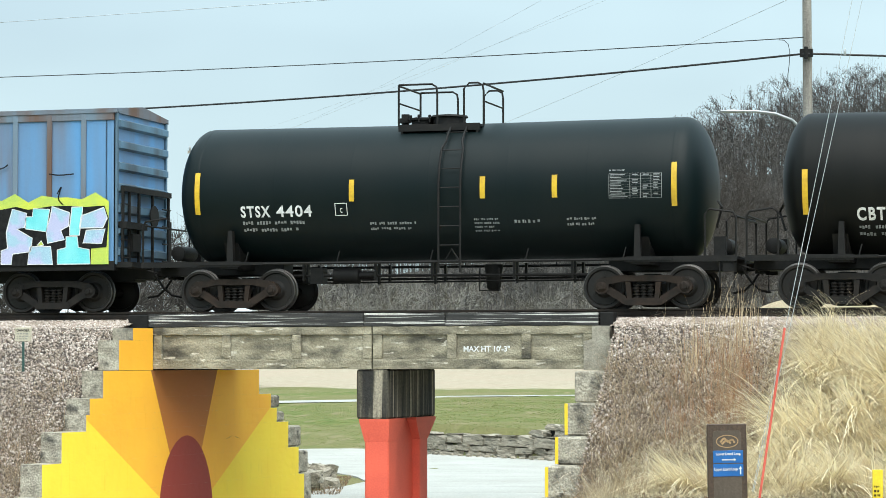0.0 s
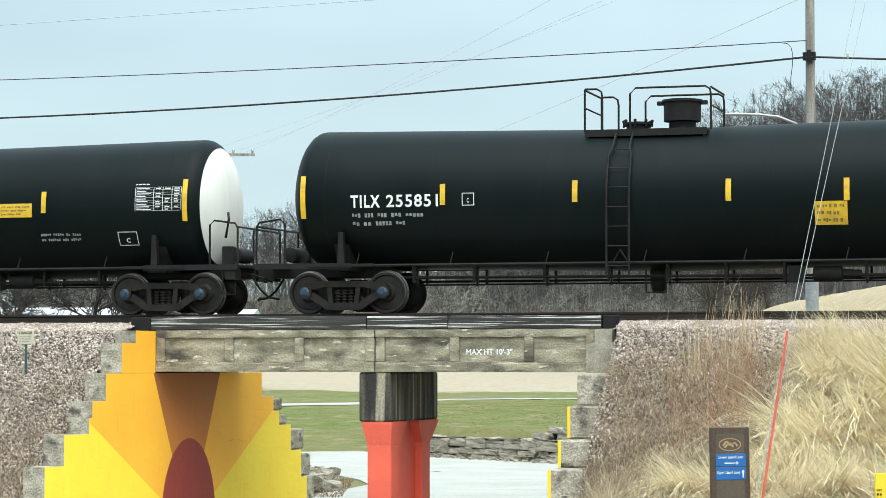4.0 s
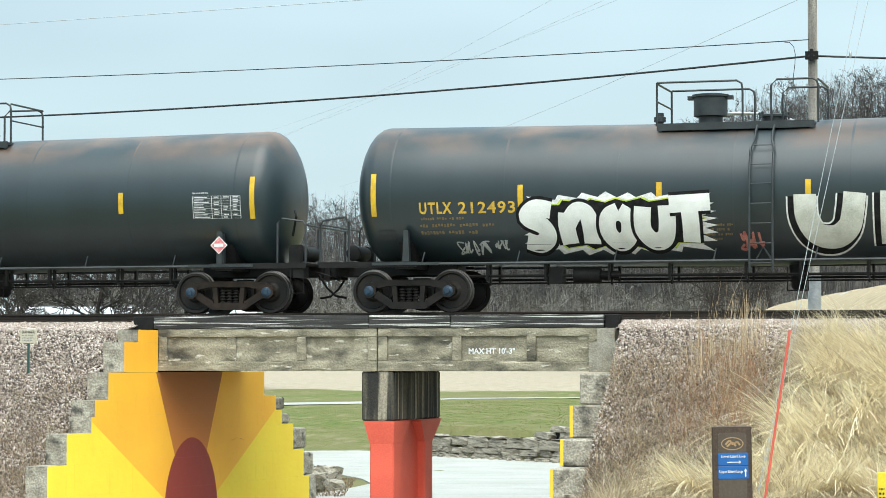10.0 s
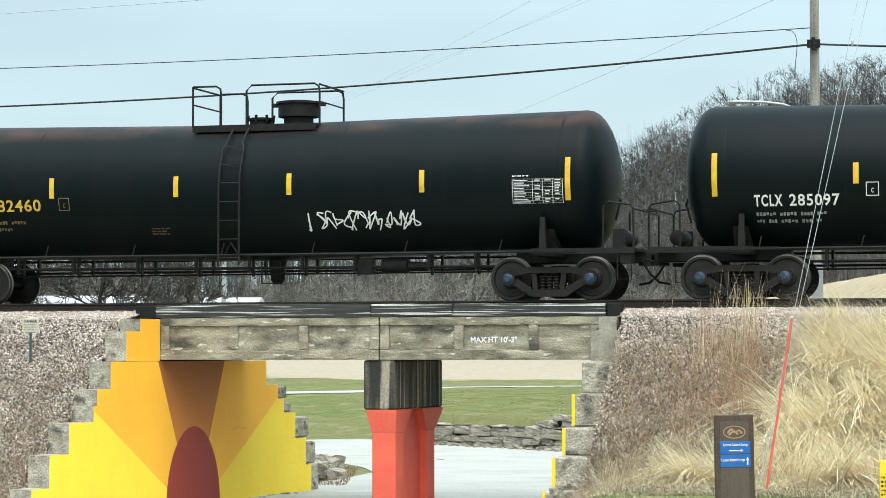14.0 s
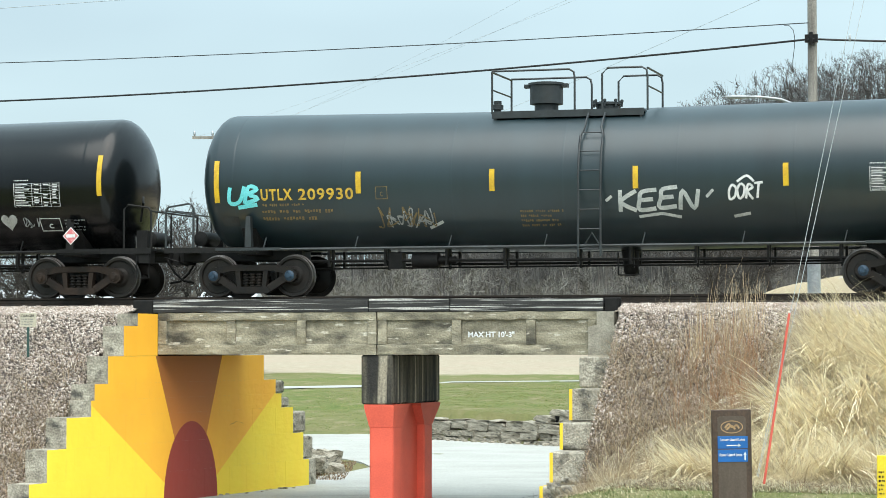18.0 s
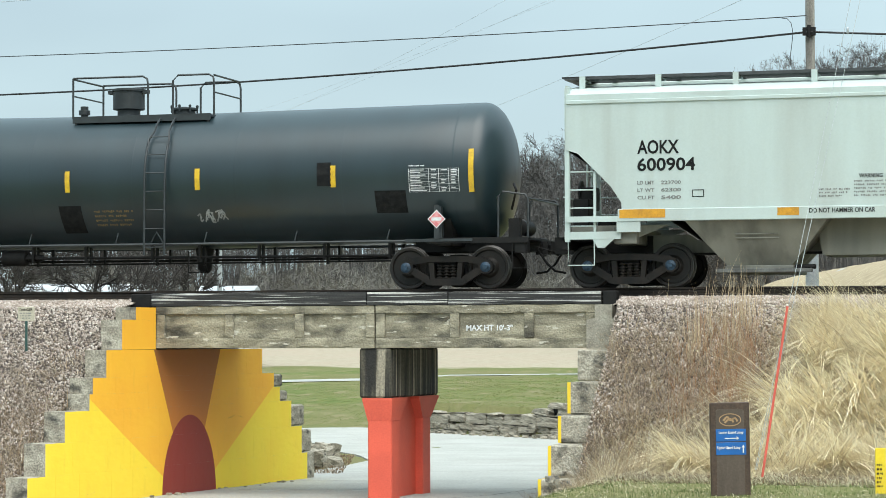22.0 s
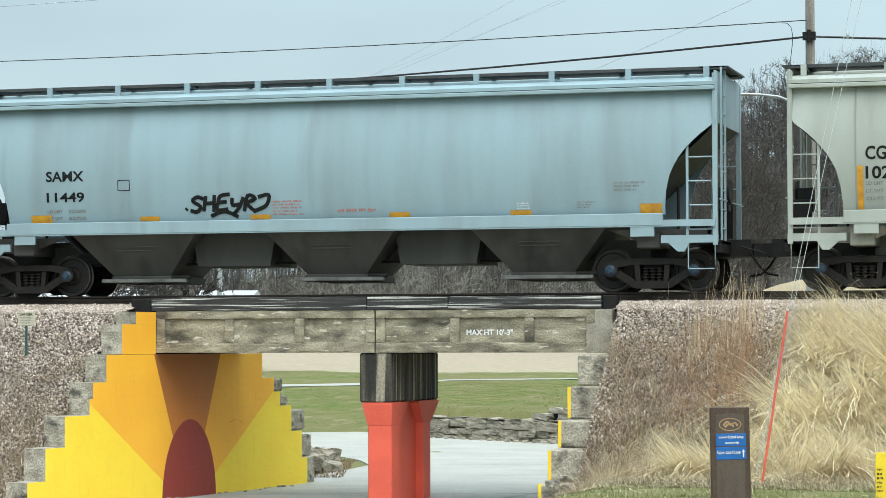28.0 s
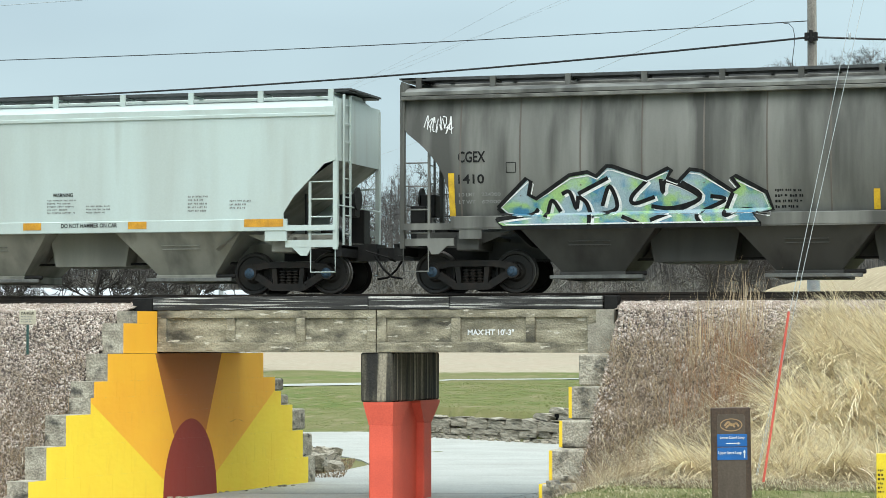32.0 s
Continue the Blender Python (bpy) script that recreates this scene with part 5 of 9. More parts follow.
beam(-6.25, -1.245, (-6.25, -4.65, -3.04, -1.445), "weathered concrete bridge girder with recessed panels")
right_beam = beam(-1.215, 3.57, (-1.215, 0.43, 2.05, 3.37), "weathered concrete bridge girder with recessed panels and white painted height")
decal("lettering", text_geo("MAX HT 10'-3\"", 0.775, 1.785, 3.615, 3.74, bold=0.03), lambda z, x=0: -1.7505, "ink_white", right_beam, "white painted height limit", cut=False)


def pier():
    ob = thing("bridge_pier", "concrete bridge pier with salmon-red painted columns", "bridge pier", pose(-1.315, -1.78, 0, 0, 0, -3))
    g = Geo()
    g.box(-0.285, 0.425, 0, 3.12, 2.19, 3.245, c=0.035)
    part("cap", g.mesh("cap", "cap_concrete"), ob, "stained grey concrete cap")
    for y0, y1, t0, t1 in ((0.08, 0.62, 0.02, 1.0), (2.10, 2.62, 1.75, 3.05)):
        g = Geo()
        g.box(-0.125, 0.415, y0, y1, -0.3, 1.72, c=0.03)
        part("column", g.mesh("column", "red"), ob, "salmon-red painted column")
        g = Geo()
        lo = [(-0.125, y0), (0.415, y0), (0.415, y1), (-0.125, y1)]
        hi = [(-0.225, t0), (0.455, t0), (0.455, t1), (-0.225, t1)]
        g.add([(x, w, 1.70) for x, w in lo] + [(x, w, 2.13) for x, w in hi] + [(x, w, 2.187) for x, w in hi],
              [(3, 2, 1, 0), (0, 1, 5, 4), (1, 2, 6, 5), (2, 3, 7, 6), (3, 0, 4, 7), (4, 5, 9, 8), (5, 6, 10, 9), (6, 7, 11, 10), (7, 4, 8, 11), (8, 9, 10, 11)])
        part("capital", g.mesh("capital", "red"), ob, "salmon-red flared capital")
    g = Geo()
    g.box(0.0, 0.24, 0.5, 2.3, -0.3, 2.187)
    part("web_wall", g.mesh("web_wall", "red"), ob, "salmon-red recessed wall")


pier()


def timbers():
    rnd = random.Random(3)
    for x0, x1, z1 in ((-6.35, -1.42, 4.455), (-1.40, 0.38, 4.45), (0.40, 3.70, 4.44)):
        g = worn_box(x0, x1, -1.84, -1.54, 4.165, z1, 0.05, 0.016, x0 + 20, 2.2)
        thing("curb_timber", "weathered black timber curb on the bridge edge", "timber", group="curb timbers", me=g.mesh("curb_timber", "timber"))
    for x0, x1 in ((-6.85, -6.37), (3.72, 4.02)):
        g = Geo()
        g.box(x0, x1, -1.80, -1.45, 4.12, 4.44, c=0.02)
        thing("end_block", "dark timber block at the end of the curb", "timber", group="curb timbers", me=g.mesh("end_block", "under"))
    g = Geo()
    g.prism([(3.42, 3.235), (4.16, 3.235), (4.04, 3.83), (3.97, 3.87), (3.97, 4.15), (3.60, 4.15), (3.60, 3.87), (3.42, 3.83)], -1.98, -1.2)
    thing("end_stone", "sloping concrete block at the end of the bridge", "concrete block", me=g.mesh("end_stone", "block"))
    for y in (1.56,):
        g = Geo()
        g.box(-6.35, 3.70, y, y + 0.3, 4.165, 4.44, c=0.018)
        thing("curb_timber", "weathered black timber curb on the bridge edge", "timber", group="curb timbers", me=g.mesh("curb_timber", "timber"))


timbers()


def track():
    prof = [(-0.075, 0), (0.075, 0), (0.075, 0.02), (0.012, 0.04), (0.012, 0.12), (0.037, 0.135), (0.037, 0.172), (-0.037, 0.172), (-0.037, 0.135), (-0.012, 0.12), (-0.012, 0.04), (-0.075, 0.02)]
    for y in (-0.755, 0.755):
        g = Geo()
        g.prism([(y + a, RAIL - 0.172 + b) for a, b in prof], -420, 420, "x")
        thing("rail", "long brown steel rail with a polished head", "rail", group="rails", kind="structure", me=g.mesh("rail", "rail"))
    g = Geo()
    g.box(-0.115, 0.115, -1.3, 1.3, -0.17, 0.0, c=0.015)
    tie = g.mesh("sleeper", "sleeper")
    bed = thing("track_bed", "crushed stone track bed with timber sleepers", "track bed", kind="structure")
    for k in range(120):
        part("sleeper", tie, bed, m=pose(-34 + k * 0.52, 0, RAIL - 0.172))
    g = Geo()
    bed_shape = [(-2.36, 4.0), (2.36, 4.0), (2.33, 4.13), (1.5, 4.30), (-1.5, 4.30), (-2.33, 4.13)]
    g.prism(bed_shape, -420, -6.9, "x")
    g.prism(bed_shape, 4.14, 420, "x")
    g.prism([(-1.53, 4.16), (1.55, 4.16), (1.53, 4.32), (-1.53, 4.32)], -6.9, 4.14, "x")
    part("ballast_bed", g.mesh("ballast_bed", "ballast"), bed)


track()


# ---- park furniture, poles and wires ----
def rocks(name, spots, label, group, seed, mat="stone"):
    rnd = random.Random(seed)
    for x, y, z, s in spots:
        bm = bmesh.new()
        bmesh.ops.create_icosphere(bm, subdivisions=2, radius=s)
        o = Vector((rnd.uniform(0, 50), 0, 0))
        for v in bm.verts:
            k = noise.noise(v.co * (1.3 / s) + o)
            v.co *= 1 + 0.38 * k
            v.co = Vector((round(v.co.x / (s * 0.5)) * s * 0.2 + v.co.x * 0.6, v.co.y, max(-s * 0.5, min(s * 0.55, v.co.z))))
            v.co.z *= 0.75
        me = bpy.data.meshes.new(name)
        bm.to_mesh(me)
        bm.free()
        me.materials.append(M[mat])
        thing(name, label, "rock", pose(x, y, z + s * 0.3, 0, 0, rnd.uniform(0, 360)), group, me=me)


def rough_stones(name, mat, seed, count=8, jag=0.16):
    """Unit blocks of split stone with uneven faces."""
    out = []
    for k in range(count):
        bm = bmesh.new()
        bmesh.ops.create_cube(bm, size=1.0)
        bmesh.ops.subdivide_edges(bm, edges=bm.edges, cuts=2, use_grid_fill=True)
        o = Vector((seed * 7.3 + k * 3.1, 0, 0))
        for v in bm.verts:
            far = max(0.0, v.co.length - 0.62)
            v.co = v.co * (1 - 0.45 * far) + noise.noise_vector(v.co * 2.1 + o) * jag
        me = bpy.data.meshes.new(name)
        bm.to_mesh(me)
        bm.free()
        me.materials.append(M[mat])
        out.append(me)
    return out


def stone_wall():
    ob = thing("stone_wall", "low dry-laid brown-grey rubble wall beside the path", "stone wall")
    rnd = random.Random(11)
    shapes = rough_stones("stone", "wall_stone", 1)
    z = 0.0
    for row, h in enumerate((0.18, 0.22, 0.35, 0.05, 0.23, 0.21)):
        u = -0.6 + rnd.uniform(0, 0.3)
        while u < 6.3:
            w = rnd.uniform(0.25, 0.62) if row != 2 else rnd.uniform(0.45, 0.8)
            keep = row < 4 or u > 3.5 or rnd.random() < (0.06 if row == 4 else 0.0)
            if keep and rnd.random() < 0.95:
                d = wall_line(u + w / 2) + 0.03 + rnd.uniform(-0.10, 0.09) + row * 0.035
                x, y, _ = from_park(d, u + w / 2)
                m = pose(x, y, z + h / 2 + rnd.uniform(-0.02, 0.02), rnd.uniform(-5, 5), rnd.uniform(-3, 3), 15.9 - 54 + rnd.uniform(-7, 7)) @ Matrix.Diagonal((w * 1.72, 0.5, h * rnd.uniform(0.92, 1.12), 1))
                part("stone", rnd.choice(shapes), ob, m=m)
            u += w
        z += h
    # near-black upright sheet behind the stones, so that the gaps come out dark
    g = Geo()
    for k in range(14):
        u = -0.7 + 0.5 * k
        p, q = from_park(wall_line(u) + 0.28, u), from_park(wall_line(u + 0.5) + 0.28, u + 0.5)
        t = 0.85 if u < 3.4 else 1.15
        g.add([(p[0], p[1], -0.1), (q[0], q[1], -0.1), (q[0], q[1], t - 0.12), (p[0], p[1], t - 0.12)], [(0, 1, 2, 3)])
    part("wall_core", g.mesh("wall_core", "under"), ob, "near-black sheet behind the stones")
    rocks("curb_rock", [(*from_park(wall_line(u) - 0.7 - rnd.uniform(0, 0.4), u)[:2], 0.03, rnd.uniform(0.06, 0.13)) for u in np.arange(-0.4, 5, 0.3)], "small grey rock at the foot of the wall", "rocks by the wall", 5, "wall_stone")


stone_wall()
rr = random.Random(8)
blocks = rough_stones("boulder", "wall_stone", 4, 7, 0.22)
for k in range(76):
    d = rr.uniform(60.5, 72)
    far = (d - 60.5) / 11.5
    u = -4.75 + 1.75 * math.sin(far * math.pi) * rr.random() + 0.25 * far
    x, y, _ = from_park(d, u)
    up = rr.choice((0.0, 0.1, 0.35, 0.6)) if u < -4.2 else rr.choice((0.0, 0.25))
    s = rr.uniform(0.22, 0.52)
    m = pose(x, y, up + s * 0.22, rr.uniform(-12, 12), rr.uniform(-12, 12), rr.uniform(0, 360)) @ Matrix.Diagonal((s * 1.35, s, s * 0.95, 1))
    thing("boulder", "rough brown-grey limestone boulder beside the path", "rock", m, "boulders at the wing wall", me=rr.choice(blocks))
spots = [(wall_x(1, y) + rr.uniform(0.3, 0.7), y, max(0.0, 0.9 + (y + 5.2) * 0.5) + rr.uniform(-0.1, 0.1), rr.uniform(0.12, 0.26)) for y in (-5.4, -5.7, -6.0, -6.3, -6.7, -5.9)]
rocks("loose_stone", spots, "loose grey stone at the foot of the abutment", "loose stones", 9)
foot = []
for k in range(26):
    w = rr.uniform(-5.0, 6.0)
    foot.append((LEFT_A.x + w * math.sin(LEFT_PHI) + rr.uniform(0.05, 0.35), LEFT_A.y + w * math.cos(LEFT_PHI), 0.03, rr.uniform(0.03, 0.075)))
rocks("foot_stone", foot, "small brown stone lying at the foot of the painted wall", "stones at the wall foot", 19, "wall_stone")
RIGHT_TURN = 16.0


def trail_sign():
    W, H = 0.605, 1.48
    x, y, top = 8.187, -14.563, 2.458
    ob = thing("trail_sign", "brown wooden trail sign with two blue direction plates", "sign", pose(x, y, top - H, 0, -0.8, RIGHT_TURN))
    g = Geo()
    g.box(0, W, -0.02, 0.08, -0.1, H, c=0.012)
    part("board", g.mesh("board", "sign_brown"), ob)
    g = Geo()
    out = [(0.09, 0.0), (0.52, 0.0), (0.52, H - 0.13), (0.49, H - 0.10), (0.12, H - 0.10), (0.09, H - 0.13)]
    g.prism(out, -0.026, -0.018)
    part("panel", g.mesh("panel", "sign_face"), ob, "paler grey-brown routed panel")
    ring = []
    for k in range(33):
        a = math.tau * k / 32
        ring.append((0.305 + 0.165 * math.cos(a), H - 0.265 + 0.092 * math.sin(a)))
    face = lambda z, x=0: -0.028
    decal("emblem", stroke_geo([ring], 0.014), face, "tan_ink", ob, "tan oval emblem", cut=False)
    decal("emblem", stroke_geo([curl([(0.2, H - 0.28), (0.26, H - 0.22), (0.31, H - 0.27), (0.38, H - 0.24), (0.42, H - 0.29)]), curl([(0.22, H - 0.31), (0.3, H - 0.25), (0.36, H - 0.3)])], 0.03), face, "tan_ink", ob, "tan leaping shape", cut=False)
    for z1, words, up in ((H - 0.405, "Lower Lizard Loop", False), (H - 0.61, "Upper Lizard Loop", True)):
        g = Geo()
        g.box(0.085, 0.545, -0.032, -0.026, z1 - 0.19, z1, c=0.002)
        plate = part("plate", g.mesh("plate", "sign_blue"), ob, "blue enamel direction plate")
        on = lambda z, x=0: -0.033
        if up:
            decal("lettering", text_geo(words, 0.10, 0.455, z1 - 0.115, z1 - 0.055), on, "ink_white", plate, cut=False)
            decal("arrow", ([(0.49, z1 - 0.16), (0.51, z1 - 0.16), (0.51, z1 - 0.08), (0.525, z1 - 0.08), (0.50, z1 - 0.035), (0.475, z1 - 0.08), (0.49, z1 - 0.08)], [tuple(range(7))]), on, "ink_white", plate, cut=False)
        else:
            decal("lettering", text_geo(words, 0.13, 0.505, z1 - 0.085, z1 - 0.03), on, "ink_white", plate, cut=False)
            decal("arrow", ([(0.22, z1 - 0.15), (0.22, z1 - 0.135), (0.40, z1 - 0.135), (0.40, z1 - 0.115), (0.44, z1 - 0.1425), (0.40, z1 - 0.17), (0.40, z1 - 0.15)], [tuple(range(7))]), on, "ink_white", plate, cut=False)


trail_sign()


def marker_post():
    ob = thing("marker_post", "bright yellow plastic marker post with black writing", "marker post", pose(10.60, -13.84, 0.9, 0, 0, RIGHT_TURN))
    g = Geo()
    g.box(0, 0.16, -0.01, 0.02, -0.2, 0.86, c=0.006)
    part("blade", g.mesh("blade", "marker"), ob)
    decal("writing", bars_geo(0.02, 0.14, 0.25, 0.62, 6, 4, 3), lambda z, x=0: -0.012, "ink_black", ob, "black bars of small writing", cut=False)


marker_post()


def danger_sign():
    y = -3.35
    x = -8.62
    ob = thing("warning_sign", "small cream warning plate on a green steel post", "sign", pose(x, y, 2.9, 0, 0, RIGHT_TURN))
    g = Geo()
    g.box(-0.025, 0.025, -0.02, 0.02, -0.2, 1.05)
    part("post", g.mesh("post", "green_post"), ob, "green steel post")
    g = Geo()
    g.box(-0.18, 0.18, -0.03, -0.02, 0.95, 1.25, c=0.003)
    plate = part("plate", g.mesh("plate", "cream"), ob, "cream warning plate")
    decal("lettering", text_geo("DANGER", -0.14, 0.14, 1.16, 1.22), lambda z, x=0: -0.032, "ink_black", plate, cut=False)
    decal("writing", bars_geo(-0.14, 0.14, 0.99, 1.13, 3, 4, 3), lambda z, x=0: -0.032, "ink_soot", plate, cut=False)


danger_sign()


def guy_wires():
    foot, knee = Vector((8.53, -11.58, 1.25)), Vector((8.93, -11.43, 3.97))
    low = Vector((8.40, -11.57, 1.38))
    ob = thing("guy_guard", "leaning orange-red plastic guard on a guy wire", "guy guard", group="guy wires")
    g = Geo()
    g.tube([foot - (knee - foot) * 0.03, knee], 0.021, 8)
    part("guard_tube", g.mesh("guard_tube", "stake_red", smooth=50), ob)
    w = thing("guy_wire", "two grey steel guy strands rising from the ground", "guy wire", group="guy wires")
    ups = ((9.99, -10.95, 9.27), (10.155, -10.95, 9.27))
    for k, up in enumerate(ups):
        a, b = low + Vector((0.02 * k, 0, -0.1)), Vector(up)
        g = Geo()
        g.tube([a, a + (b - a) * 1.35], 0.0055, 5)
        part("strand", g.mesh("strand", "wire_grey", smooth=50), w)
    g = Geo()
    g.lathe([(-0.06, 0.012), (-0.04, 0.022), (0.04, 0.022), (0.06, 0.012)], 10, "z", (9.90, -10.97, 8.55))
    part("insulator", g.mesh("insulator", "galv", smooth=50), w)


guy_wires()


def utility_pole():
    top = Vector((6.56, 9.48, 14.0))
    ob = thing("utility_pole", "weathered grey wooden utility pole with a street lamp", "utility pole", pose(6.56, 9.7, 0))
    g = Geo()
    g.tube([(0.02, 0, 0.3), (0.01, 0, 5), (0, 0, 14.5)], 0.15, 16, r2=0.11)
    part("shaft", g.mesh("shaft", "pole", smooth=50), ob)
    arm = [(-0.1, -0.05, 9.15), (-0.35, -0.2, 9.42), (-0.75, -0.35, 9.58), (-1.25, -0.5, 9.64), (-1.5, -0.55, 9.64)]
    g = Geo()
    g.tube(arm, 0.035, 8)
    part("lamp_arm", g.mesh("lamp_arm", "galv", smooth=50), ob, "curved galvanised lamp arm")
    part("lamp_head", lamp_head(), ob, "pale street lamp head")
    g = Geo()
    g.box(-0.16, 0.16, -0.2, -0.1, 11.0, 11.2)
    g.lathe([(10.95, 0.05), (11.25, 0.05)], 10, "z", (0, -0.2, 0))
    part("bracket", g.mesh("bracket", "under"), ob)
    for z in (4.7,):
        g = Geo()
        g.lathe([(1.0, 0.17), (5.6, 0.165)], 16, "z", (0.01, 0, 0))
        part("pole_guard", g.mesh("pole_guard", "galv", smooth=50), ob, "pale metal sheath round the foot")


def lamp_head():
    g = Geo()
    g.lathe([(0, 0.03), (0.06, 0.07), (0.35, 0.10), (0.62, 0.07), (0.70, 0.01)], 14, "x")
    g.v = [(-1.45 - x * 0.95, -0.55 - x * 0.27 + y, 9.64 + z * 0.5) for x, y, z in g.v]
    return g.mesh("lamp_head", "galv", smooth=50)


utility_pole()


def far_pole():
    x, y = -24.95, 50.5
    ob = thing("far_pole", "slim pale utility pole with a crossarm", "utility pole", pose(x, y, 0, 0, 0, RIGHT_TURN))
    g = Geo()
    g.tube([(0, 0, 0), (0.03, 0, 12.95)], 0.13, 10, r2=0.09)
    part("shaft", g.mesh("shaft", "galv", smooth=50), ob)
    g = Geo()
    g.box(-1.3, 1.55, -0.05, 0.05, 12.6, 12.72)
    part("crossarm", g.mesh("crossarm", "pole"), ob)
    for dx in (-1.2, -0.4, 0.6, 1.45):
        g = Geo()
        g.lathe([(12.72, 0.03), (12.8, 0.06), (12.9, 0.05), (12.95, 0.02)], 8, "z", (dx, 0, 0))
        part("insulator", g.mesh("insulator", "galv", smooth=50), ob)


far_pole()


def wire(label, a, b, sag, r, mat="wire", n=28):
    a, b = Vector(a), Vector(b)
    pts = [a + (b - a) * (k / n) - Vector((0, 0, sag * 4 * (k / n) * (1 - k / n))) for k in range(n + 1)]
    g = Geo()
    g.tube(pts, r, 6)
    thing("power_wire", label, "wire", group="overhead wires", me=g.mesh("power_wire", mat, smooth=60))


wire("thick black overhead cable", (-44.0, 21.9, 12.05), (6.56, 9.5, 11.08), 0.75, 0.028)
wire("thick black overhead cable", (6.56, 9.5, 11.08), (40.0, 19.0, 11.9), 0.5, 0.028)
wire("thin black overhead wire", (-44.0, 21.9, 13.15), (6.5, 9.5, 11.49), 0.35, 0.013)
g = Geo()
g.tube([(5.86, 9.66, 11.47), (6.0, 9.63, 11.45), (6.10, 9.61, 11.34), (6.14, 9.6, 11.15), (6.13, 9.6, 10.9), (6.09, 9.61, 10.6), (6.08, 9.61, 10.3)], 0.009, 6)
thing("jumper_wire", "thin black jumper wire looping down from the overhead wire", "wire", group="overhead wires", me=g.mesh("jumper_wire", "wire", smooth=60))
wire("thin grey overhead wire", (-44.0, 21.9, 14.0), (6.5, 9.5, 13.25), 0.0, 0.009, "wire_grey")
wire("thin grey overhead wire", (4.7, -3.0, 11.8), (-24.0, 50.7, 12.7), 0.25, 0.003, "wire_grey")
wire("thin grey overhead wire", (6.6, -2.6, 12.0), (-24.6, 50.6, 12.7), 0.25, 0.003, "wire_grey")
wire("thin grey overhead wire", (7.2, -2.5, 12.0), (-26.0, 50.2, 12.7), 0.25, 0.003, "wire_grey")
wire("thin grey overhead wire", (10.4, -1.5, 12.0), (-38.0, 106.0, 15.2), 0.4, 0.006, "wire_grey")
wire("thin grey overhead wire", (6.56, 9.5, 13.4), (30.0, 14.0, 5.0), 0.0, 0.003, "wire_grey")


def shed(name, label, d, u, w, depth, wall_h, roof_h, z):
    x, y, _ = from_park(d, u)
    ob = thing(name, label, "building", pose(x, y, z, 0, 0, RIGHT_TURN))
    g = Geo()
    g.box(-w / 2, w / 2, -depth / 2, depth / 2, 0, wall_h)
    wall = part("wall", g.mesh("wall", "white_wall"), ob)
    g = Geo()
    g.prism([(-depth / 2 - 0.3, wall_h), (0, wall_h + roof_h), (depth / 2 + 0.3, wall_h), (depth / 2 + 0.3, wall_h - 0.12), (-depth / 2 - 0.3, wall_h - 0.12)], -w / 2 - 0.3, w / 2 + 0.3, "x")
    part("roof", g.mesh("roof", "roof_grey"), ob)
    for k in range(max(2, int(w / 4))):
        g = Geo()
        xx = -w / 2 + (k + 0.5) * w / max(2, int(w / 4))
        g.box(xx - 0.5, xx + 0.5, -depth / 2 - 0.03, -depth / 2 + 0.02, wall_h * 0.35, wall_h * 0.8)
        part("window", g.mesh("window", "steel_grey"), ob)


shed("white_shed", "small white metal shed beyond the tracks", 140, -11.9, 2.6, 6, 3.6, 0.35, 2.5)
shed("long_shed", "long low white building behind bare trees", 160, -26.0, 13.0, 9, 3.4, 1.0, 2.6)


# ---- winter trees and woods ----
def grow(seed, height, spread=0.5, levels=3, limbs=11, twigs=(5, 4), droop=0.0):
    """Branches of one bare tree: start, end, and both radii."""
    rnd = random.Random(seed)
    segs = []
    trunk_r = height * 0.017

    def bough(p, d, length, r, level):
        steps = 3
        for k in range(steps):
            q = p + d * (length / steps)
            segs.append((p.copy(), q.copy(), r * (1 - 0.75 * k / steps), r * (1 - 0.75 * (k + 1) / steps)))
            if level < levels:
                for _ in range(twigs[min(level - 1, len(twigs) - 1)] // 2 + (1 if rnd.random() < 0.5 else 0)):
                    side = Vector((rnd.gauss(0, 1), rnd.gauss(0, 1), rnd.gauss(0.25, 0.7))).normalized()
                    bough(p + (q - p) * rnd.random(), (d * 0.55 + side * 0.75).normalized(), length * rnd.uniform(0.32, 0.6), r * 0.5, level + 1)
            p = q
            d = (d + Vector((rnd.gauss(0, 0.16), rnd.gauss(0, 0.16), 0.10 - droop))).normalized()
    p, d = Vector((0, 0, 0)), Vector((rnd.gauss(0, 0.04), rnd.gauss(0, 0.04), 1)).normalized()
    n = 8
    for k in range(n):
        q = p + d * height * 0.78 / n
        r0 = trunk_r * (1 - 0.85 * k / n)
        segs.append((p.copy(), q.copy(), r0, trunk_r * (1 - 0.85 * (k + 1) / n)))
        if k >= 2:
            for _ in range(max(1, round(limbs / (n - 2)))):
                a = rnd.uniform(0, math.tau)
                up = rnd.uniform(0.35, 0.9)
                bough(p + (q - p) * rnd.random(), Vector((math.cos(a), math.sin(a), up)).normalized(), height * spread * (1.05 - 0.6 * k / n) * rnd.uniform(0.6, 1.0), r0 * 0.45, 1)
        p = q
        d = (d + Vector((rnd.gauss(0, 0.08), rnd.gauss(0, 0.08), 0.1))).normalized()
    return segs


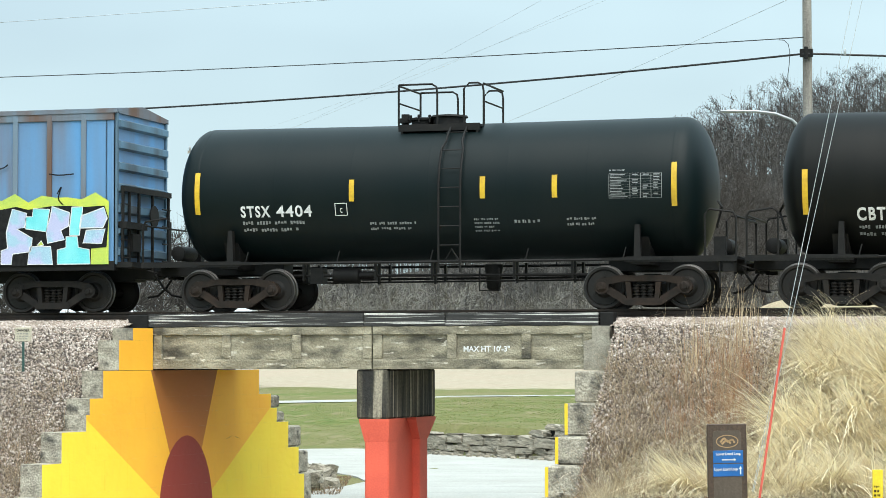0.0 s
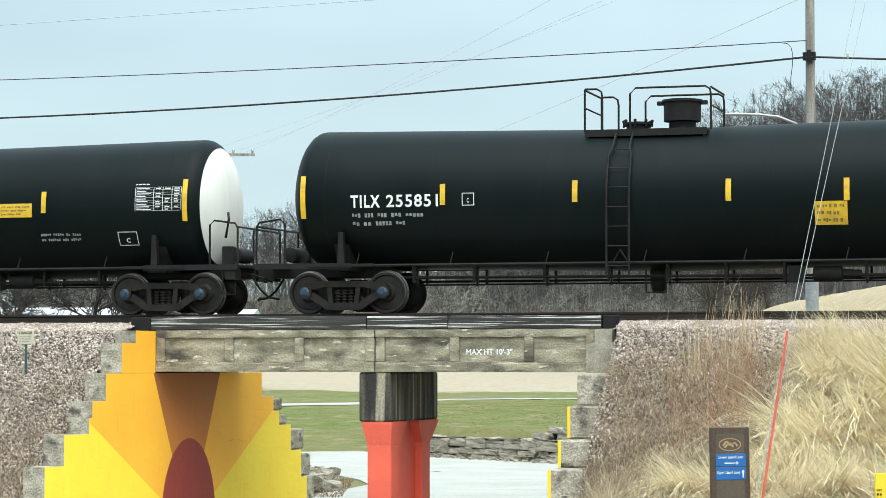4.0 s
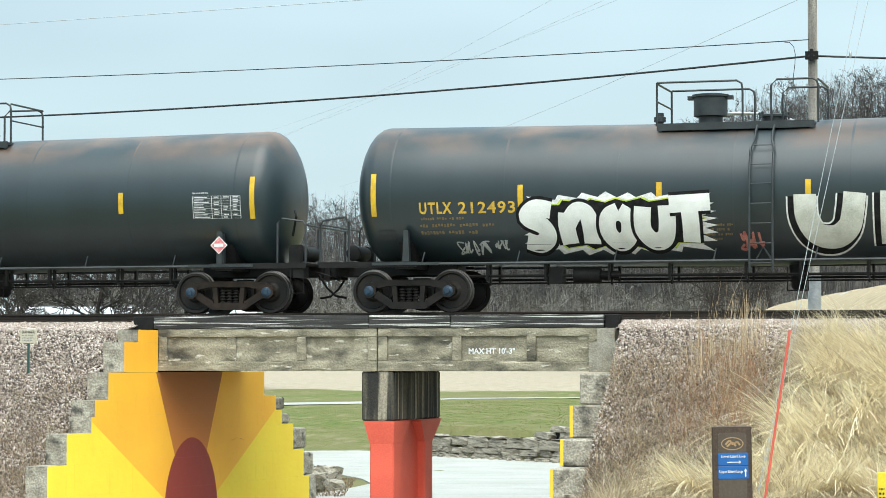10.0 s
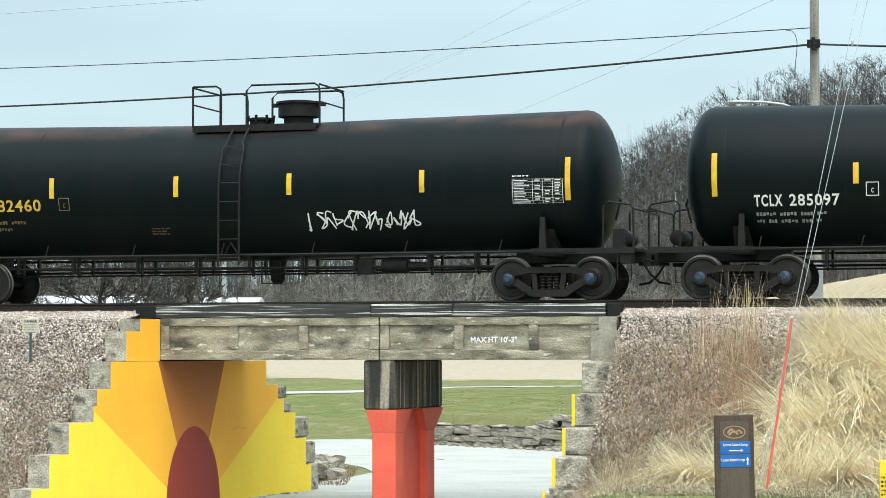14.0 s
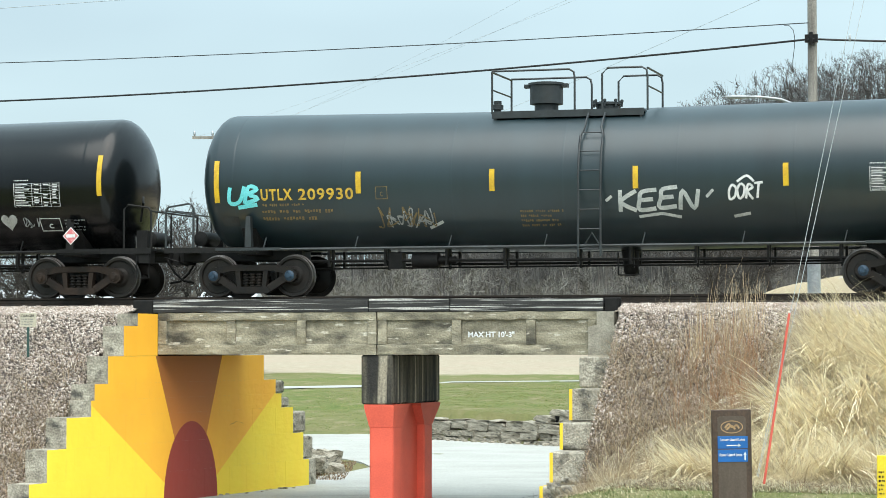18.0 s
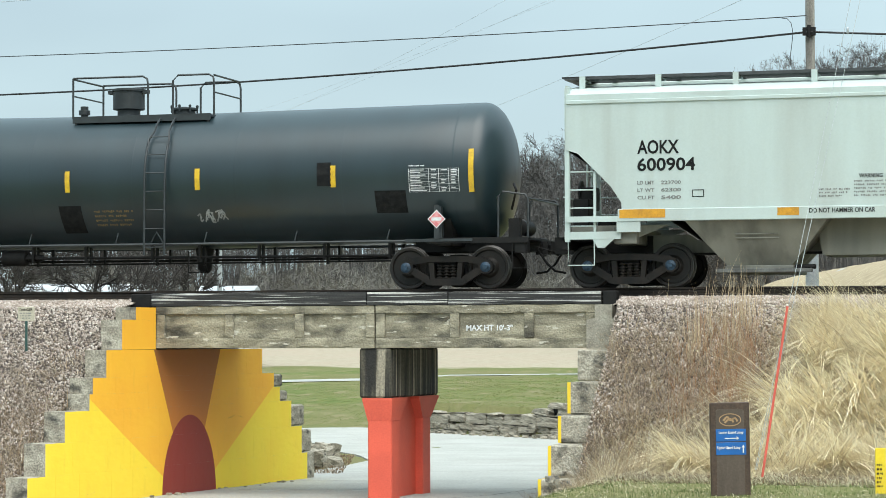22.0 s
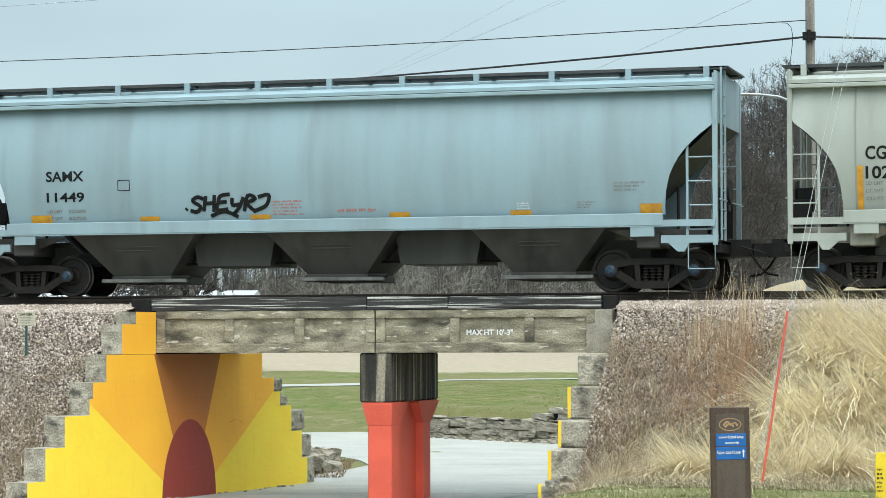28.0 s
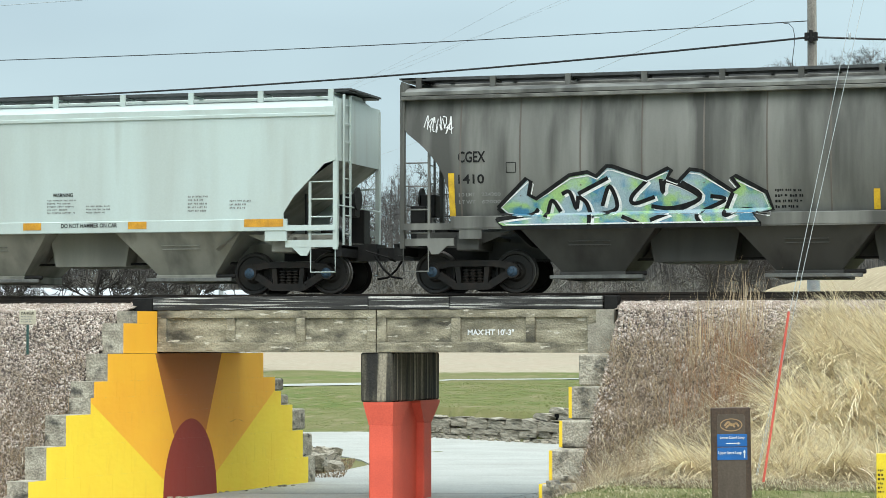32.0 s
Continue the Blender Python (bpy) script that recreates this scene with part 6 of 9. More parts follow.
def sticks(segs, thick=1.0, least=0.0, slim=0.0):
    """Three-sided tapered sticks for a list of branches, as arrays; those thinner than slim get one side alone."""
    a = np.array([s[0] for s in segs])
    b = np.array([s[1] for s in segs])
    ra = np.maximum(np.array([s[2] for s in segs]) * thick, least)
    rb = np.maximum(np.array([s[3] for s in segs]) * thick, least)
    d = b - a
    d /= np.linalg.norm(d, axis=1)[:, None] + 1e-9
    ref = np.where(np.abs(d[:, 2:3]) < 0.9, np.array([[0, 0, 1.0]]), np.array([[1.0, 0, 0]]))
    s = np.cross(d, ref)
    s /= np.linalg.norm(s, axis=1)[:, None]
    u = np.cross(s, d)
    ring = []
    for p, r in ((a, ra), (b, rb)):
        for k in range(3):
            w = math.tau * k / 3
            ring.append(p + s * (r * math.cos(w))[:, None] + u * (r * math.sin(w))[:, None])
    vs = np.stack(ring, 1).reshape(-1, 3)
    n = len(segs)
    o = np.arange(n)[:, None] * 6
    stout = o[ra > slim]
    fs = np.concatenate([o + np.array([[0, 1, 4, 3]]), stout + np.array([[1, 2, 5, 4]]), stout + np.array([[2, 0, 3, 5]])])
    return vs, fs


def scatter(name, label, category, models, spots, mat, seed):
    """Many turned and scaled copies of the models, in one object."""
    rnd = np.random.RandomState(seed)
    V, Fc, off = [], [], 0
    for x, y, z, s in spots:
        vs, fs = models[rnd.randint(len(models))]
        a = rnd.uniform(0, math.tau)
        c, sn = math.cos(a), math.sin(a)
        sx = s * rnd.uniform(0.85, 1.15)
        w = np.stack([(vs[:, 0] * c - vs[:, 1] * sn) * sx + x, (vs[:, 0] * sn + vs[:, 1] * c) * sx + y, vs[:, 2] * s + z], 1)
        V.append(w)
        Fc.append(fs + off)
        off += len(vs)
    me = raw_mesh(name, np.concatenate(V), np.concatenate(Fc), mat)
    return thing(name, label, category, kind="stuff", me=me)


def woods():
    models = [sticks(grow(100 + k, 12.0, 0.34, 3, 12, (4, 2)), 0.85, 0.017, 0.03) for k in range(7)]
    rnd = random.Random(17)
    spots = []
    for k in range(760):
        d = 222 + 85 * rnd.random() ** 0.8 if k < 620 else rnd.uniform(280, 308)
        u = rnd.uniform(0.02, 0.26) * d if k % 5 < 3 else rnd.uniform(-0.24, 0.05) * d
        x, y, _ = from_park(d, u)
        spots.append((x, y, base_height(x, y) - 0.3, rnd.uniform(0.75, 1.08)))
    stems = []
    for k in range(9500):
        d = 206 + 84 * rnd.random() ** 0.9
        u = rnd.uniform(-0.22, 0.22) * d
        x, y, _ = from_park(d, u)
        z, h = base_height(x, y), rnd.uniform(4.5, 11.5)
        stems.append((Vector((x, y, z - 0.2)), Vector((x + rnd.gauss(0, 0.5), y + rnd.gauss(0, 0.5), z + h)), rnd.uniform(0.03, 0.075), 0.012))
    vs, fs = sticks(stems, 1.0, 0.0, 0.5)
    thing("saplings", "dense thin grey-brown saplings on the wooded slope", "woods", kind="stuff", me=raw_mesh("saplings", vs, fs, "twig"))
    scatter("woods", "grey-brown leafless winter woods on the hillside", "woods", models, spots, "twig", 3)
    brush = [sticks(grow(200 + k, 3.6, 0.75, 3, 12, (4, 3)), 1.0, 0.009, 0.02) for k in range(4)]
    spots = []
    for k in range(170):
        d = rnd.uniform(66, 92)
        u = rnd.uniform(-0.2, -0.105) * d if k % 2 else rnd.uniform(-0.05, 0.1) * d + 0
        if k % 2 == 0:
            d = rnd.uniform(200, 216)
            u = rnd.uniform(-0.2, 0.2) * d
        x, y, _ = from_park(d, u)
        s = rnd.uniform(0.7, 1.25) if k % 2 else rnd.uniform(1.3, 2.3)
        spots.append((x, y, base_height(x, y) - 0.2, s))
    thorn = [sticks(grow(260 + k, 0.9, 0.8, 2, 8, (3, 2)), 0.55, 0.003) for k in range(5)]
    low = []
    for k in range(46):
        if k % 3:
            y = rnd.uniform(-8.5, -2.8)
            x = wall_x(1, y) + rnd.uniform(1.1, 3.4)
        else:
            y = rnd.uniform(-8.0, -4.2)
            x = wall_x(-1, y) - rnd.uniform(1.0, 4.5)
        low.append((x, y, ground_z(x, y) - 0.05, rnd.uniform(0.5, 1.0)))
    for k in range(84):
        if k % 2:
            y = rnd.uniform(-9.0, -5.2)
            x = wall_x(1, y) + rnd.uniform(0.25, 1.9)
        else:
            y = rnd.uniform(-9.5, -4.8)
            x = rnd.uniform(-12.0, -8.6)
        low.append((x, y, ground_z(x, y) - 0.05, rnd.uniform(0.35, 0.8)))
    scatter("bramble", "thin leafless bramble stems on the banks", "bramble", thorn, low, "bramble", 6)
    scatter("brush", "tangled leafless brush beyond the railway", "brush", brush, spots, "brush", 4)


woods()


def lone_tree(d, u, height, seed, label):
    x, y, _ = from_park(d, u)
    ob = thing("tree", label, "tree", pose(x, y, base_height(x, y) - 0.2), "bare trees beyond the railway")
    segs = grow(seed, height, 0.5, 4, 12, (5, 4, 3))
    tr = [s for s in segs if s[2] > height * 0.006]
    cr = [s for s in segs if s[2] <= height * 0.006]
    for name, part_segs in (("trunk", tr), ("crown", cr)):
        vs, fs = sticks(part_segs, 1.0, 0.014)
        part(name, raw_mesh(name, vs, fs, "bark"), ob)


lone_tree(88, -12.2, 11.6, 301, "bare crooked winter tree with spreading branches")
lone_tree(96, -9.8, 7.6, 305, "bare slender winter tree")
lone_tree(120, -20.0, 8.5, 307, "bare slender winter tree")
lone_tree(175, 19.0, 17.0, 309, "tall bare winter tree")
lone_tree(185, 22.0, 18.5, 311, "tall bare winter tree")
lone_tree(190, 26.0, 18.0, 313, "tall bare winter tree")


# ---- gravel, straw and weeds ----
def gravel():
    rnd = np.random.RandomState(5)
    base = np.array([(1, 0, 0), (-1, 0, 0), (0, 1, 0), (0, -1, 0), (0, 0, 1), (0, 0, -1)], dtype=float)
    tri = np.array([(0, 2, 4), (2, 1, 4), (1, 3, 4), (3, 0, 4), (2, 0, 5), (1, 2, 5), (3, 1, 5), (0, 3, 5)])
    spots = []
    for x0, x1, y0, y1, n in ((-11.5, -6.75, -8.0, -1.55, 36000), (4.0, 11.0, -4.6, -1.55, 32000), (4.0, 8.5, -8.0, -4.4, 7000), (-6.4, 3.7, -1.52, -0.9, 900)):
        for _ in range(n):
            x, y = rnd.uniform(x0, x1), y1 + (y0 - y1) * rnd.rand() ** 1.5
            if wall_x(-1, y) - 0.5 < x < wall_x(1, y) + 0.74 and y < -1.53:
                continue
            z = max(ground_z(x, y), np.interp(abs(y), [0, 1.5, 2.33], [4.30, 4.30, 4.13]) if abs(y) < 2.33 else -9) if y < -1.53 or x < -6.4 or x > 3.7 else 4.31
            spots.append((x, y, z))
    p = np.array(spots)
    n = len(p)
    s = (0.015 + 0.026 * rnd.rand(n, 1, 1) ** 2) * rnd.uniform(0.65, 1.25, (n, 1, 3))
    q = (base[None] + rnd.uniform(-0.38, 0.38, (n, 6, 3))) * s
    turn = rnd.normal(size=(n, 4))
    turn /= np.linalg.norm(turn, axis=1)[:, None]
    w, v = turn[:, None, :1], turn[:, None, 1:]
    v = np.broadcast_to(v, q.shape)
    q = q + 2 * np.cross(v, np.cross(v, q) + w * q)
    v = q + p[:, None, :] + np.array([0, 0, 0.012])
    f = tri[None] + (np.arange(n) * 6)[:, None, None]
    me = raw_mesh("ballast_stones", v.reshape(-1, 3), f.reshape(-1, 3), "gravel")
    thing("ballast_stones", "pinkish grey crushed ballast stones on the bank", "gravel", kind="stuff", me=me)


gravel()


def blades(name, label, category, spots, mat, height, lean, width, seed, bend=1.0, seg=4, fan=0.7):
    """Curved grass blades. spots: rows of x, y, z; lean: mean direction (x, y) of the fall."""
    rnd = np.random.RandomState(seed)
    p = np.array(spots)
    n = len(p)
    L = rnd.uniform(*height, n)
    ang = rnd.uniform(0, math.tau, n)
    dirs = np.stack([np.cos(ang), np.sin(ang)], 1) * rnd.uniform(0.1, fan, (n, 1)) + np.array(lean)[None]
    w = np.stack([-dirs[:, 1], dirs[:, 0]], 1)
    w /= np.linalg.norm(w, axis=1)[:, None] + 1e-9
    w = w * 0.4 + np.array([0.96, 0.27]) * 0.6
    wid = rnd.uniform(*width, n)
    rows = []
    for k in range(seg + 1):
        t = k / seg
        out = dirs * (L * t ** 1.6 * bend)[:, None]
        up = L * (t - 0.62 * bend * np.linalg.norm(dirs, axis=1) * t ** 2.2)
        c = np.stack([p[:, 0] + out[:, 0], p[:, 1] + out[:, 1], p[:, 2] + up], 1)
        ww = wid * (1 - 0.85 * t) / 2
        off = np.stack([w[:, 0] * ww, w[:, 1] * ww, np.zeros(n)], 1)
        rows += [c - off, c + off]
    v = np.stack(rows, 1).reshape(-1, 3)
    o = np.arange(n)[:, None] * (2 * seg + 2)
    f = np.concatenate([o + np.array([[2 * k, 2 * k + 1, 2 * k + 3, 2 * k + 2]]) for k in range(seg)])
    thing(name, label, category, kind="stuff", me=raw_mesh(name, v, f, mat))


def clumped(n, x0, x1, y0, y1, clumps, size, seed, keep=lambda x, y: True):
    rnd = random.Random(seed)
    cs = [(rnd.uniform(x0, x1), rnd.uniform(y0, y1)) for _ in range(clumps)]
    out = []
    while len(out) < n:
        cx, cy = rnd.choice(cs)
        x, y = rnd.gauss(cx, size), rnd.gauss(cy, size)
        if x0 < x < x1 and y0 < y < y1 and keep(x, y):
            out.append((x, y, ground_z(x, y) - 0.02))
    return out


def tussocks(name, label, category, centres, per, mat, length, rise, bow, width, seed, flow=None, swing=0.5, fan=0.5, size=0.12, seg=6):
    """Arching blades in tufts. centres: x, y; flow: mean heading of the fall in degrees, or a function of the place (None: any); rise and bow in degrees."""
    rnd = np.random.RandomState(seed)
    P, H, Sc = [], [], []
    for x, y in centres:
        n = max(3, int(per * rnd.uniform(0.5, 1.5)))
        head = rnd.uniform(0, math.tau) if flow is None else (flow(x, y) if callable(flow) else radians(flow)) + rnd.normal() * swing
        pts = rnd.normal(size=(n, 2)) * size + (x, y)
        P += [(a, b, ground_z(a, b) - 0.03) for a, b in pts]
        H.append(head + rnd.normal(size=n) * fan)
        Sc.append(np.full(n, rnd.uniform(0.7, 1.25)))
    p, head, sc = np.array(P), np.concatenate(H), np.concatenate(Sc)
    n = len(p)
    L = rnd.uniform(*length, n) * sc
    e0, eb = np.radians(rnd.uniform(*rise, n)), np.radians(rnd.uniform(*bow, n))
    kink = rnd.normal(size=n) * 0.35
    wid = rnd.uniform(*width, n)
    rows, c = [], p.copy()
    for k in range(seg + 1):
        t = k / seg
        h = head + kink * t
        side = np.stack([-np.sin(h), np.cos(h), np.zeros(n)], 1) * 0.55 + np.array([0.96, 0.27, 0.0]) * 0.45
        off = side * (wid * (1 - 0.6 * t * t) / 2)[:, None]
        rows += [c - off, c + off]
        e = e0 - eb * t ** 0.8
        c = c + np.stack([np.cos(e) * np.cos(h), np.cos(e) * np.sin(h), np.sin(e)], 1) * (L / seg)[:, None]
    v = np.stack(rows, 1).reshape(-1, 3)
    o = np.arange(n)[:, None] * (2 * seg + 2)
    f = np.concatenate([o + np.array([[2 * k, 2 * k + 1, 2 * k + 3, 2 * k + 2]]) for k in range(seg)])
    thing(name, label, category, kind="stuff", me=raw_mesh(name, v, f, mat))


def tufts(n, x0, x1, y0, y1, seed, keep):
    rnd = random.Random(seed)
    out = []
    while len(out) < n:
        x, y = rnd.uniform(x0, x1), rnd.uniform(y0, y1)
        if keep(x, y):
            out.append((x, y))
    return out


free = lambda x, y: not wall_x(-1, y) - 0.5 < x < wall_x(1, y) + 0.8
edge = lambda x, y: 6.0 + 2.1 * smooth(-8.2, -5.2, y) + 0.7 * noise.noise((x * 0.8, y * 0.8, 1.0))
straw_zone = lambda x, y: free(x, y) and x > edge(x, y)
bare_zone = lambda x, y: free(x, y) and x < edge(x, y) + 0.6
def sweep(x, y):
    """Heading in which the straw has fallen: swathes that swing between down the bank, left and right."""
    return radians(205 + 150 * noise.noise((x * 0.42, y * 0.42, 5.0)) + 60 * noise.noise((x * 1.3, y * 1.3, 2.0)))


tussocks("straw_thatch", "flattened pale straw covering the bank", "dry grass", tufts(520, 5.0, 12.3, -9.9, -2.7, 31, straw_zone), 15, "drygrass", (0.35, 0.85), (8, 38), (15, 60), (0.007, 0.014), 31, sweep, 0.5, 0.9, 0.20, 3)
tussocks("straw_grass", "pale tan dry grass arching down the bank", "dry grass", tufts(360, 5.2, 12.3, -9.0, -3.2, 1, straw_zone), 42, "drygrass", (0.5, 1.25), (10, 65), (10, 80), (0.011, 0.024), 1, sweep, 0.7, 0.28, 0.10, 6)
tussocks("straw_plume", "tall pale straw swept over in swathes", "dry grass", tufts(125, 6.6, 12.3, -8.6, -3.2, 33, straw_zone), 66, "drygrass", (0.9, 1.9), (25, 70), (30, 95), (0.012, 0.026), 33, sweep, 0.45, 0.18, 0.11, 7)
tussocks("straw_thin", "thin straw tufts among the gravel", "dry grass", tufts(230, 4.3, 8.4, -9.6, -5.0, 12, bare_zone), 30, "drygrass", (0.25, 0.7), (25, 88), (20, 110), (0.005, 0.010), 12, None, 0.5, 1.2, 0.12, 5)
tussocks("brown_weeds", "brown leafless weeds on the bank", "weeds", tufts(760, 4.15, 8.6, -9.4, -3.0, 3, bare_zone), 26, "browngrass", (0.2, 0.65), (5, 80), (0, 90), (0.006, 0.013), 3, None, 0.5, 1.6, 0.16, 5)
tussocks("dead_stalks", "thin grey-brown dead stalks tangled on the bank", "weeds", tufts(620, 4.3, 10.5, -9.4, -2.9, 23, free), 9, "stalk", (0.5, 1.1), (15, 85), (10, 80), (0.004, 0.008), 23, None, 0.5, 1.6, 0.2, 6)
blades("leaf_litter", "dead leaves and stalk bits on the bank", "leaf litter", clumped(17000, 4.1, 9.2, -9.6, -3.1, 300, 0.5, 13, bare_zone), "litter", (0.04, 0.11), (-0.5, -0.5), (0.012, 0.035), 13, 1.2, 2)
tussocks("brown_weeds_west", "grey-brown weeds low on the gravel bank", "weeds", tufts(420, -12.0, -7.0, -9.8, -3.2, 4, lambda x, y: free(x, y) and random.Random(int(x * 997 + y * 7919)).random() < smooth(-2.8, -5.5, y)), 30, "browngrass", (0.2, 0.6), (5, 85), (0, 90), (0.006, 0.012), 4, None, 0.5, 1.6, 0.17, 5)
tussocks("straw_west", "pale straw tufts low on the gravel bank", "dry grass", tufts(260, -12.5, -8.0, -9.6, -3.6, 14, lambda x, y: free(x, y) and y < -3.4 - 2.6 * smooth(-11.5, -8.0, x)), 24, "drygrass", (0.3, 0.8), (30, 85), (30, 110), (0.006, 0.012), 14, 250, 0.8, 0.9, 0.13, 5)
blades("leaf_litter_west", "dead leaves and stalk bits on the gravel bank", "leaf litter", clumped(14000, -13, -6.9, -10.0, -3.0, 150, 0.45, 15, free), "litter", (0.04, 0.11), (-0.5, -0.5), (0.012, 0.035), 15, 1.2, 2)
tussocks("tall_stalks", "tall brown seed stalks at the top of the bank", "weeds", tufts(17, 5.9, 7.1, -3.8, -2.8, 5, free), 20, "stalk", (0.5, 1.25), (68, 100), (-10, 30), (0.005, 0.011), 5, None, 0.5, 1.6, 0.13, 6)
tussocks("foot_weeds", "grey-brown weeds spilling over the abutment steps", "weeds", tufts(150, 3.9, 5.6, -9.6, -6.2, 41, lambda x, y: x > wall_x(1, y) + 0.3), 26, "browngrass", (0.3, 0.8), (10, 80), (10, 100), (0.006, 0.013), 41, None, 0.5, 1.6, 0.16, 5)
tussocks("rusty_stalks", "rust-brown seed stalks below the crest of the bank", "weeds", tufts(60, 5.7, 7.3, -5.0, -3.2, 35, free), 16, "rust_stalk", (0.3, 0.8), (55, 100), (-10, 40), (0.005, 0.011), 35, None, 0.5, 1.6, 0.16, 5)
blades("foot_litter", "dead leaves and straw bits along the foot of the bank", "leaf litter", clumped(14000, 4.4, 13, -12.0, -8.4, 380, 0.42, 37, free), "litter", (0.04, 0.12), (-0.5, -0.5), (0.012, 0.04), 37, 1.2, 2)
blades("foot_straw", "flat straw bits along the foot of the bank", "dry grass", clumped(8000, 4.4, 13, -11.8, -8.4, 300, 0.42, 39, free), "drygrass", (0.05, 0.18), (-0.5, -0.5), (0.008, 0.018), 39, 1.2, 2)
tussocks("straw_crest", "pale straw tufts at the top of the bank", "dry grass", tufts(90, 8.0, 12.3, -4.2, -2.6, 6, free), 60, "drygrass", (0.5, 1.15), (40, 88), (40, 120), (0.005, 0.011), 6, 215, 0.6, 0.5, 0.12, 6)
blades("lawn_grass", "short green lawn grass round the sign", "grass", clumped(14500, 4.5, 13, -16.5, -10.5, 400, 0.5, 7, free), "greengrass", (0.03, 0.09), (0.0, 0.0), (0.006, 0.012), 7, 0.5, 2)
blades("lawn_litter", "pale dead leaves and straw bits on the lawn", "leaf litter", clumped(2600, 4.5, 13, -16.0, -9.3, 300, 0.5, 27, free), "drygrass", (0.03, 0.09), (-0.5, -0.5), (0.015, 0.04), 27, 1.0, 2)
blades("path_litter", "dead leaves and grass beside the boulders", "leaf litter", [(x, y, max(0.02, base_height(x, y))) for x, y, _ in (from_park(random.Random(k).uniform(63, 73), -4.6 + 2.1 * random.Random(k + 9999).random()) for k in range(3000))], "litter", (0.03, 0.10), (0.0, 0.0), (0.02, 0.05), 8, 0.6, 2)
blades("lawn_far", "mown green lawn with straw patches", "grass", [(x, y, base_height(x, y)) for x, y, _ in (from_park(random.Random(k).uniform(84, 121), random.Random(k + 5000).uniform(-9, 7)) for k in range(22000)) if base_height(x, y) > 0.06], "lawnmix", (0.012, 0.03), (0.0, 0.0), (0.04, 0.09), 9, 0.5, 2)


def hopper_car(number, left, right, spec):
    """A covered hopper; x runs along the track, the near side is -y, z = 0 at the rail."""
    c, half = (left + right) / 2, (right - left) / 2
    B = spec.get("B", 8.42)
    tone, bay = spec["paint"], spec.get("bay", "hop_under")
    round_cut = spec.get("round", False)
    ye, eave, sill = 1.58, spec.get("eave", 3.94), 1.36
    car = thing("hopper_car", spec["label"], "hopper car", pose(c, 0, RAIL), "cars of the freight train")
    key = (B, half, tone, bay, round_cut, eave)
    flat_by = 0.10 if round_cut else 0.0     # the round-bodied cars have flatter roofs

    def corner(s):
        """The lower corner of the side sheet, open before the sloping end sheet."""
        if round_cut:
            pts = [(B, 3.50), (B - 0.30, 3.27), (B - 0.58, 3.02), (B - 0.80, 2.74), (B - 0.95, 2.46), (B - 1.04, 2.12), (B - 1.08, 1.75), (B - 1.08, 1.6)]
        else:
            pts = [(B, 2.88), (B - 0.25, 2.80), (B - 0.95, 2.10), (B - 1.18, 1.75), (B - 1.18, 1.6)]
        return [(s * x, z) for x, z in pts]

    def face(z):
        """How far out the side stands at a height; the round-bodied cars bow outwards."""
        return ye - (0.20 * ((z - 2.88) / 1.35) ** 2 if round_cut else 0.0)

    def bowed_side():
        g = Geo()
        cut = [(z, x) for x, z in reversed(corner(1))]
        zs = [1.6 + (eave - 1.6) * k / 16 for k in range(17)]
        vs, fs = [], []
        for z in zs:
            x = float(np.interp(z, [c[0] for c in cut], [c[1] for c in cut]))
            for y in (-face(z) - 0.02, -face(z) + 0.02):
                vs += [(-x, y, z), (x, y, z)]
        for k in range(16):
            o, p = 4 * k, 4 * k + 4
            fs += [(o, o + 1, p + 1, p), (o + 3, o + 2, p + 2, p + 3), (o + 2, o, p, p + 2), (o + 1, o + 3, p + 3, p + 1)]
        fs += [(0, 2, 3, 1), (64, 65, 67, 66)]
        g.add(vs, fs)
        return g.mesh("side_sheet", tone, smooth=30)

    def side():
        g = Geo()
        out = [(-B, eave)] + corner(-1) + list(reversed(corner(1))) + [(B, eave)]
        g.prism(out, -0.02, 0.02)
        return g.mesh("side_sheet", tone)
    for s in (-1, 1):
        if round_cut:
            part("side_sheet", cached(("hs", key), bowed_side), car, m=pose(0, 0, 0, 0, 0, 0 if s < 0 else 180))
        else:
            part("side_sheet", cached(("hs", key), side), car, m=pose(0, s * ye, 0))

    def roof():
        g = Geo()
        k = 1.0 - 2.6 * flat_by
        arc = [(-ye - 0.02, eave), (-ye - 0.02, eave + 0.10 * k), (-1.45, eave + 0.17 * k), (-1.1, eave + 0.28 * k), (-0.6, eave + 0.36 * k), (0, eave + 0.38 * k)]
        arc += [(-y, z) for y, z in reversed(arc[:-1])]
        g.prism(arc, -B, B, "x")
        return g.mesh("roof", tone)
    part("roof", cached(("hr", key), roof), car)

    def top_chord():
        g = Geo()
        g.box(-B, B, -0.05, 0.05, eave - 0.10, eave - 0.02, c=0.01)
        return g.mesh("top_chord", tone)

    def trough():
        g = Geo()
        g.box(-B, B, -0.36, 0.36, eave + 0.34 - flat_by, eave + 0.46 - flat_by, c=0.02)
        return g.mesh("hatch_trough", tone)
    for y in (-ye, ye):
        part("top_chord", cached(("chord", key), top_chord), car, m=pose(0, y, 0))
    part("hatch_trough", cached(("trough", key), trough), car)

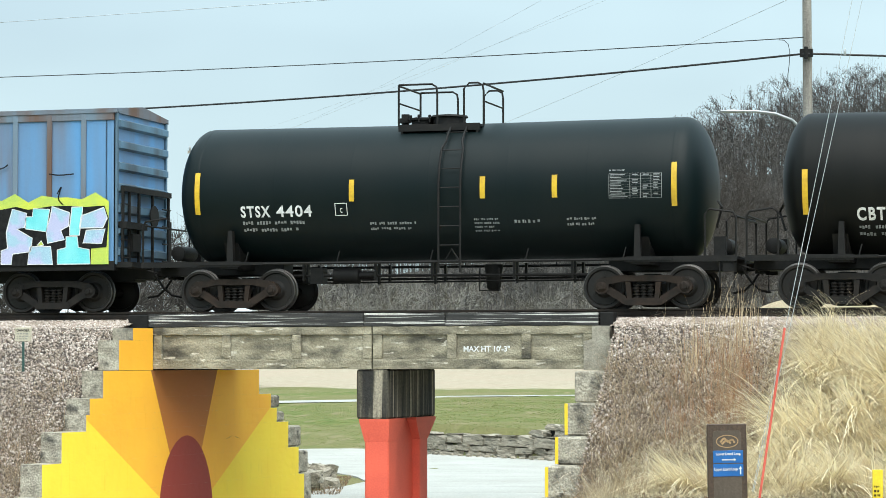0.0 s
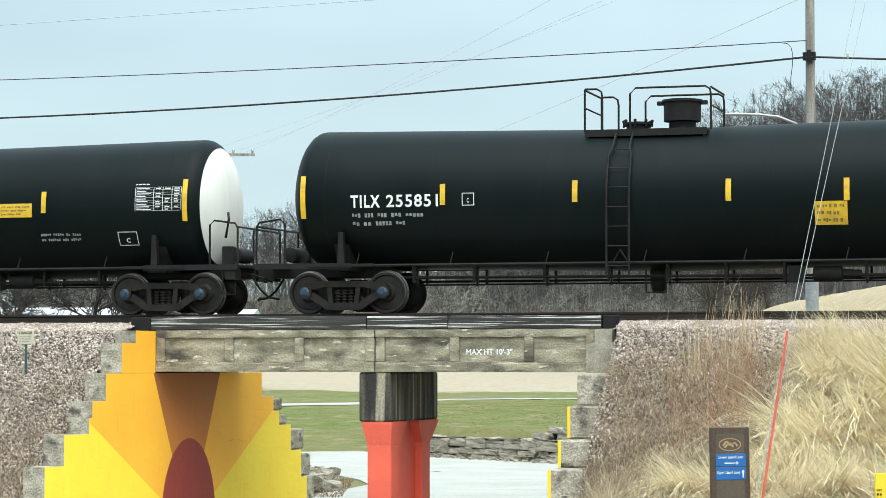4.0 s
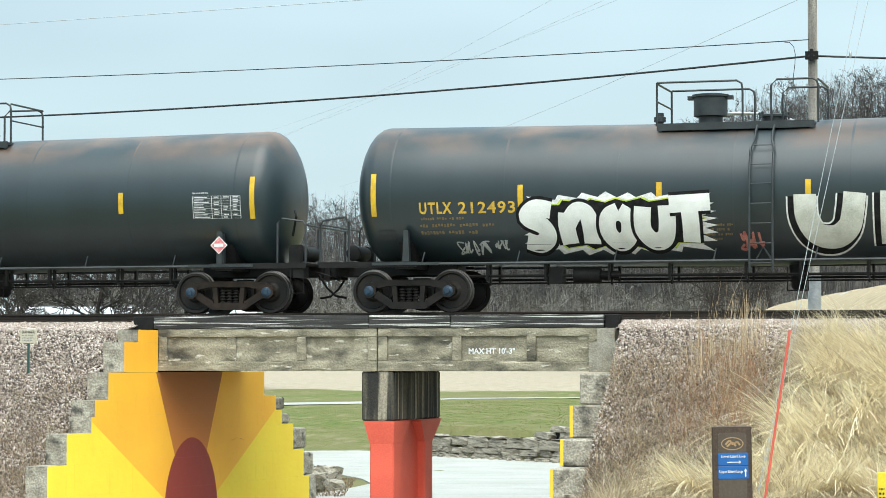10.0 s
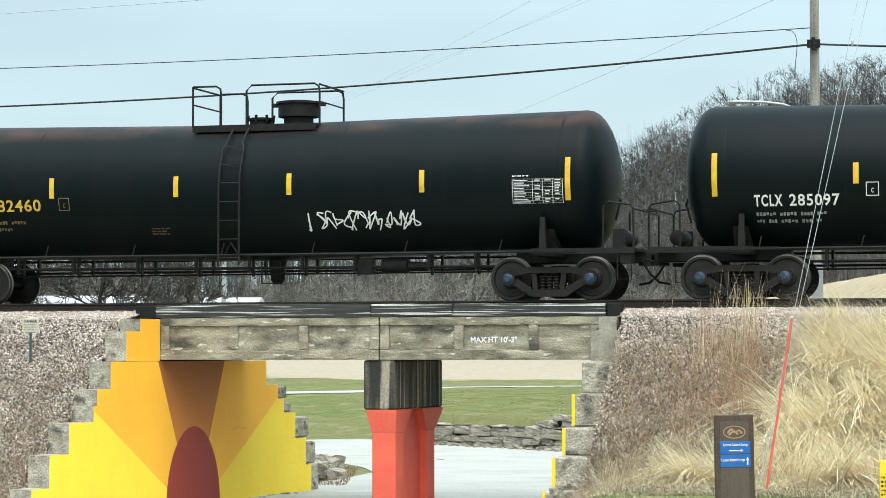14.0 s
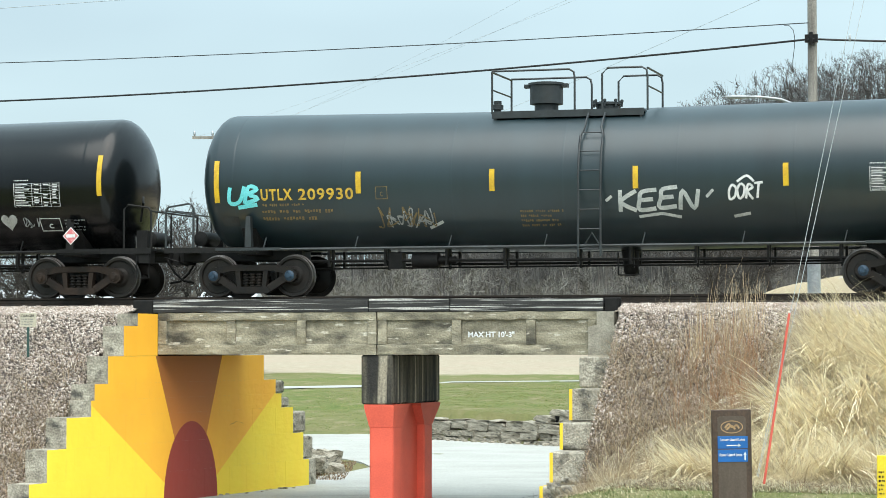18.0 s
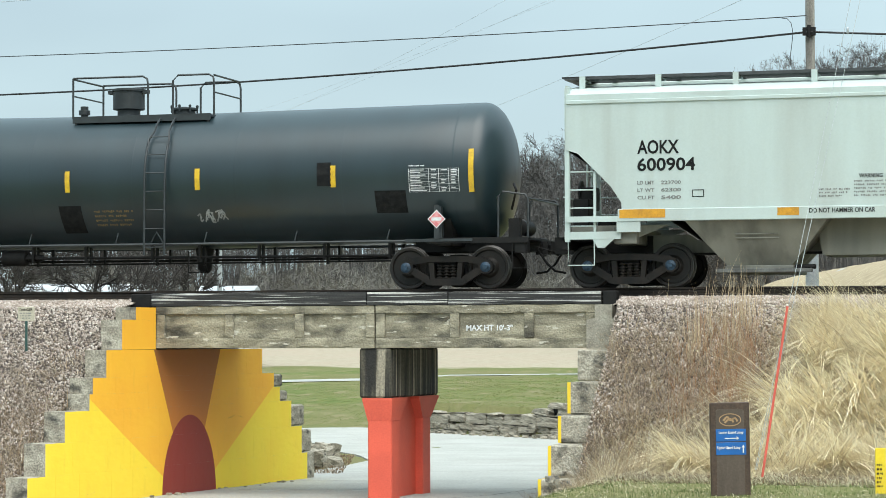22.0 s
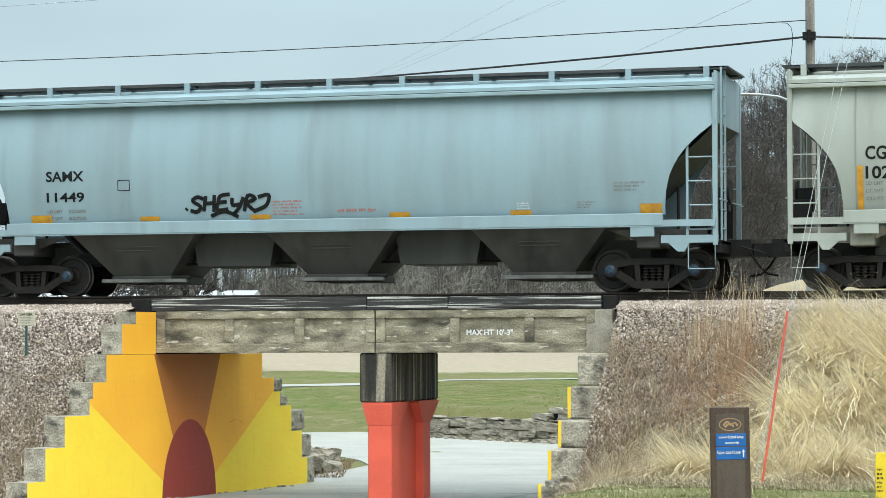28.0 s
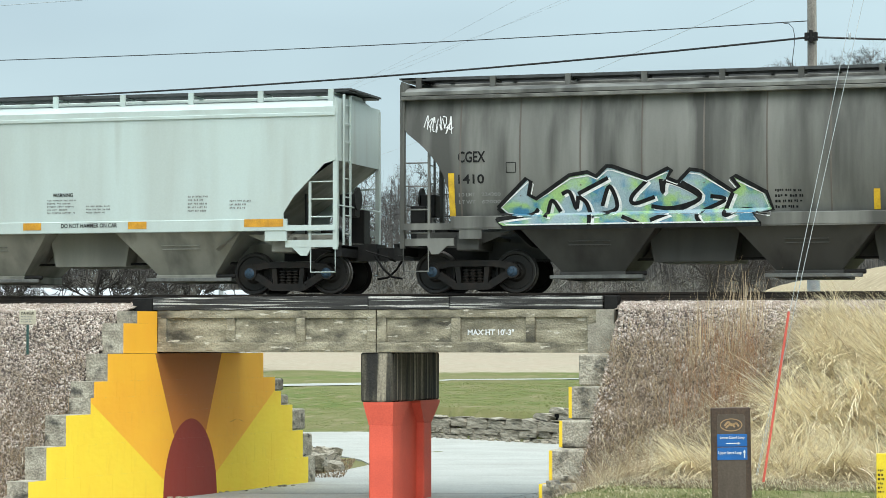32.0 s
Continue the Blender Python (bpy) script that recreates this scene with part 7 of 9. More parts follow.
    def sill_mesh():
        g = Geo()
        for y in (-ye, ye):
            s = -1 if y < 0 else 1
            g.box(-B + 1.1, B - 1.1, y - 0.05, y + 0.05, sill, sill + 0.26, c=0.012)
            g.box(-B, B, y - 0.04, y + 0.02, sill + 0.0 if not round_cut else sill - 0.02, sill + 0.12)
            for e in (-1, 1):
                xj = e * (half - 0.1)
                g.box(xj - 0.25, xj + 0.25, y - 0.03, y + 0.03, sill - 0.22, sill + 0.1)
        return g.mesh("side_sill", spec.get("sill", tone))
    part("side_sill", cached(("hsill", key, spec.get("sill")), sill_mesh), car)

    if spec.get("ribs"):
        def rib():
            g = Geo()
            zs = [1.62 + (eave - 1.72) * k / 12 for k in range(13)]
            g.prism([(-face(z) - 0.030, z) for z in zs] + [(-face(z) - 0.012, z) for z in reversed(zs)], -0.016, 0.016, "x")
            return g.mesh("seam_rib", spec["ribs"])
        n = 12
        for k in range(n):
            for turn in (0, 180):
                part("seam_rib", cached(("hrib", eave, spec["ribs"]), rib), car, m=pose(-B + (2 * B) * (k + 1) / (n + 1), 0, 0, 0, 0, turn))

    def ends():
        g = Geo()
        zc = 3.50 if round_cut else 2.88
        g.box(B - 0.02, B + 0.02, -ye, ye, zc, eave + 0.30)
        return g.mesh("end_sheet", tone)

    def slope():
        g = Geo()
        zc = 3.50 if round_cut else 2.88
        w = ye - (0.26 if round_cut else 0.03)
        pts = [(B, -w, zc), (B, w, zc), (B - 2.75, w, 0.98), (B - 2.75, -w, 0.98)]
        pts += [(x - 0.03, y, z - 0.02) for x, y, z in pts]
        g.add(pts, [(0, 1, 2, 3), (7, 6, 5, 4), (0, 4, 5, 1), (1, 5, 6, 2), (2, 6, 7, 3), (3, 7, 4, 0)])
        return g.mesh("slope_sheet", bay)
    for turn in (0, 180):
        part("end_sheet", cached(("hend", key), ends), car, m=pose(0, 0, 0, 0, 0, turn))
        part("slope_sheet", cached(("hslope", key), slope), car, m=pose(0, 0, 0, 0, 0, turn))

    for cx in (-4.45, 0.12, 4.75):
        def chute():
            g = Geo()
            top, bot, z1, z0 = 1.52, 0.66, sill + 0.05, 0.42
            a = [(-top, -ye + 0.04, z1), (top, -ye + 0.04, z1), (top, ye - 0.04, z1), (-top, ye - 0.04, z1)]
            b = [(-bot, -0.95, z0), (bot, -0.95, z0), (bot, 0.95, z0), (-bot, 0.95, z0)]
            g.add(a + b, [(0, 1, 5, 4), (1, 2, 6, 5), (2, 3, 7, 6), (3, 0, 4, 7), (4, 5, 6, 7), (3, 2, 1, 0)])
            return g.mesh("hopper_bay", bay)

        def gate():
            g = Geo()
            g.box(-0.72, 0.72, -1.0, 1.0, 0.28, 0.44, c=0.015)
            return g.mesh("gate_frame", bay)

        def gate_rail():
            g = Geo()
            g.box(-0.91, 1.11, -1.12, -1.0, 0.29, 0.37, c=0.01)
            return g.mesh("gate_rail", "gate_steel")

        def gate_shaft():
            g = Geo()
            g.lathe([(-0.22, 0.035), (-0.2, 0.05), (0.2, 0.05), (0.22, 0.035)], 10, "x", (0.96, -1.05, 0.40))
            return g.mesh("gate_shaft", "under", smooth=40)

        def stiffener():
            g = Geo()
            g.box(-0.45, 0.45, -0.02, 0.01, -0.012, 0.012)
            return g.mesh("stiffener", bay)
        hb = part("hopper_bay", cached(("chute", bay), chute), car, m=pose(cx, 0, 0))
        part("gate_frame", cached(("gate", bay), gate), hb)
        part("gate_rail", cached("gate_rail", gate_rail), hb, "galvanised gate rail")
        part("gate_shaft", cached("gate_shaft", gate_shaft), hb)
        for zz in (1.0, 1.08):
            part("stiffener", cached(("stiff", bay), stiffener), hb, m=pose(0, -ye + 0.04 + (ye - 0.99) * (sill + 0.05 - zz) / (sill + 0.05 - 0.42), zz))

    def center_sill():
        g = Geo()
        g.box(-B - 0.1, B + 0.1, -0.32, 0.32, 0.72, 1.12)
        return g.mesh("center_sill", bay)

    def body_bolster():
        g = Geo()
        g.box(-0.25, 0.25, -1.45, 1.45, 0.90, 1.25, c=0.02)
        return g.mesh("body_bolster", bay)

    def shear_plate():
        g = Geo()
        g.prism([(-0.9, 1.30), (1.2, 1.30), (1.2, 1.0), (0, 0.95)], -0.02, 0.02)
        return g.mesh("shear_plate", bay)

    def brake_pipe():
        g = Geo()
        g.tube([(-half, -0.6, 0.70), (half, -0.6, 0.70)], 0.03, 6)
        return g.mesh("brake_pipe", "under")

    def saddle():
        g = Geo()
        g.prism([(-1.0, sill + 0.1), (1.0, sill + 0.1), (0.85, 0.64), (-0.85, 0.64)], -0.9, 0.9)
        return g.mesh("saddle", bay)
    part("center_sill", cached(("csill", key), center_sill), car)
    part("brake_pipe", cached(("bpipe", half), brake_pipe), car)
    for s in (-1, 1):
        turn = pose(s * half, 0, 0, 0, 0, 0 if s > 0 else 180)
        part("body_bolster", cached(("bbol", bay), body_bolster), car, m=turn)
        for y in (-1.2, 1.2):
            part("shear_plate", cached(("shear", bay), shear_plate), car, m=turn @ pose(0, y, 0))
    for x in (-2.3, 2.4):
        part("saddle", cached(("saddle", bay), saddle), car, m=pose(x, 0, 0))

    def walk_board():
        g = Geo()
        zt = eave + 0.50 - flat_by
        for y in (-0.82, 0.82):
            g.box(-B - 0.15, B + 0.15, y - 0.28, y + 0.28, zt - 0.03, zt + 0.035)
        for x in (-B + 0.1, B - 0.1):
            g.box(x - 0.3, x + 0.3, -1.1, 1.1, zt, zt + 0.035)
        g.box(-B + 0.3, B - 0.3, -0.34, 0.34, zt - 0.06, zt)
        for k in range(12):
            x = -B + 0.8 + k * (2 * B - 1.6) / 11
            g.box(x - 0.05, x + 0.05, -0.4, 0.4, zt - 0.02, zt + 0.04)
        return g.mesh("running_board", "board_steel")
    part("running_board", cached(("board", B, eave), walk_board), car)

    def bracket():
        g = Geo()
        g.box(-0.06, 0.06, -1.16, -1.10, eave + 0.24 - flat_by, eave + 0.53 - flat_by)
        g.box(-0.05, 0.05, -1.12, -0.5, eave + 0.44 - flat_by, eave + 0.47 - flat_by)
        return g.mesh("bracket", tone)
    n = 11
    for k in range(n):
        x = -B + 0.25 + k * (2 * B - 0.5) / (n - 1)
        part("bracket", cached(("brk", tone, eave), bracket), car, m=pose(x, 0, 0))
        part("bracket", cached(("brk", tone, eave), bracket), car, m=pose(x, 0, 0, 0, 0, 180))

    trim = spec.get("trim", tone)
    for s in (-1, 1):
        turn = pose(s * B, 0, 0, 0, 0, 0 if s > 0 else 180)

        def end_gear():
            g = Geo()
            for y in (-1.52, 1.52):
                g.box(-0.06, 0.04, y - 0.05, y + 0.05, 0.95, eave + 0.25)
                top, gap = (3.10, 0.50) if round_cut else (2.42, 0.38)
                g.box(-0.62, -0.57, y - 0.03, y + 0.03, 1.0, top)
                for k in range(4):
                    g.tube([(-0.60, y, 1.28 + gap * k), (0, y, 1.28 + gap * k)], 0.016, 5)
                g.tube([(-0.58, y, 1.0), (-0.58, y, 0.46), (-0.02, y, 0.46), (-0.02, y, 1.0)], 0.017, 5)
                g.box(-1.15, 0.05, y - 0.035, y + 0.035, 1.0, 1.16)
                g.prism([(-1.0, 1.0), (-0.8, 0.82), (-0.66, 0.82), (-0.55, 1.0)], y - 0.03, y + 0.03)
            for y in (-1.2, -0.75):
                g.box(0.05, 0.09, y - 0.03, y + 0.03, 1.0, eave + 0.4)
            z = 1.3
            while z < eave + 0.3:
                g.tube([(0.07, -1.2, z), (0.07, -0.75, z)], 0.015, 5)
                z += 0.40
            g.tube([(0.08, -1.5, 1.9), (0.08, 1.5, 1.9)], 0.016, 5)
            return g.mesh("end_ladder", trim, smooth=50)
        part("end_ladder", cached(("hlad", trim, eave, round_cut), end_gear), car, m=turn)

        def end_plat():
            g = Geo()
            g.box(-1.6, 0.55, -0.34, 0.34, 0.74, 1.1)
            g.box(-0.5, 0.12, -1.5, 1.5, 0.98, 1.03)
            g.box(0.0, 0.12, -1.5, 1.5, 0.80, 1.05)
            return g.mesh("end_platform", "under")

        def reservoir():
            g = Geo()
            g.lathe([(-0.37, 0.1), (-0.33, 0.16), (0.53, 0.16), (0.57, 0.1)], 14, "y", (-0.6, 0, 1.35))
            return g.mesh("air_reservoir", "under", smooth=40)

        def brake_box():
            g = Geo()
            g.box(-0.25, 0.10, -0.55, -0.15, 1.7, 2.2, c=0.02)
            g.lathe([(0.09, 0.26), (0.13, 0.26)], 18, "x", (0, -0.35, 2.1))
            return g.mesh("brake_wheel", "under", smooth=40)

        def valve_box():
            g = Geo()
            g.box(-0.3, 0.05, 0.3, 0.75, 1.03, 1.9, c=0.02)
            return g.mesh("control_valve", "under")

        def riser():
            g = Geo()
            g.tube([(-0.9, -0.9, 1.02), (-0.9, -0.9, 2.2)], 0.03, 6)
            return g.mesh("riser_pipe", "under")
        part("air_reservoir", cached("hres", reservoir), car, m=turn)
        part("brake_wheel", cached("hbrk", brake_box), car, m=turn)
        part("control_valve", cached("hvalve", valve_box), car, m=turn)
        part("riser_pipe", cached("hriser", riser), car, m=turn)
        part("end_platform", cached("hplat", end_plat), car, m=turn)
        part("coupler", cached("coupler", coupler_mesh), car, m=pose(s * (B + 0.25), 0, 0, 0, 0, 0 if s > 0 else 180))
        add_truck(car, s * half, "frame", "cap_blue", number)

    flat = lambda z, x=0: -face(z) - 0.024
    lip = lambda z, x=0: -ye - 0.052
    for words, a, b, c0, c1, mat in spec["words"]:
        decal("lettering", text_geo(words, a, b, c0, c1), lip if c1 < 1.62 else flat, mat, car, cut=round_cut)
    for i, (a, b, c0, c1, rows, mat) in enumerate(spec.get("bars", ())):
        decal("stencil_block", bars_geo(a, b, c0, c1, rows, number * 5 + i), flat, mat, car, cut=round_cut)
    for a, b, c0, c1, mat in spec.get("marks", ()):
        decal("reflector", rect_geo(a, b, c0, c1), lip if c1 < 1.64 else flat, mat, car, "amber reflective strip", cut=round_cut)
    for a, b, c0, c1 in spec.get("plates", ()):
        decal("stencil_square", ring_geo(a, b, c0, c1), flat, "ink_black", car, cut=round_cut)
    skin = lambda z, x=0: lip(z) if z < 1.63 else flat(z)
    for i, (lines, w, mat, label) in enumerate(spec.get("strokes", ())):
        decal("graffiti", stroke_geo(lines, w), skin, mat, car, label, depth=0.010 + 0.003 * i, cut=round_cut)
    for outline, mat, label, d in spec.get("fills", ()):
        decal("graffiti", (outline, [tuple(range(len(outline)))]), skin, mat, car, label, depth=d, cut=round_cut)
    return car


def letters_block(x, a, b, sizes, small):
    """Reporting mark, number and the three lines of weights below."""
    out = []
    for words, w, z0, z1 in sizes:
        out.append((words, x, x + w, z0, z1, "ink_black"))
    for i, (l, r) in enumerate(small):
        z = b - i * 0.155
        out.append((l, x, x + 0.36, z - 0.075, z, "ink_soot"))
        out.append((r, x + 0.5, x + 0.92, z - 0.075, z, "ink_soot"))
    return out


def aokx(num, weights):
    marks = [(-7.28, -6.31, 1.43, 1.61, "amber_mark"), (6.35, 7.25, 1.45, 1.62, "amber_mark")]
    marks += [(x, x + 0.44, 1.44, 1.60, "amber_mark") for x in (-3.98, -1.47, 1.09, 3.62)]
    words = letters_block(-6.9, 0, 2.2, [("AOKX", 0.88, 2.76, 3.05), (num, 1.22, 2.40, 2.68)], weights)
    words += [("WARNING", -2.32, -1.84, 2.18, 2.27, "ink_black"), ("WARNING", 1.79, 2.28, 2.17, 2.26, "ink_black"),
              ("DO NOT HAMMER ON CAR", -3.33, -1.99, 1.48, 1.58, "ink_black"), ("DO NOT HAMMER ON CAR", 2.01, 3.36, 1.48, 1.58, "ink_black")]
    bars = [(-3.13, -2.5, 1.80, 1.98, 3, "ink_soot"), (-2.42, -1.6, 1.80, 2.14, 5, "ink_soot"), (1.66, 2.36, 1.80, 2.12, 5, "ink_soot"),
            (2.6, 3.22, 1.80, 1.98, 3, "ink_soot"), (5.02, 5.5, 1.80, 2.16, 5, "ink_soot"), (6.0, 6.5, 1.85, 2.05, 3, "ink_soot"), (-0.4, 0.6, 1.5, 1.56, 1, "ink_soot")]
    return dict(paint="hop_white", trim="hop_white", words=words, marks=marks, bars=bars, plates=[(-5.75, -5.5, 1.85, 2.0)],
                label="off-white steel covered hopper car with black lettering and amber strips")


def cgax(num, weights, tone, extra=()):
    marks = [(-7.40, -7.28, 1.62, 2.52, "amber_mark"), (7.57, 7.69, 1.62, 2.53, "amber_mark")]
    marks += [(x, x + 0.11, 1.65, 2.06, "amber_mark") for x in (-4.5, -1.53, 1.48, 4.55)]
    words = letters_block(-7.23, 0, 2.2, [("CGAX", 0.88, 2.64, 2.92), (num, 0.9, 2.25, 2.51)], weights)
    bars = [(-5.6, -5.3, 1.68, 1.80, 2, "ink_soot"), (-3.8, -3.3, 1.70, 1.80, 2, "ink_soot"), (-2.9, -2.4, 1.66, 1.88, 4, "ink_red"),
            (2.6, 3.1, 1.66, 1.88, 4, "ink_red"), (5.0, 5.4, 1.68, 1.80, 2, "ink_soot"), (6.6, 7.2, 1.70, 1.92, 3, "ink_soot")]
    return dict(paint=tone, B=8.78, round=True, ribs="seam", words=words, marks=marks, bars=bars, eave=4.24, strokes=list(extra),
                label="pale grey ribbed covered hopper car with black lettering" if tone == "hop_grey" else "pale beige ribbed covered hopper car with black lettering")


def burst(x0, x1, z0, z1, n, seed):
    """A jagged cloud outline."""
    rnd = random.Random(seed)
    cx, cz, w, h = (x0 + x1) / 2, (z0 + z1) / 2, (x1 - x0) / 2, (z1 - z0) / 2
    pts = []
    for k in range(n * 2):
        a = math.tau * k / (n * 2)
        r = (1.0 if k % 2 else 0.84) * rnd.uniform(0.95, 1.0)
        ca, sa = math.cos(a), math.sin(a)
        q = max(abs(ca), abs(sa)) ** -0.72
        pts.append((cx + w * r * ca * q * 0.84, cz + h * r * sa * q * 0.84))
    return pts


def box_car(number, left, right):
    c, half = (left + right) / 2, (right - left) / 2
    B = half + 1.68
    car = thing("box_car", "blue steel boxcar with colourful graffiti along its lower side", "boxcar", pose(c, 0, RAIL), "cars of the freight train")
    g = Geo()
    g.box(-B, B, -1.46, 1.46, 1.05, 4.45)
    part("body", g.mesh("body", "box_blue"), car)
    g = Geo()
    for k in range(13):
        x = -B + 0.35 + k * (2 * B - 0.7) / 12
        if 1.6 < abs(x) and x < B - 4.3:
            g.box(x - 0.04, x + 0.04, -1.52, -1.46, 1.1, 4.40)
            g.box(x - 0.04, x + 0.04, 1.46, 1.52, 1.1, 4.40)
    part("side_post", g.mesh("side_post", "box_blue"), car)
    for s in (-1, 1):
        g = Geo()
        for k in range(7):
            z = 1.22 + k * 0.475
            g.prism([(s * (B - 0.02), z), (s * (B + 0.10), z + 0.05), (s * (B + 0.10), z + 0.19), (s * (B - 0.02), z + 0.24)], -1.40, 1.40)
        g.box(s * B - 0.03, s * B + 0.05, -1.46, -1.38, 1.05, 4.45)
        g.box(s * B - 0.03, s * B + 0.05, 1.38, 1.46, 1.05, 4.45)
        part("corrugated_end", g.mesh("corrugated_end", "box_end"), car)
        g = Geo()
        for y in (-1.2, 1.2):
            for z in (1.2, 1.6, 2.0, 2.4):
                g.tube([(s * (B + 0.14), y - 0.25, z), (s * (B + 0.14), y + 0.25, z)], 0.016, 5)
        g.box(s * B, s * (B + 0.45), -0.3, 0.3, 0.75, 1.1)
        g.box(s * B, s * (B + 0.25), -1.4, -0.2, 1.85, 2.0)
        g.lathe([(s * (B + 0.15), 0.25), (s * (B + 0.18), 0.25)], 16, "x", (0, 0.4, 2.2))
        for y in (-1.36, -1.0, -0.45, 0.35, 1.3):
            g.box(s * (B + 0.12), s * (B + 0.17), y - 0.035, y + 0.035, 1.0, 2.72)
        g.box(s * (B + 0.11), s * (B + 0.20), -1.40, 1.36, 2.68, 2.80)
        g.box(s * (B + 0.10), s * (B + 0.22), -0.95, -0.5, 1.35, 1.75)
        g.box(s * B, s * (B + 0.40), -1.42, 1.42, 0.98, 1.10)
        part("end_fitting", g.mesh("end_fitting", "under", smooth=40), car)
        part("coupler", cached("coupler", coupler_mesh), car, m=pose(s * (B + 0.25), 0, 0, 0, 0, 0 if s > 0 else 180))
        add_truck(car, s * half, "frame", "frame", number)
    g = Geo()
    g.prism([(-1.52, 4.42), (1.52, 4.42), (1.52, 4.52), (0, 4.68), (-1.52, 4.52)], -B - 0.05, B + 0.05, "x")
    part("roof", g.mesh("roof", "box_post"), car)
    g = Geo()
    g.box(-B, B, -1.50, -1.30, 0.92, 1.12)
    g.box(-B, B, 1.30, 1.50, 0.92, 1.12)
    g.box(-B, B, -0.3, 0.3, 0.7, 1.05)
    part("side_sill", g.mesh("side_sill", "under"), car)
    g = Geo()
    g.box(-1.5, 1.5, -1.53, -1.47, 1.15, 4.0)
    for x in (-0.5, 0.5):
        g.tube([(x, -1.56, 1.2), (x, -1.56, 4.0)], 0.03, 6)
    part("sliding_door", g.mesh("sliding_door", "box_blue"), car)
    flat = lambda z, x=0: -1.525
    def spot(px, pz):
        """Place on the side, from the corner post inwards and the sill upwards."""
        return B - 0.12 - px, 1.03 + pz
    haze = [spot(3.9 - 0.325 * k, 1.42 + 0.10 * (k % 2) + 0.05 * (k % 3)) for k in range(13)] + [spot(0.0, 0.02), spot(3.9, 0.02)]
    decal("graffiti", (haze, [tuple(range(len(haze)))]), flat, "graf_lime", car, "lime sprayed haze", cut=False)
    piece = (
        ("ink_black", [(3.9, 0), (3.9, 1.3), (3.1, 1.2), (2.55, 1.28), (2.25, 1.33), (1.95, 1.26), (1.4, 1.33), (0.93, 1.33), (0.58, 1.30), (0.1, 1.32), (0.0, 1.04), (0.05, 0.40), (0.42, 0.37), (0.42, 0.0)]),
        ("graf_violet", [(3.85, 0.04), (3.8, 1.2), (3.3, 1.1), (3.3, 0.7), (3.0, 0.5), (3.0, 0.04)]), ("cyan", [(3.25, 1.1), (2.75, 1.16), (2.72, 0.8), (3.2, 0.72)]),
        ("graf_violet", [(2.48, 0.75), (2.33, 1.28), (1.98, 1.18), (2.03, 0.86), (2.22, 0.83), (1.84, 0.62), (1.87, 0.32), (2.32, 0.27), (2.35, 0.04), (2.6, 0.04), (2.6, 0.35), (2.44, 0.40)]),
        ("cyan", [(2.0, 1.10), (1.84, 1.10), (1.82, 1.28), (1.42, 1.26), (1.50, 0.76), (2.0, 0.83)]), ("graf_violet", [(1.36, 1.32), (0.94, 1.18), (0.96, 0.88), (1.15, 0.78), (1.05, 0.58), (1.47, 0.50), (1.50, 0.78), (1.40, 1.10)]),
        ("cyan", [(0.88, 1.30), (0.62, 1.30), (0.64, 1.10), (0.70, 0.67), (0.93, 0.67), (0.93, 0.88)]), ("graf_violet", [(0.70, 0.83), (0.66, 1.10), (0.11, 1.28), (0.03, 1.04), (0.13, 0.83)]),
        ("graf_violet", [(0.53, 0.78), (0.08, 0.80), (0.16, 0.48), (0.61, 0.50)]), ("cyan", [(1.23, 0.35), (1.02, 0.40), (1.02, 0.64), (0.75, 0.64), (0.72, 0.40), (0.46, 0.35), (0.43, 0.03), (1.23, 0.03)]),
        ("graf_violet", [(1.90, 0.43), (1.39, 0.43), (1.34, 0.03), (1.95, 0.03)]), ("graf_lime", [(1.72, 0.46), (1.62, 0.56), (1.56, 0.46), (1.68, 0.44)]))
    for i, (mat, pts) in enumerate(piece):
        out = [spot(*p) for p in pts]
        decal("graffiti", (out, [tuple(range(len(out)))]), flat, mat, car, "block graffiti letter" if i else "black graffiti ground", depth=0.010 + 0.006 * (i > 0), cut=False)
        if i:
            decal("graffiti", stroke_geo([out + out[:1]], 0.022), flat, "ink_white", car, "thin white outline", depth=0.020, cut=False)
    for k in range(5):
        x = B - 0.75 - 0.83 * k
        g = Geo()
        g.box(x - 0.06, x + 0.06, -1.515, -1.46, 2.35, 4.40, c=0.01)
        part("rust_post", g.mesh("rust_post", "box_post"), car, "rusty blue side post")
    g = Geo()
    g.box(-B + 0.02, B - 0.02, -1.50, -1.45, 4.26, 4.43, c=0.01)
    part("top_chord", g.mesh("top_chord", "box_post"), car, "rust-streaked top chord")
    rivets = Geo()
    for k in range(38):
        z = 2.5 + 0.048 * k
        rivets.box(B - 0.22, B - 0.195, -1.478, -1.46, z, z + 0.022)
    part("rivet_row", rivets.mesh("rivet_row", "under"), car, "row of dark rivets")["kind"] = "stuff"
    tag = [[spot(2.9, 2.15), spot(2.6, 2.2), spot(2.45, 2.28)], [spot(1.45, 2.05), spot(1.2, 2.02), spot(0.85, 2.04)], [spot(1.25, 1.6), spot(1.15, 1.75), spot(1.22, 1.5), spot(1.1, 1.35)]]
    decal("graffiti", stroke_geo([curl(line) for line in tag], 0.03), flat, "ink_black", car, "thin dark scrawl", depth=0.004, cut=False)
    return car


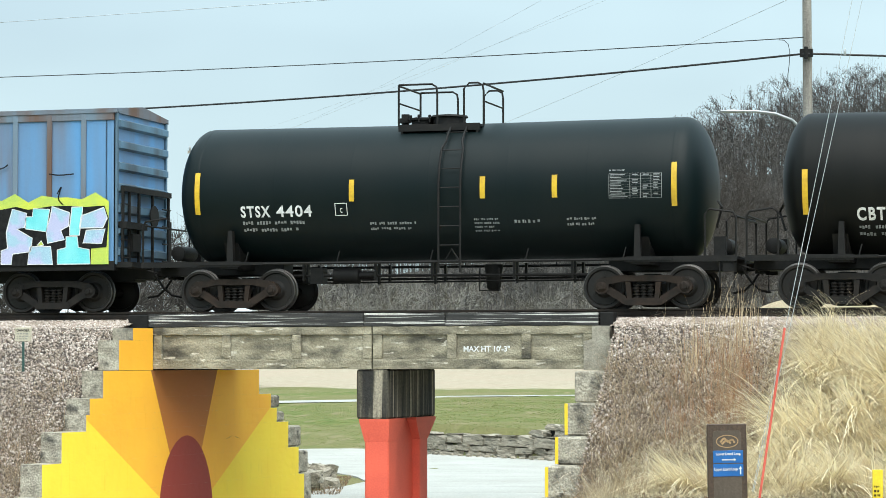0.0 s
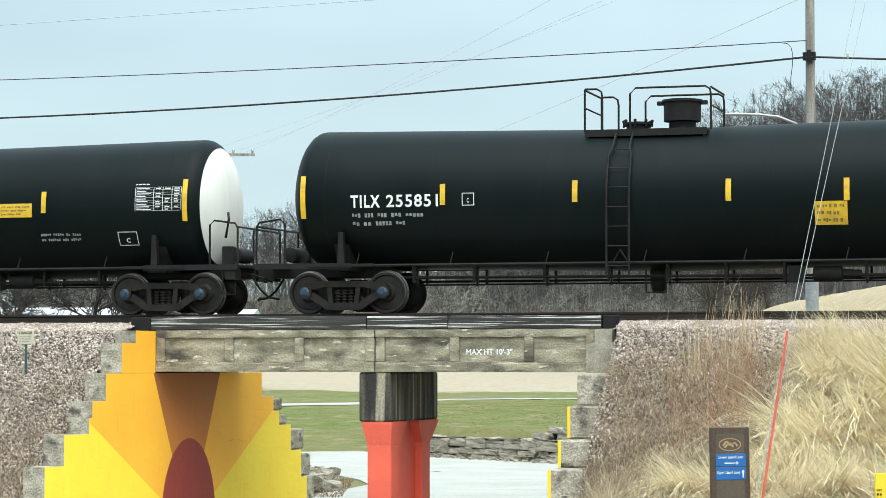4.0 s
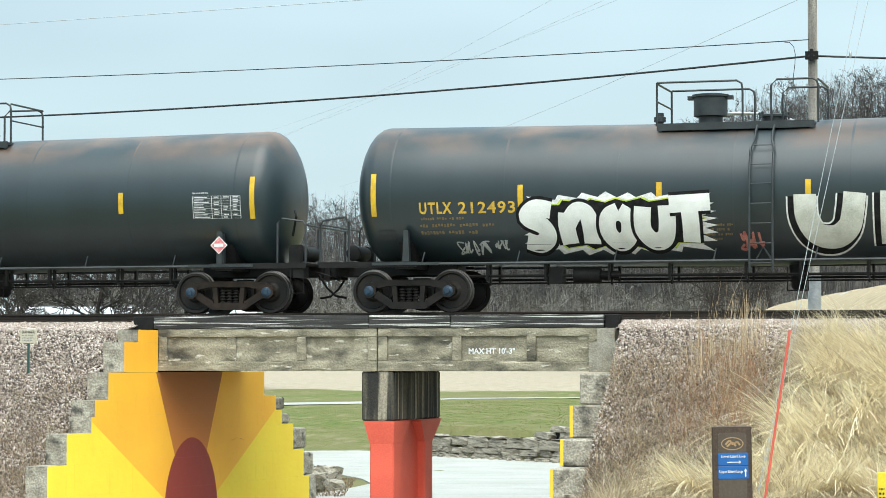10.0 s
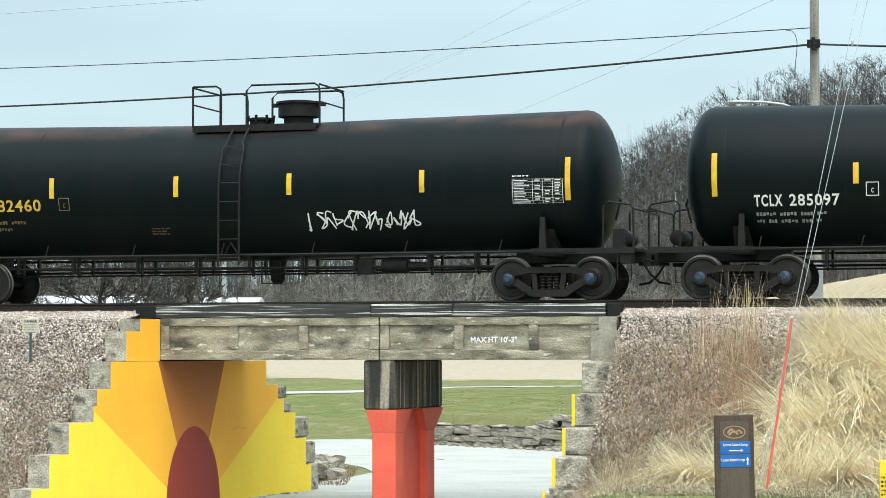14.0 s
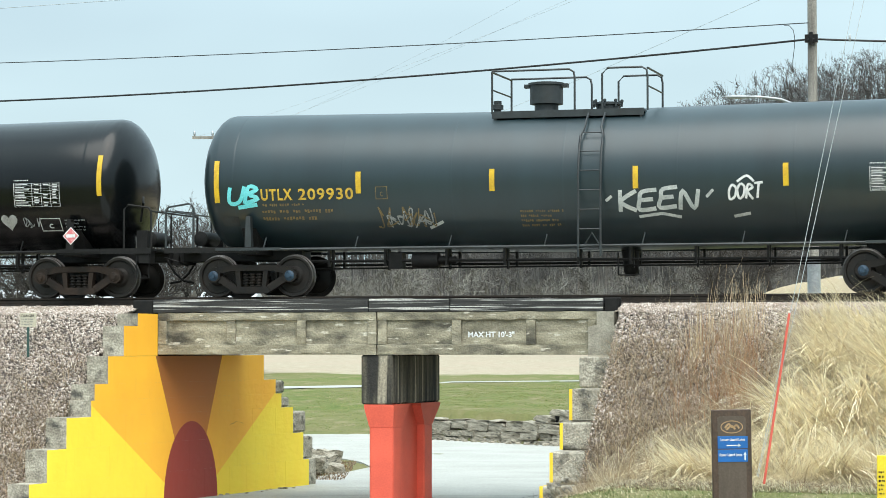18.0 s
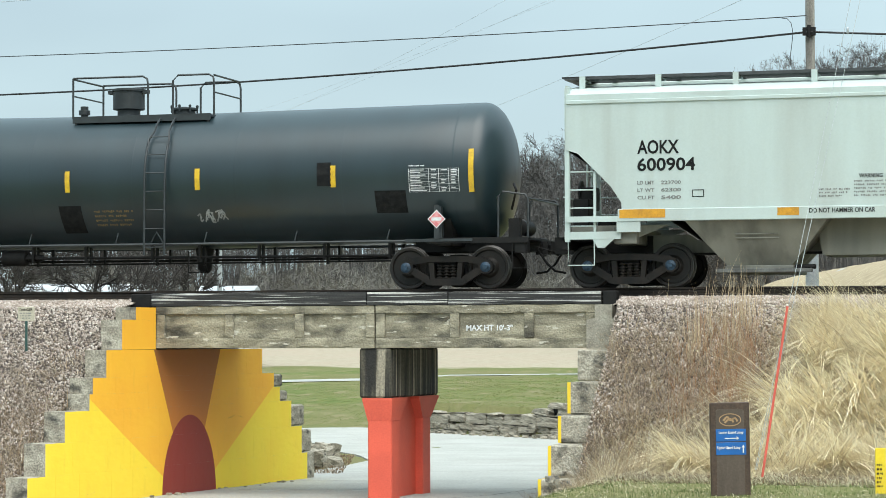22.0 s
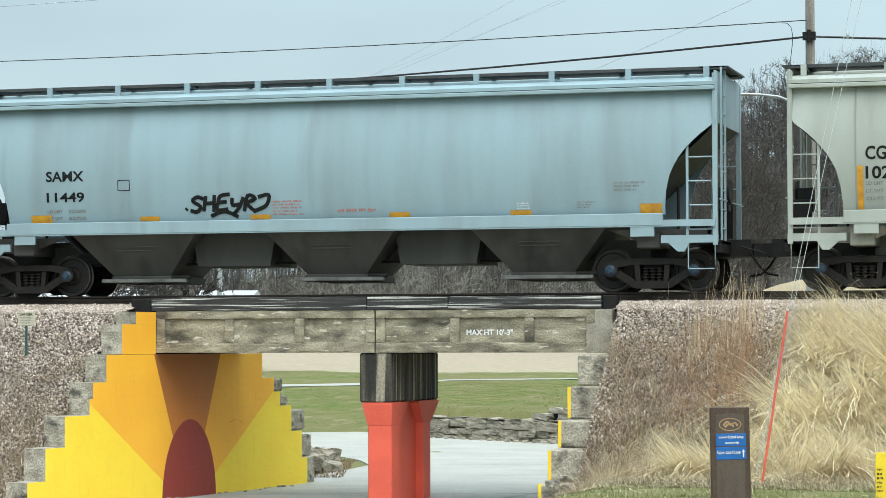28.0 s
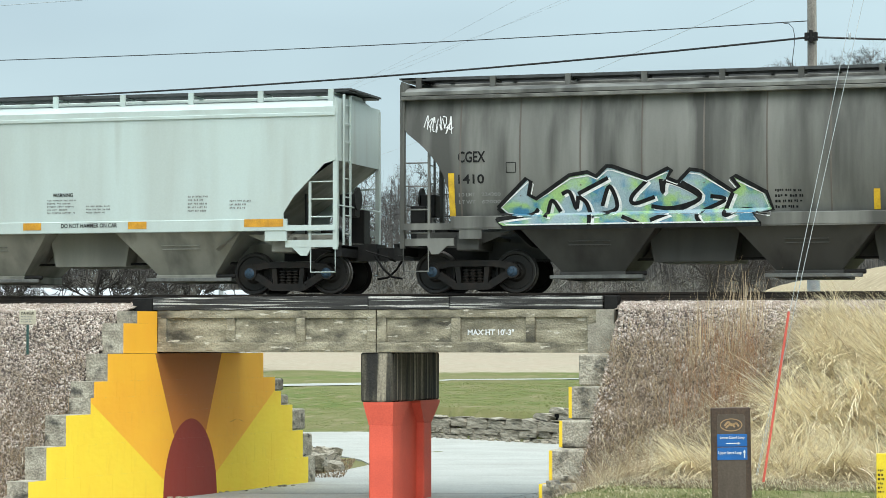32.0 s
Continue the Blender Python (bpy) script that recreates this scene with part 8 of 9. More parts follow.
M["graf_lime"] = surf("lime_spray_paint", (0.55, 0.62, 0.07), (0.38, 0.52, 0.10), 0.6, 0, 3.0)
M["graf_violet"] = surf("lilac_spray_paint", (0.44, 0.46, 0.66), (0.32, 0.50, 0.62), 0.6, 0, 2.0, 0.45, 0.55)
M["graf_blue"] = surf("blue_green_spray_paint", (0.05, 0.19, 0.30), (0.28, 0.45, 0.17), 0.6, 0, 2.2, 0.42, 0.56, third=(0.27, 0.36, 0.40), third_scale=1.7, third_lo=0.5, third_hi=0.62)

BLACK = dict(steel="under", ink="ink_white", faint="ink_grey", cap="cap_blue")
CARS = []
CARS.append((0, box_car(0, -21.4, -9.0)))
CARS.append((1, tank_car(1, -4.66, 4.50, dict(BLACK, paint="green", truck="rustframe", cap="rustframe", R=1.52, zc=2.56, over=1.42, lift=0.03, name=("STSX", "4404"), text=(-4.27, -2.63, 2.03, 2.28),
    mid=0.06, man_r=0.36, man_h=0.2, hatch=-0.55, valve=-0.95, ladder=0.27, deck=(-0.85, 0.98), marks=[(-5.27, 2.11, 3.03), (5.33, 2.12, 3.04), (-1.71, 2.34, 2.81), (1.21, 2.35, 2.82), (2.78, 2.34, 2.82)],
    bars=[(-4.25, -2.78, 1.72, 1.96, 2), (-1.34, -0.3, 1.72, 1.9, 2), (0.99, 1.57, 1.65, 1.94, 4), (1.87, 2.5, 1.82, 1.9, 1), (3.01, 3.65, 1.75, 1.93, 2)],
    tables=[(3.95, 5.07, 2.30, 2.82)], plates=[(-2.1, -1.82, 2.04, 2.31)], table_ink="ink_grey", label="short dark green-black steel tank car with white lettering"))))
CARS.append((2, tank_car(2, 8.64, 22.83, dict(BLACK, paint="brownblack", cap="frame", zc=2.46, name=("CBTX", "728922"), text=(-6.73, -4.35, 1.76, 2.03), mid=-0.55, man_r=0.44, hatch=0.5, ladder=0.48, deck=(-1.30, 1.30),
    man_h=0.5, marks=[(-7.77, 1.9, 2.82), (7.88, 1.9, 2.8), (-4.24, 2.18, 2.65), (-1.68, 2.19, 2.67), (1.82, 2.2, 2.68), (4.37, 2.2, 2.67)],
    bars=[(-6.70, -4.8, 1.45, 1.68, 2), (3.2, 4.18, 1.6, 1.77, 2), (2.6, 3.2, 1.6, 1.75, 2), (0.9, 1.4, 1.15, 1.3, 3)], tables=[(6.58, 7.71, 2.03, 2.55)], plates=[(-4.09, -3.84, 1.75, 2.01), (5.48, 6.0, 1.45, 1.76)],
    labels=[(3.19, 3.86, 2.47, 2.82, "orange_label")], blots=[([(-0.31, 3.66), (-0.06, 3.70), (-0.10, 3.1), (-0.09, 2.5), (-0.13, 1.9), (-0.16, 1.35), (-0.20, 1.9), (-0.23, 1.55), (-0.26, 2.4), (-0.24, 3.0)], "stain_grey", "pale grey spill")], words=[("NOT FOR CLASS 3\nFLAMMABLE\nLIQUIDS WITH\nAPI GRAVITY\nGREATER THAN\n50 DEGREES", -3.61, -2.30, 2.25, 3.05, "ink_white", "white painted warning lines"),
    ("SR 11961", -3.23, -2.59, 2.0, 2.13, "ink_white", "small white letters")], label="brown-black steel tank car with white lettering and an orange panel"))))
CARS.append((3, tank_car(3, 27.0, 41.25, dict(BLACK, paint="black", heads="white", zc=2.30, name=("NSXX", "256391"), text=(-6.99, -4.81, 2.23, 2.51), mid=0.27, man_r=0.42, man_h=0.6, hatch=-0.68, ladder=-1.05, deck=(-1.68, 0.95),
    marks=[(-7.84, 2.03, 2.96), (7.83, 2.04, 2.97), (-4.56, 2.25, 2.73), (-2.24, 2.25, 2.73), (1.45, 2.26, 2.73), (4.45, 2.27, 2.75)],
    bars=[(-6.97, -5.35, 1.89, 2.15, 2), (1.57, 2.3, 1.72, 2.25, 6), (2.44, 3.1, 2.1, 2.23, 2), (4.35, 5.32, 1.64, 1.82, 2), (-0.02, 0.52, 1.18, 1.36, 3)], tables=[(6.66, 7.75, 2.28, 2.8)],
    plates=[(-4.38, -4.1, 2.24, 2.52), (6.2, 6.66, 1.53, 1.83)], labels=[(-1.91, -1.18, 2.15, 2.5, "yellow_mark"), (3.37, 4.17, 2.18, 2.49, "yellow_mark")],
    label="black steel tank car with white ends and yellow labels"))))
CARS.append((4, tank_car(4, 45.49, 59.5, dict(BLACK, paint="black", zc=2.40, name=("TILX", "255851"), text=(-6.7, -4.74, 2.26, 2.53), mid=0.27, man_r=0.40, hatch=-0.7, ladder=-1.05, deck=(-1.68, 0.95),
    marks=[(-7.79, 2.05, 2.97), (7.70, 2.03, 2.94), (-4.64, 2.29, 2.74), (-1.75, 2.3, 2.76), (1.5, 2.27, 2.73), (3.93, 2.24, 2.70)],
    bars=[(-6.68, -5.06, 1.87, 2.15, 2), (4.72, 5.73, 1.6, 1.82, 2)], tables=[(6.51, 7.64, 2.22, 2.8)], plates=[(-4.21, -3.94, 2.27, 2.54), (6.0, 6.44, 1.51, 1.82)], labels=[(3.27, 3.94, 1.75, 2.23, "yellow_mark")],
    label="black steel tank car with white lettering and a yellow label"))))
bird = [[(-0.05, 2.45), (0.05, 2.9), (0.3, 3.2), (0.5, 3.35), (0.85, 3.52), (0.75, 3.3), (1.2, 3.35), (1.0, 3.05), (0.75, 2.95), (0.5, 3.1), (0.3, 2.9), (0.0, 2.75)], [(0.85, 3.5), (0.6, 3.25), (0.2, 3.15)],
        [(0.2, 2.95), (0.5, 2.6), (0.45, 2.9), (0.75, 2.55)], [(0.0, 2.5), (0.15, 2.3), (0.3, 2.75), (0.05, 2.4), (0.3, 2.3), (0.35, 2.6)], [(0.1, 2.25), (0.2, 2.0), (0.3, 2.25), (0.28, 1.95)],
        [(0.0, 2.75), (0.25, 2.85), (0.45, 2.95)], [(-0.08, 2.6), (0.1, 2.7), (0.0, 2.4), (0.18, 2.6), (0.1, 2.2)], [(0.2, 3.15), (0.35, 2.7), (0.2, 2.35)], [(0.12, 3.0), (0.02, 2.7)], [(0.35, 2.95), (0.7, 2.75)]]


def splashes(x0, x1, z0, z1, n, seed):
    """Small round black blots, thick at one end."""
    rnd = random.Random(seed)
    out = []
    for k in range(n):
        t = rnd.random() ** 1.3
        cx, cz = x0 + (x1 - x0) * t, z0 + (z1 - z0) * min(1.0, max(0.0, rnd.gauss(0.35 + 0.3 * t, 0.22)))
        r = rnd.uniform(0.03, 0.085) if k > 8 else rnd.uniform(0.10, 0.16)
        if k <= 8:
            cx, cz = x0 + rnd.uniform(0.3, 1.1), z0 + rnd.uniform(0.1, 0.4)
        out.append(([(cx + r * rnd.uniform(0.75, 1.1) * math.cos(a), cz + r * rnd.uniform(0.8, 1.3) * math.sin(a)) for a in (math.tau * i / 12 for i in range(12))], "ink_black", "black paint blot"))
    return out


def loops(x0, x1, z0, z1):
    """A looping handwritten flourish of no known letters."""
    raw = [[(0.02, 0.1), (0.10, 0.06), (0.12, 0.25), (0.04, 0.45), (0.07, 0.9), (0.13, 0.6)], [(0.02, 0.12), (0.2, 0.02), (0.45, 0.05), (0.62, 0.12), (0.6, 0.25), (0.5, 0.2)],
           [(0.16, 0.7), (0.15, 0.3), (0.22, 0.2), (0.26, 0.4), (0.25, 0.8)], [(0.28, 0.2), (0.33, 0.95), (0.38, 0.2)], [(0.29, 0.45), (0.38, 0.45)], [(0.42, 0.2), (0.43, 1.0), (0.50, 0.3), (0.53, 1.0)],
           [(0.68, 0.95), (0.58, 0.8), (0.58, 0.5), (0.68, 0.5)], [(0.58, 0.5), (0.60, 0.2), (0.72, 0.2)], [(0.72, 0.55), (0.85, 0.7), (0.93, 0.5), (0.86, 0.25), (0.75, 0.15), (0.88, 0.18), (1.0, 0.05)]]
    return [curl([(x0 + (x1 - x0) * a, z0 + (z1 - z0) * b) for a, b in line]) for line in raw]


CARS.append((5, tank_car(5, 63.6, 77.81, utlx("209337", "A", blots=[([(-4.08 + 0.25 * math.cos(math.tau * k / 20), 1.74 + 0.26 * math.sin(math.tau * k / 20)) for k in range(20)], "ink_black", "round black paint patch")],
    strokes=[([curl(p, 3) for p in bird], 0.034, "ink_white", "white painted bird head"), (scrawl(-6.27, -4.95, 1.42, 1.85, 7, 3), 0.05, "spray_grey", "faded pink-grey tag"), (scrawl(-3.6, -2.2, 1.4, 1.8, 6, 8), 0.016, "ink_black", "dark tag"), ([curl([(-4.08, 1.86), (-4.18, 1.74), (-4.06, 1.63), (-3.98, 1.74), (-4.08, 1.86)])], 0.025, "ink_grey", "thin grey ring")]))))
CARS.append((6, tank_car(6, 81.96, 96.19, utlx("212482"))))
CARS.append((7, tank_car(7, 100.34, 114.53, utlx("208964", paint="grey_rust", truck="rustframe", labels=[(-3.4, -3.0, 2.0, 2.2, "under")], label="dark grey steel tank car with rust stains and yellow lettering"))))


SNOUT_SLOPE = 0.09 / (14.23 / 2 + 1.30)
snout = tank_car(8, 118.67, 132.9, utlx("212493", paint="grey_rust", label="rusty grey tank car with large white block graffiti"))
CARS.append((8, snout))
for pts, mat, d in ((burst(-5.05, 0.2, 1.05, 2.62, 28, 4), "ink_white", 0.006), (burst(-4.80, -0.12, 1.17, 2.50, 22, 5), "graf_lime", 0.010), (burst(-4.72, -0.2, 1.20, 2.46, 22, 5), "ink_black", 0.014)):
    decal("graffiti", cut_rows((pts, [tuple(range(len(pts)))]), 0.07), on_tank(2.475, 1.525, SNOUT_SLOPE), mat, snout, "jagged painted cloud", depth=d)
skin = on_tank(2.475, 1.525, SNOUT_SLOPE)
bubble = ([curl([(-3.86, 2.12), (-4.20, 2.17), (-4.38, 1.98), (-4.06, 1.80), (-3.96, 1.58), (-4.18, 1.43), (-4.44, 1.50)])], [[(-3.50, 1.42), (-3.54, 1.80), (-3.52, 2.06)], curl([(-3.50, 1.84), (-3.30, 2.10), (-3.08, 2.02), (-3.02, 1.70), (-3.03, 1.42)])],
          [curl([(-2.40, 2.08), (-2.62, 1.96), (-2.64, 1.64), (-2.44, 1.44), (-2.22, 1.58), (-2.20, 1.92), (-2.40, 2.08)])], [curl([(-1.88, 2.16), (-1.90, 1.70), (-1.70, 1.46), (-1.46, 1.52), (-1.38, 1.80), (-1.38, 2.18)])], [[(-1.32, 2.20), (-0.46, 2.24)], [(-0.90, 2.20), (-0.88, 1.80), (-0.90, 1.42)]])
for k, lines in enumerate(bubble):
    decal("graffiti", stroke_geo(lines, 0.50), skin, "ink_black", snout, "black letter outline", depth=0.018 + 0.006 * k)
    decal("graffiti", stroke_geo(lines, 0.36), skin, "spray_bright", snout, "fat white bubble letter", depth=0.021 + 0.006 * k)
slabs = [curl([(1.50, 2.36), (1.52, 1.90), (1.72, 1.56), (2.10, 1.50), (2.38, 1.70), (2.48, 2.05), (2.52, 2.38)]), [(3.24, 1.34), (3.26, 2.40)], [(4.28, 1.32), (4.30, 2.42)], [(3.30, 1.88), (4.30, 1.90)]]
for shift, w, mat, d, words in (((-0.06, -0.04), 0.66, "ink_white", 0.006, "thin white outline"), ((-0.06, -0.04), 0.59, "ink_black", 0.012, "black letter shadow"), ((0, 0), 0.46, "spray_silver", 0.020, "fat silver-white block letters")):
    decal("graffiti", stroke_geo([[(x + shift[0], z + shift[1]) for x, z in line] for line in slabs], w), skin, mat, snout, words, depth=d)
decal("graffiti", stroke_geo(scrawl(-6.0, -5.3, 1.25, 1.5, 5, 77) + scrawl(-5.2, -4.85, 1.36, 1.5, 4, 78) + scrawl(4.9, 5.2, 1.7, 2.1, 2, 79), 0.03), skin, "spray_white", snout, "small white tags", depth=0.006)
decal("graffiti", stroke_geo(scrawl(0.1, 0.6, 1.3, 1.6, 4, 80), 0.05), skin, "ink_red", snout, "small red tag", depth=0.006)
CARS.append((9, tank_car(9, 137.02, 151.21, utlx("208943", "A", blots=splashes(-6.2, -3.5, 2.28, 3.05, 75, 12), strokes=[(loops(-3.27, -1.45, 1.71, 2.40), 0.042, "ink_white", "thin white looping tag")]))))
CARS.append((10, tank_car(10, 155.4, 169.4, dict(BLACK, paint="black_rust", ink="ink_yellow", faint="ink_dull", zc=2.46, name=("UTLX", "682460"), text=(-6.75, -4.59, 2.05, 2.32), mid=1.0, man_r=0.46, man_h=0.5, hatch=0.1, ladder=-0.28, deck=(-1.2, 1.7),
    marks=[(-7.5, 2.08, 2.99), (7.52, 2.09, 3.0), (-4.31, 2.33, 2.79), (-1.33, 2.31, 2.77), (1.31, 2.31, 2.78), (4.32, 2.31, 2.79)], bars=[(-6.7, -5.7, 1.95, 2.02, 1), (-6.7, -5.0, 1.62, 1.86, 2), (-2.0, -1.5, 1.5, 1.65, 3)],
    tables=[(6.32, 7.41, 2.04, 2.55)], plates=[(-4.15, -3.89, 2.06, 2.34)], strokes=[(scrawl(1.7, 4.2, 1.55, 1.92, 13, 31), 0.03, "ink_white", "thin white tag")], label="black steel tank car with yellow lettering and a white tag"))))
CARS.append((11, tank_car(11, 173.53, 187.58, dict(BLACK, paint="black", zc=2.46, name=("TCLX", "285097"), text=(-6.71, -4.95, 1.89, 2.13), mid=-0.95, man_r=0.46, man_h=0.5, hatch=0.5, ladder=0.1, deck=(-1.95, 1.15),
    marks=[(-7.52, 2.11, 3.01), (7.51, 2.1, 3.02), (-4.61, 2.32, 2.75), (-1.66, 2.33, 2.79), (1.66, 2.34, 2.79), (4.6, 2.33, 2.78)], bars=[(-6.68, -5.2, 1.55, 1.78, 2), (-1.22, -0.65, 1.38, 2.01, 6), (0.6, 1.31, 3.26, 3.55, 3), (0.9, 1.3, 1.5, 1.8, 3)],
    tables=[(6.29, 7.39, 2.04, 2.55)], plates=[(-4.41, -4.15, 2.07, 2.35)], label="black steel tank car with small white lettering"))))
gl = tank_car(12, 191.75, 206.0, dict(BLACK, paint="gloss", lift=0.09, truck="rustframe", cap="rustframe", name=("TILX", "318755"), text=(-6.73, -4.77, 2.0, 2.28), mid=-0.05, man_r=0.34, man_h=0.6, hatch=0.83, valve=-0.62, ladder=0.6, deck=(-0.85, 1.15),
    marks=[(-7.77, 2.24, 3.16), (7.83, 2.25, 3.16), (-4.66, 2.27, 2.74), (-1.62, 2.27, 2.73), (1.73, 2.27, 2.74), (4.7, 2.27, 2.73)], bars=[(-6.75, -5.03, 1.65, 1.9, 2), (-1.2, -0.2, 1.72, 1.78, 1), (6.9, 7.4, 1.5, 1.75, 4)],
    tables=[(5.76, 6.87, 2.04, 2.56)], plates=[(-4.7, -4.42, 2.02, 2.30), (6.3, 6.8, 1.5, 1.78)], labels=[(2.4, 3.1, 2.03, 2.5, "yellow_mark")], diamonds=[(7.15, 1.37)],
    blots=[([(x + 0.20 * math.sin(a) ** 3, 1.72 + 0.0125 * (13 * math.cos(a) - 5 * math.cos(2 * a) - 2 * math.cos(3 * a) - math.cos(4 * a))) for a in (math.tau * k / 20 for k in range(20))], "spray_grey", "silver heart") for x in (1.41, 5.56)],
    strokes=[(hand("FREEDOM", -3.35, -1.75, 1.66, 1.98, 0.3, 0.1, 4) + [curl([(-3.4, 1.62), (-3.0, 1.72), (-2.4, 1.64), (-1.9, 1.66)]), curl([(-3.5, 1.98), (-3.1, 2.05), (-2.8, 2.0)]), curl([(-2.78, 2.2), (-2.9, 2.12), (-2.78, 2.06), (-2.66, 2.14), (-2.78, 2.2)])], 0.028, "ink_white", "thin white handwritten tag"),
             (hand("KAY", 1.90, 2.72, 1.36, 1.80, 0.2, 0.1, 5), 0.065, "spray_grey", "silver sprayed letters"), (hand("SMACK", 2.88, 4.95, 1.48, 2.02, 0.15, 0.1, 6) + [[(4.7, 1.82), (5.12, 2.0)], [(4.6, 1.66), (5.1, 1.64)], [(2.78, 1.5), (2.82, 1.54)]], 0.10, "spray_grey", "silver sprayed letters"),
             (scrawl(5.9, 6.3, 1.6, 1.8, 3, 90), 0.02, "ink_grey", "faint grey tag")],
    label="glossy black steel tank car with silver graffiti and a yellow label"))
CARS.append((12, gl))
CARS.append((13, tank_car(13, 210.15, 224.38, utlx("209930", 
    strokes=[(hand("KEEN", 1.15, 2.90, 1.76, 2.18, 0.1, 0.0, 7), 0.085, "spray_white", "white brush letters"), (hand("UB", -7.55, -6.80, 2.0, 2.38, 0.25, 0.1, 8) + [[(-7.3, 1.94), (-6.85, 2.0)]], 0.085, "cyan", "cyan tag"), (hand("OORT", 3.5, 4.22, 1.95, 2.25, 0.15, 0.1, 9) + [curl([(3.7, 2.3), (3.9, 2.42), (4.05, 2.3)])], 0.05, "ink_white", "white tag"), (scrawl(-3.9, -2.9, 1.5, 1.85, 5, 45), 0.03, "ink_grey", "faint grey tag"), ([[(1.6, 1.62), (2.1, 1.68), (2.5, 1.6)], [(0.92, 1.95), (1.05, 2.05)], [(3.05, 2.0), (3.2, 2.15)], [(-3.0, 1.45), (-2.68, 1.58)], [(3.6, 1.6), (3.95, 1.66)]], 0.06, "spray_white", "white strokes"), (scrawl(-4.2, -2.9, 1.5, 1.9, 5, 44), 0.03, "ink_dull", "faint tag")]))))
CARS.append((14, tank_car(14, 228.53, 242.77, utlx("207180", strokes=[(scrawl(-4.25, -3.6, 1.62, 2.15, 4, 51), 0.04, "ink_grey", "grey tag"), (scrawl(-2.44, -0.7, 1.56, 1.74, 6, 52) + [[(-2.5, 1.66), (-2.36, 1.70)], [(-0.8, 1.56), (-0.45, 1.58)]], 0.03, "ink_white", "white tag"),
    (scrawl(1.1, 2.16, 1.76, 2.08, 4, 53), 0.04, "ink_grey", "grey tag"), (scrawl(3.14, 3.62, 1.36, 1.86, 3, 54), 0.04, "ink_white", "white tag"), (scrawl(1.0, 2.0, 1.5, 1.75, 5, 55), 0.05, "rust_stain", "dull red tag"), (scrawl(-3.4, -2.7, 1.4, 1.8, 4, 56), 0.03, "ink_grey", "grey tag")]))))
CARS.append((15, tank_car(15, 246.95, 261.17, utlx("209788", labels=[(-1.79, -1.25, 1.31, 1.9, "ink_black"), (4.34, 4.66, 2.23, 2.74, "ink_black"), (5.63, 6.33, 1.64, 2.11, "ink_black")], strokes=[(scrawl(1.5, 2.2, 1.5, 1.75, 5, 61), 0.03, "ink_grey", "faint tag")],
    label="dark grey steel tank car with black paint patches and yellow lettering"))))
CARS.append((16, hopper_car(16, 265.18, 279.57, aokx("600904", [("LD LMT", "223700"), ("LT WT", "62300"), ("CU FT", "5400")]))))
CARS.append((17, hopper_car(17, 283.71, 298.28, cgax("10051", [("LD LMT", "222700"), ("LT WT", "63300"), ("CU FT", "5461")], "hop_grey"))))
CARS.append((18, hopper_car(18, 302.72, 317.32, cgax("10107", [("LD LMT", "222500"), ("LT WT", "63500"), ("CU FT", "5461")], "hop_grey", [(scrawl(6.4, 7.1, 1.75, 2.05, 4, 71), 0.015, "ink_soot", "thin grey scribble")]))))
CARS.append((19, hopper_car(19, 321.8, 336.03, dict(paint="hop_blue", bay="hop_dark", B=8.55, round=True, eave=4.27, sill="hop_blue",
    words=letters_block(-6.51, 0, 1.92, [("SAMX", 0.91, 2.54, 2.77), ("11449", 0.91, 2.08, 2.30)], [("LD LMT", "223300"), ("LT WT", "62700")]) ,
    bars=[(-1.18, -0.44, 1.72, 2.04, 5, "ink_red"), (0.3, 1.2, 1.76, 1.84, 1, "ink_red"), (6.4, 7.1, 2.1, 2.3, 3, "ink_soot"), (4.3, 4.6, 1.76, 1.9, 3, "ink_white"), (5.6, 6.0, 1.76, 1.9, 3, "ink_soot")],
    marks=[(-6.92, -6.41, 1.63, 1.80, "amber_mark"), (6.95, 7.41, 1.63, 1.83, "amber_mark")] + [(x, x + 0.46, 1.64, 1.74, "amber_mark") for x in (-4.3, -1.7, 1.47, 4.15)], plates=[(-4.79, -4.5, 2.31, 2.55)],
    strokes=[(hand("SHEYR", -3.1, -1.55, 1.82, 2.14, 0.2, 0.0, 11) + [curl([(-2.62, 1.72), (-2.3, 1.82), (-1.98, 1.70)]), curl([(-1.5, 2.12), (-1.25, 2.16), (-1.32, 1.94), (-1.6, 1.82)]), [(-3.2, 1.86), (-3.16, 1.9)]], 0.085, "ink_black", "black sprayed tag letters")], label="pale blue-grey covered hopper car with a black tag"))))
CARS.append((20, hopper_car(20, 340.45, 355.1, cgax("10288", [("LD LMT", "222100"), ("LT WT", "63900"), ("CU FT", "5461")], "hop_beige", [(scrawl(3.0, 4.3, 1.72, 2.05, 5, 81), 0.03, "ink_white", "white scribble")]))))
CARS.append((21, hopper_car(21, 359.25, 373.58, aokx("600916", [("LD LMT", "223800"), ("LT WT", "62200"), ("CU FT", "5400")]))))
def piece_at(*pts):
    """Places on the taupe car's side, in centimetres from the piece's lower left corner."""
    return [(-6.39 + x / 100, 1.37 + z / 100) for x, z in pts]


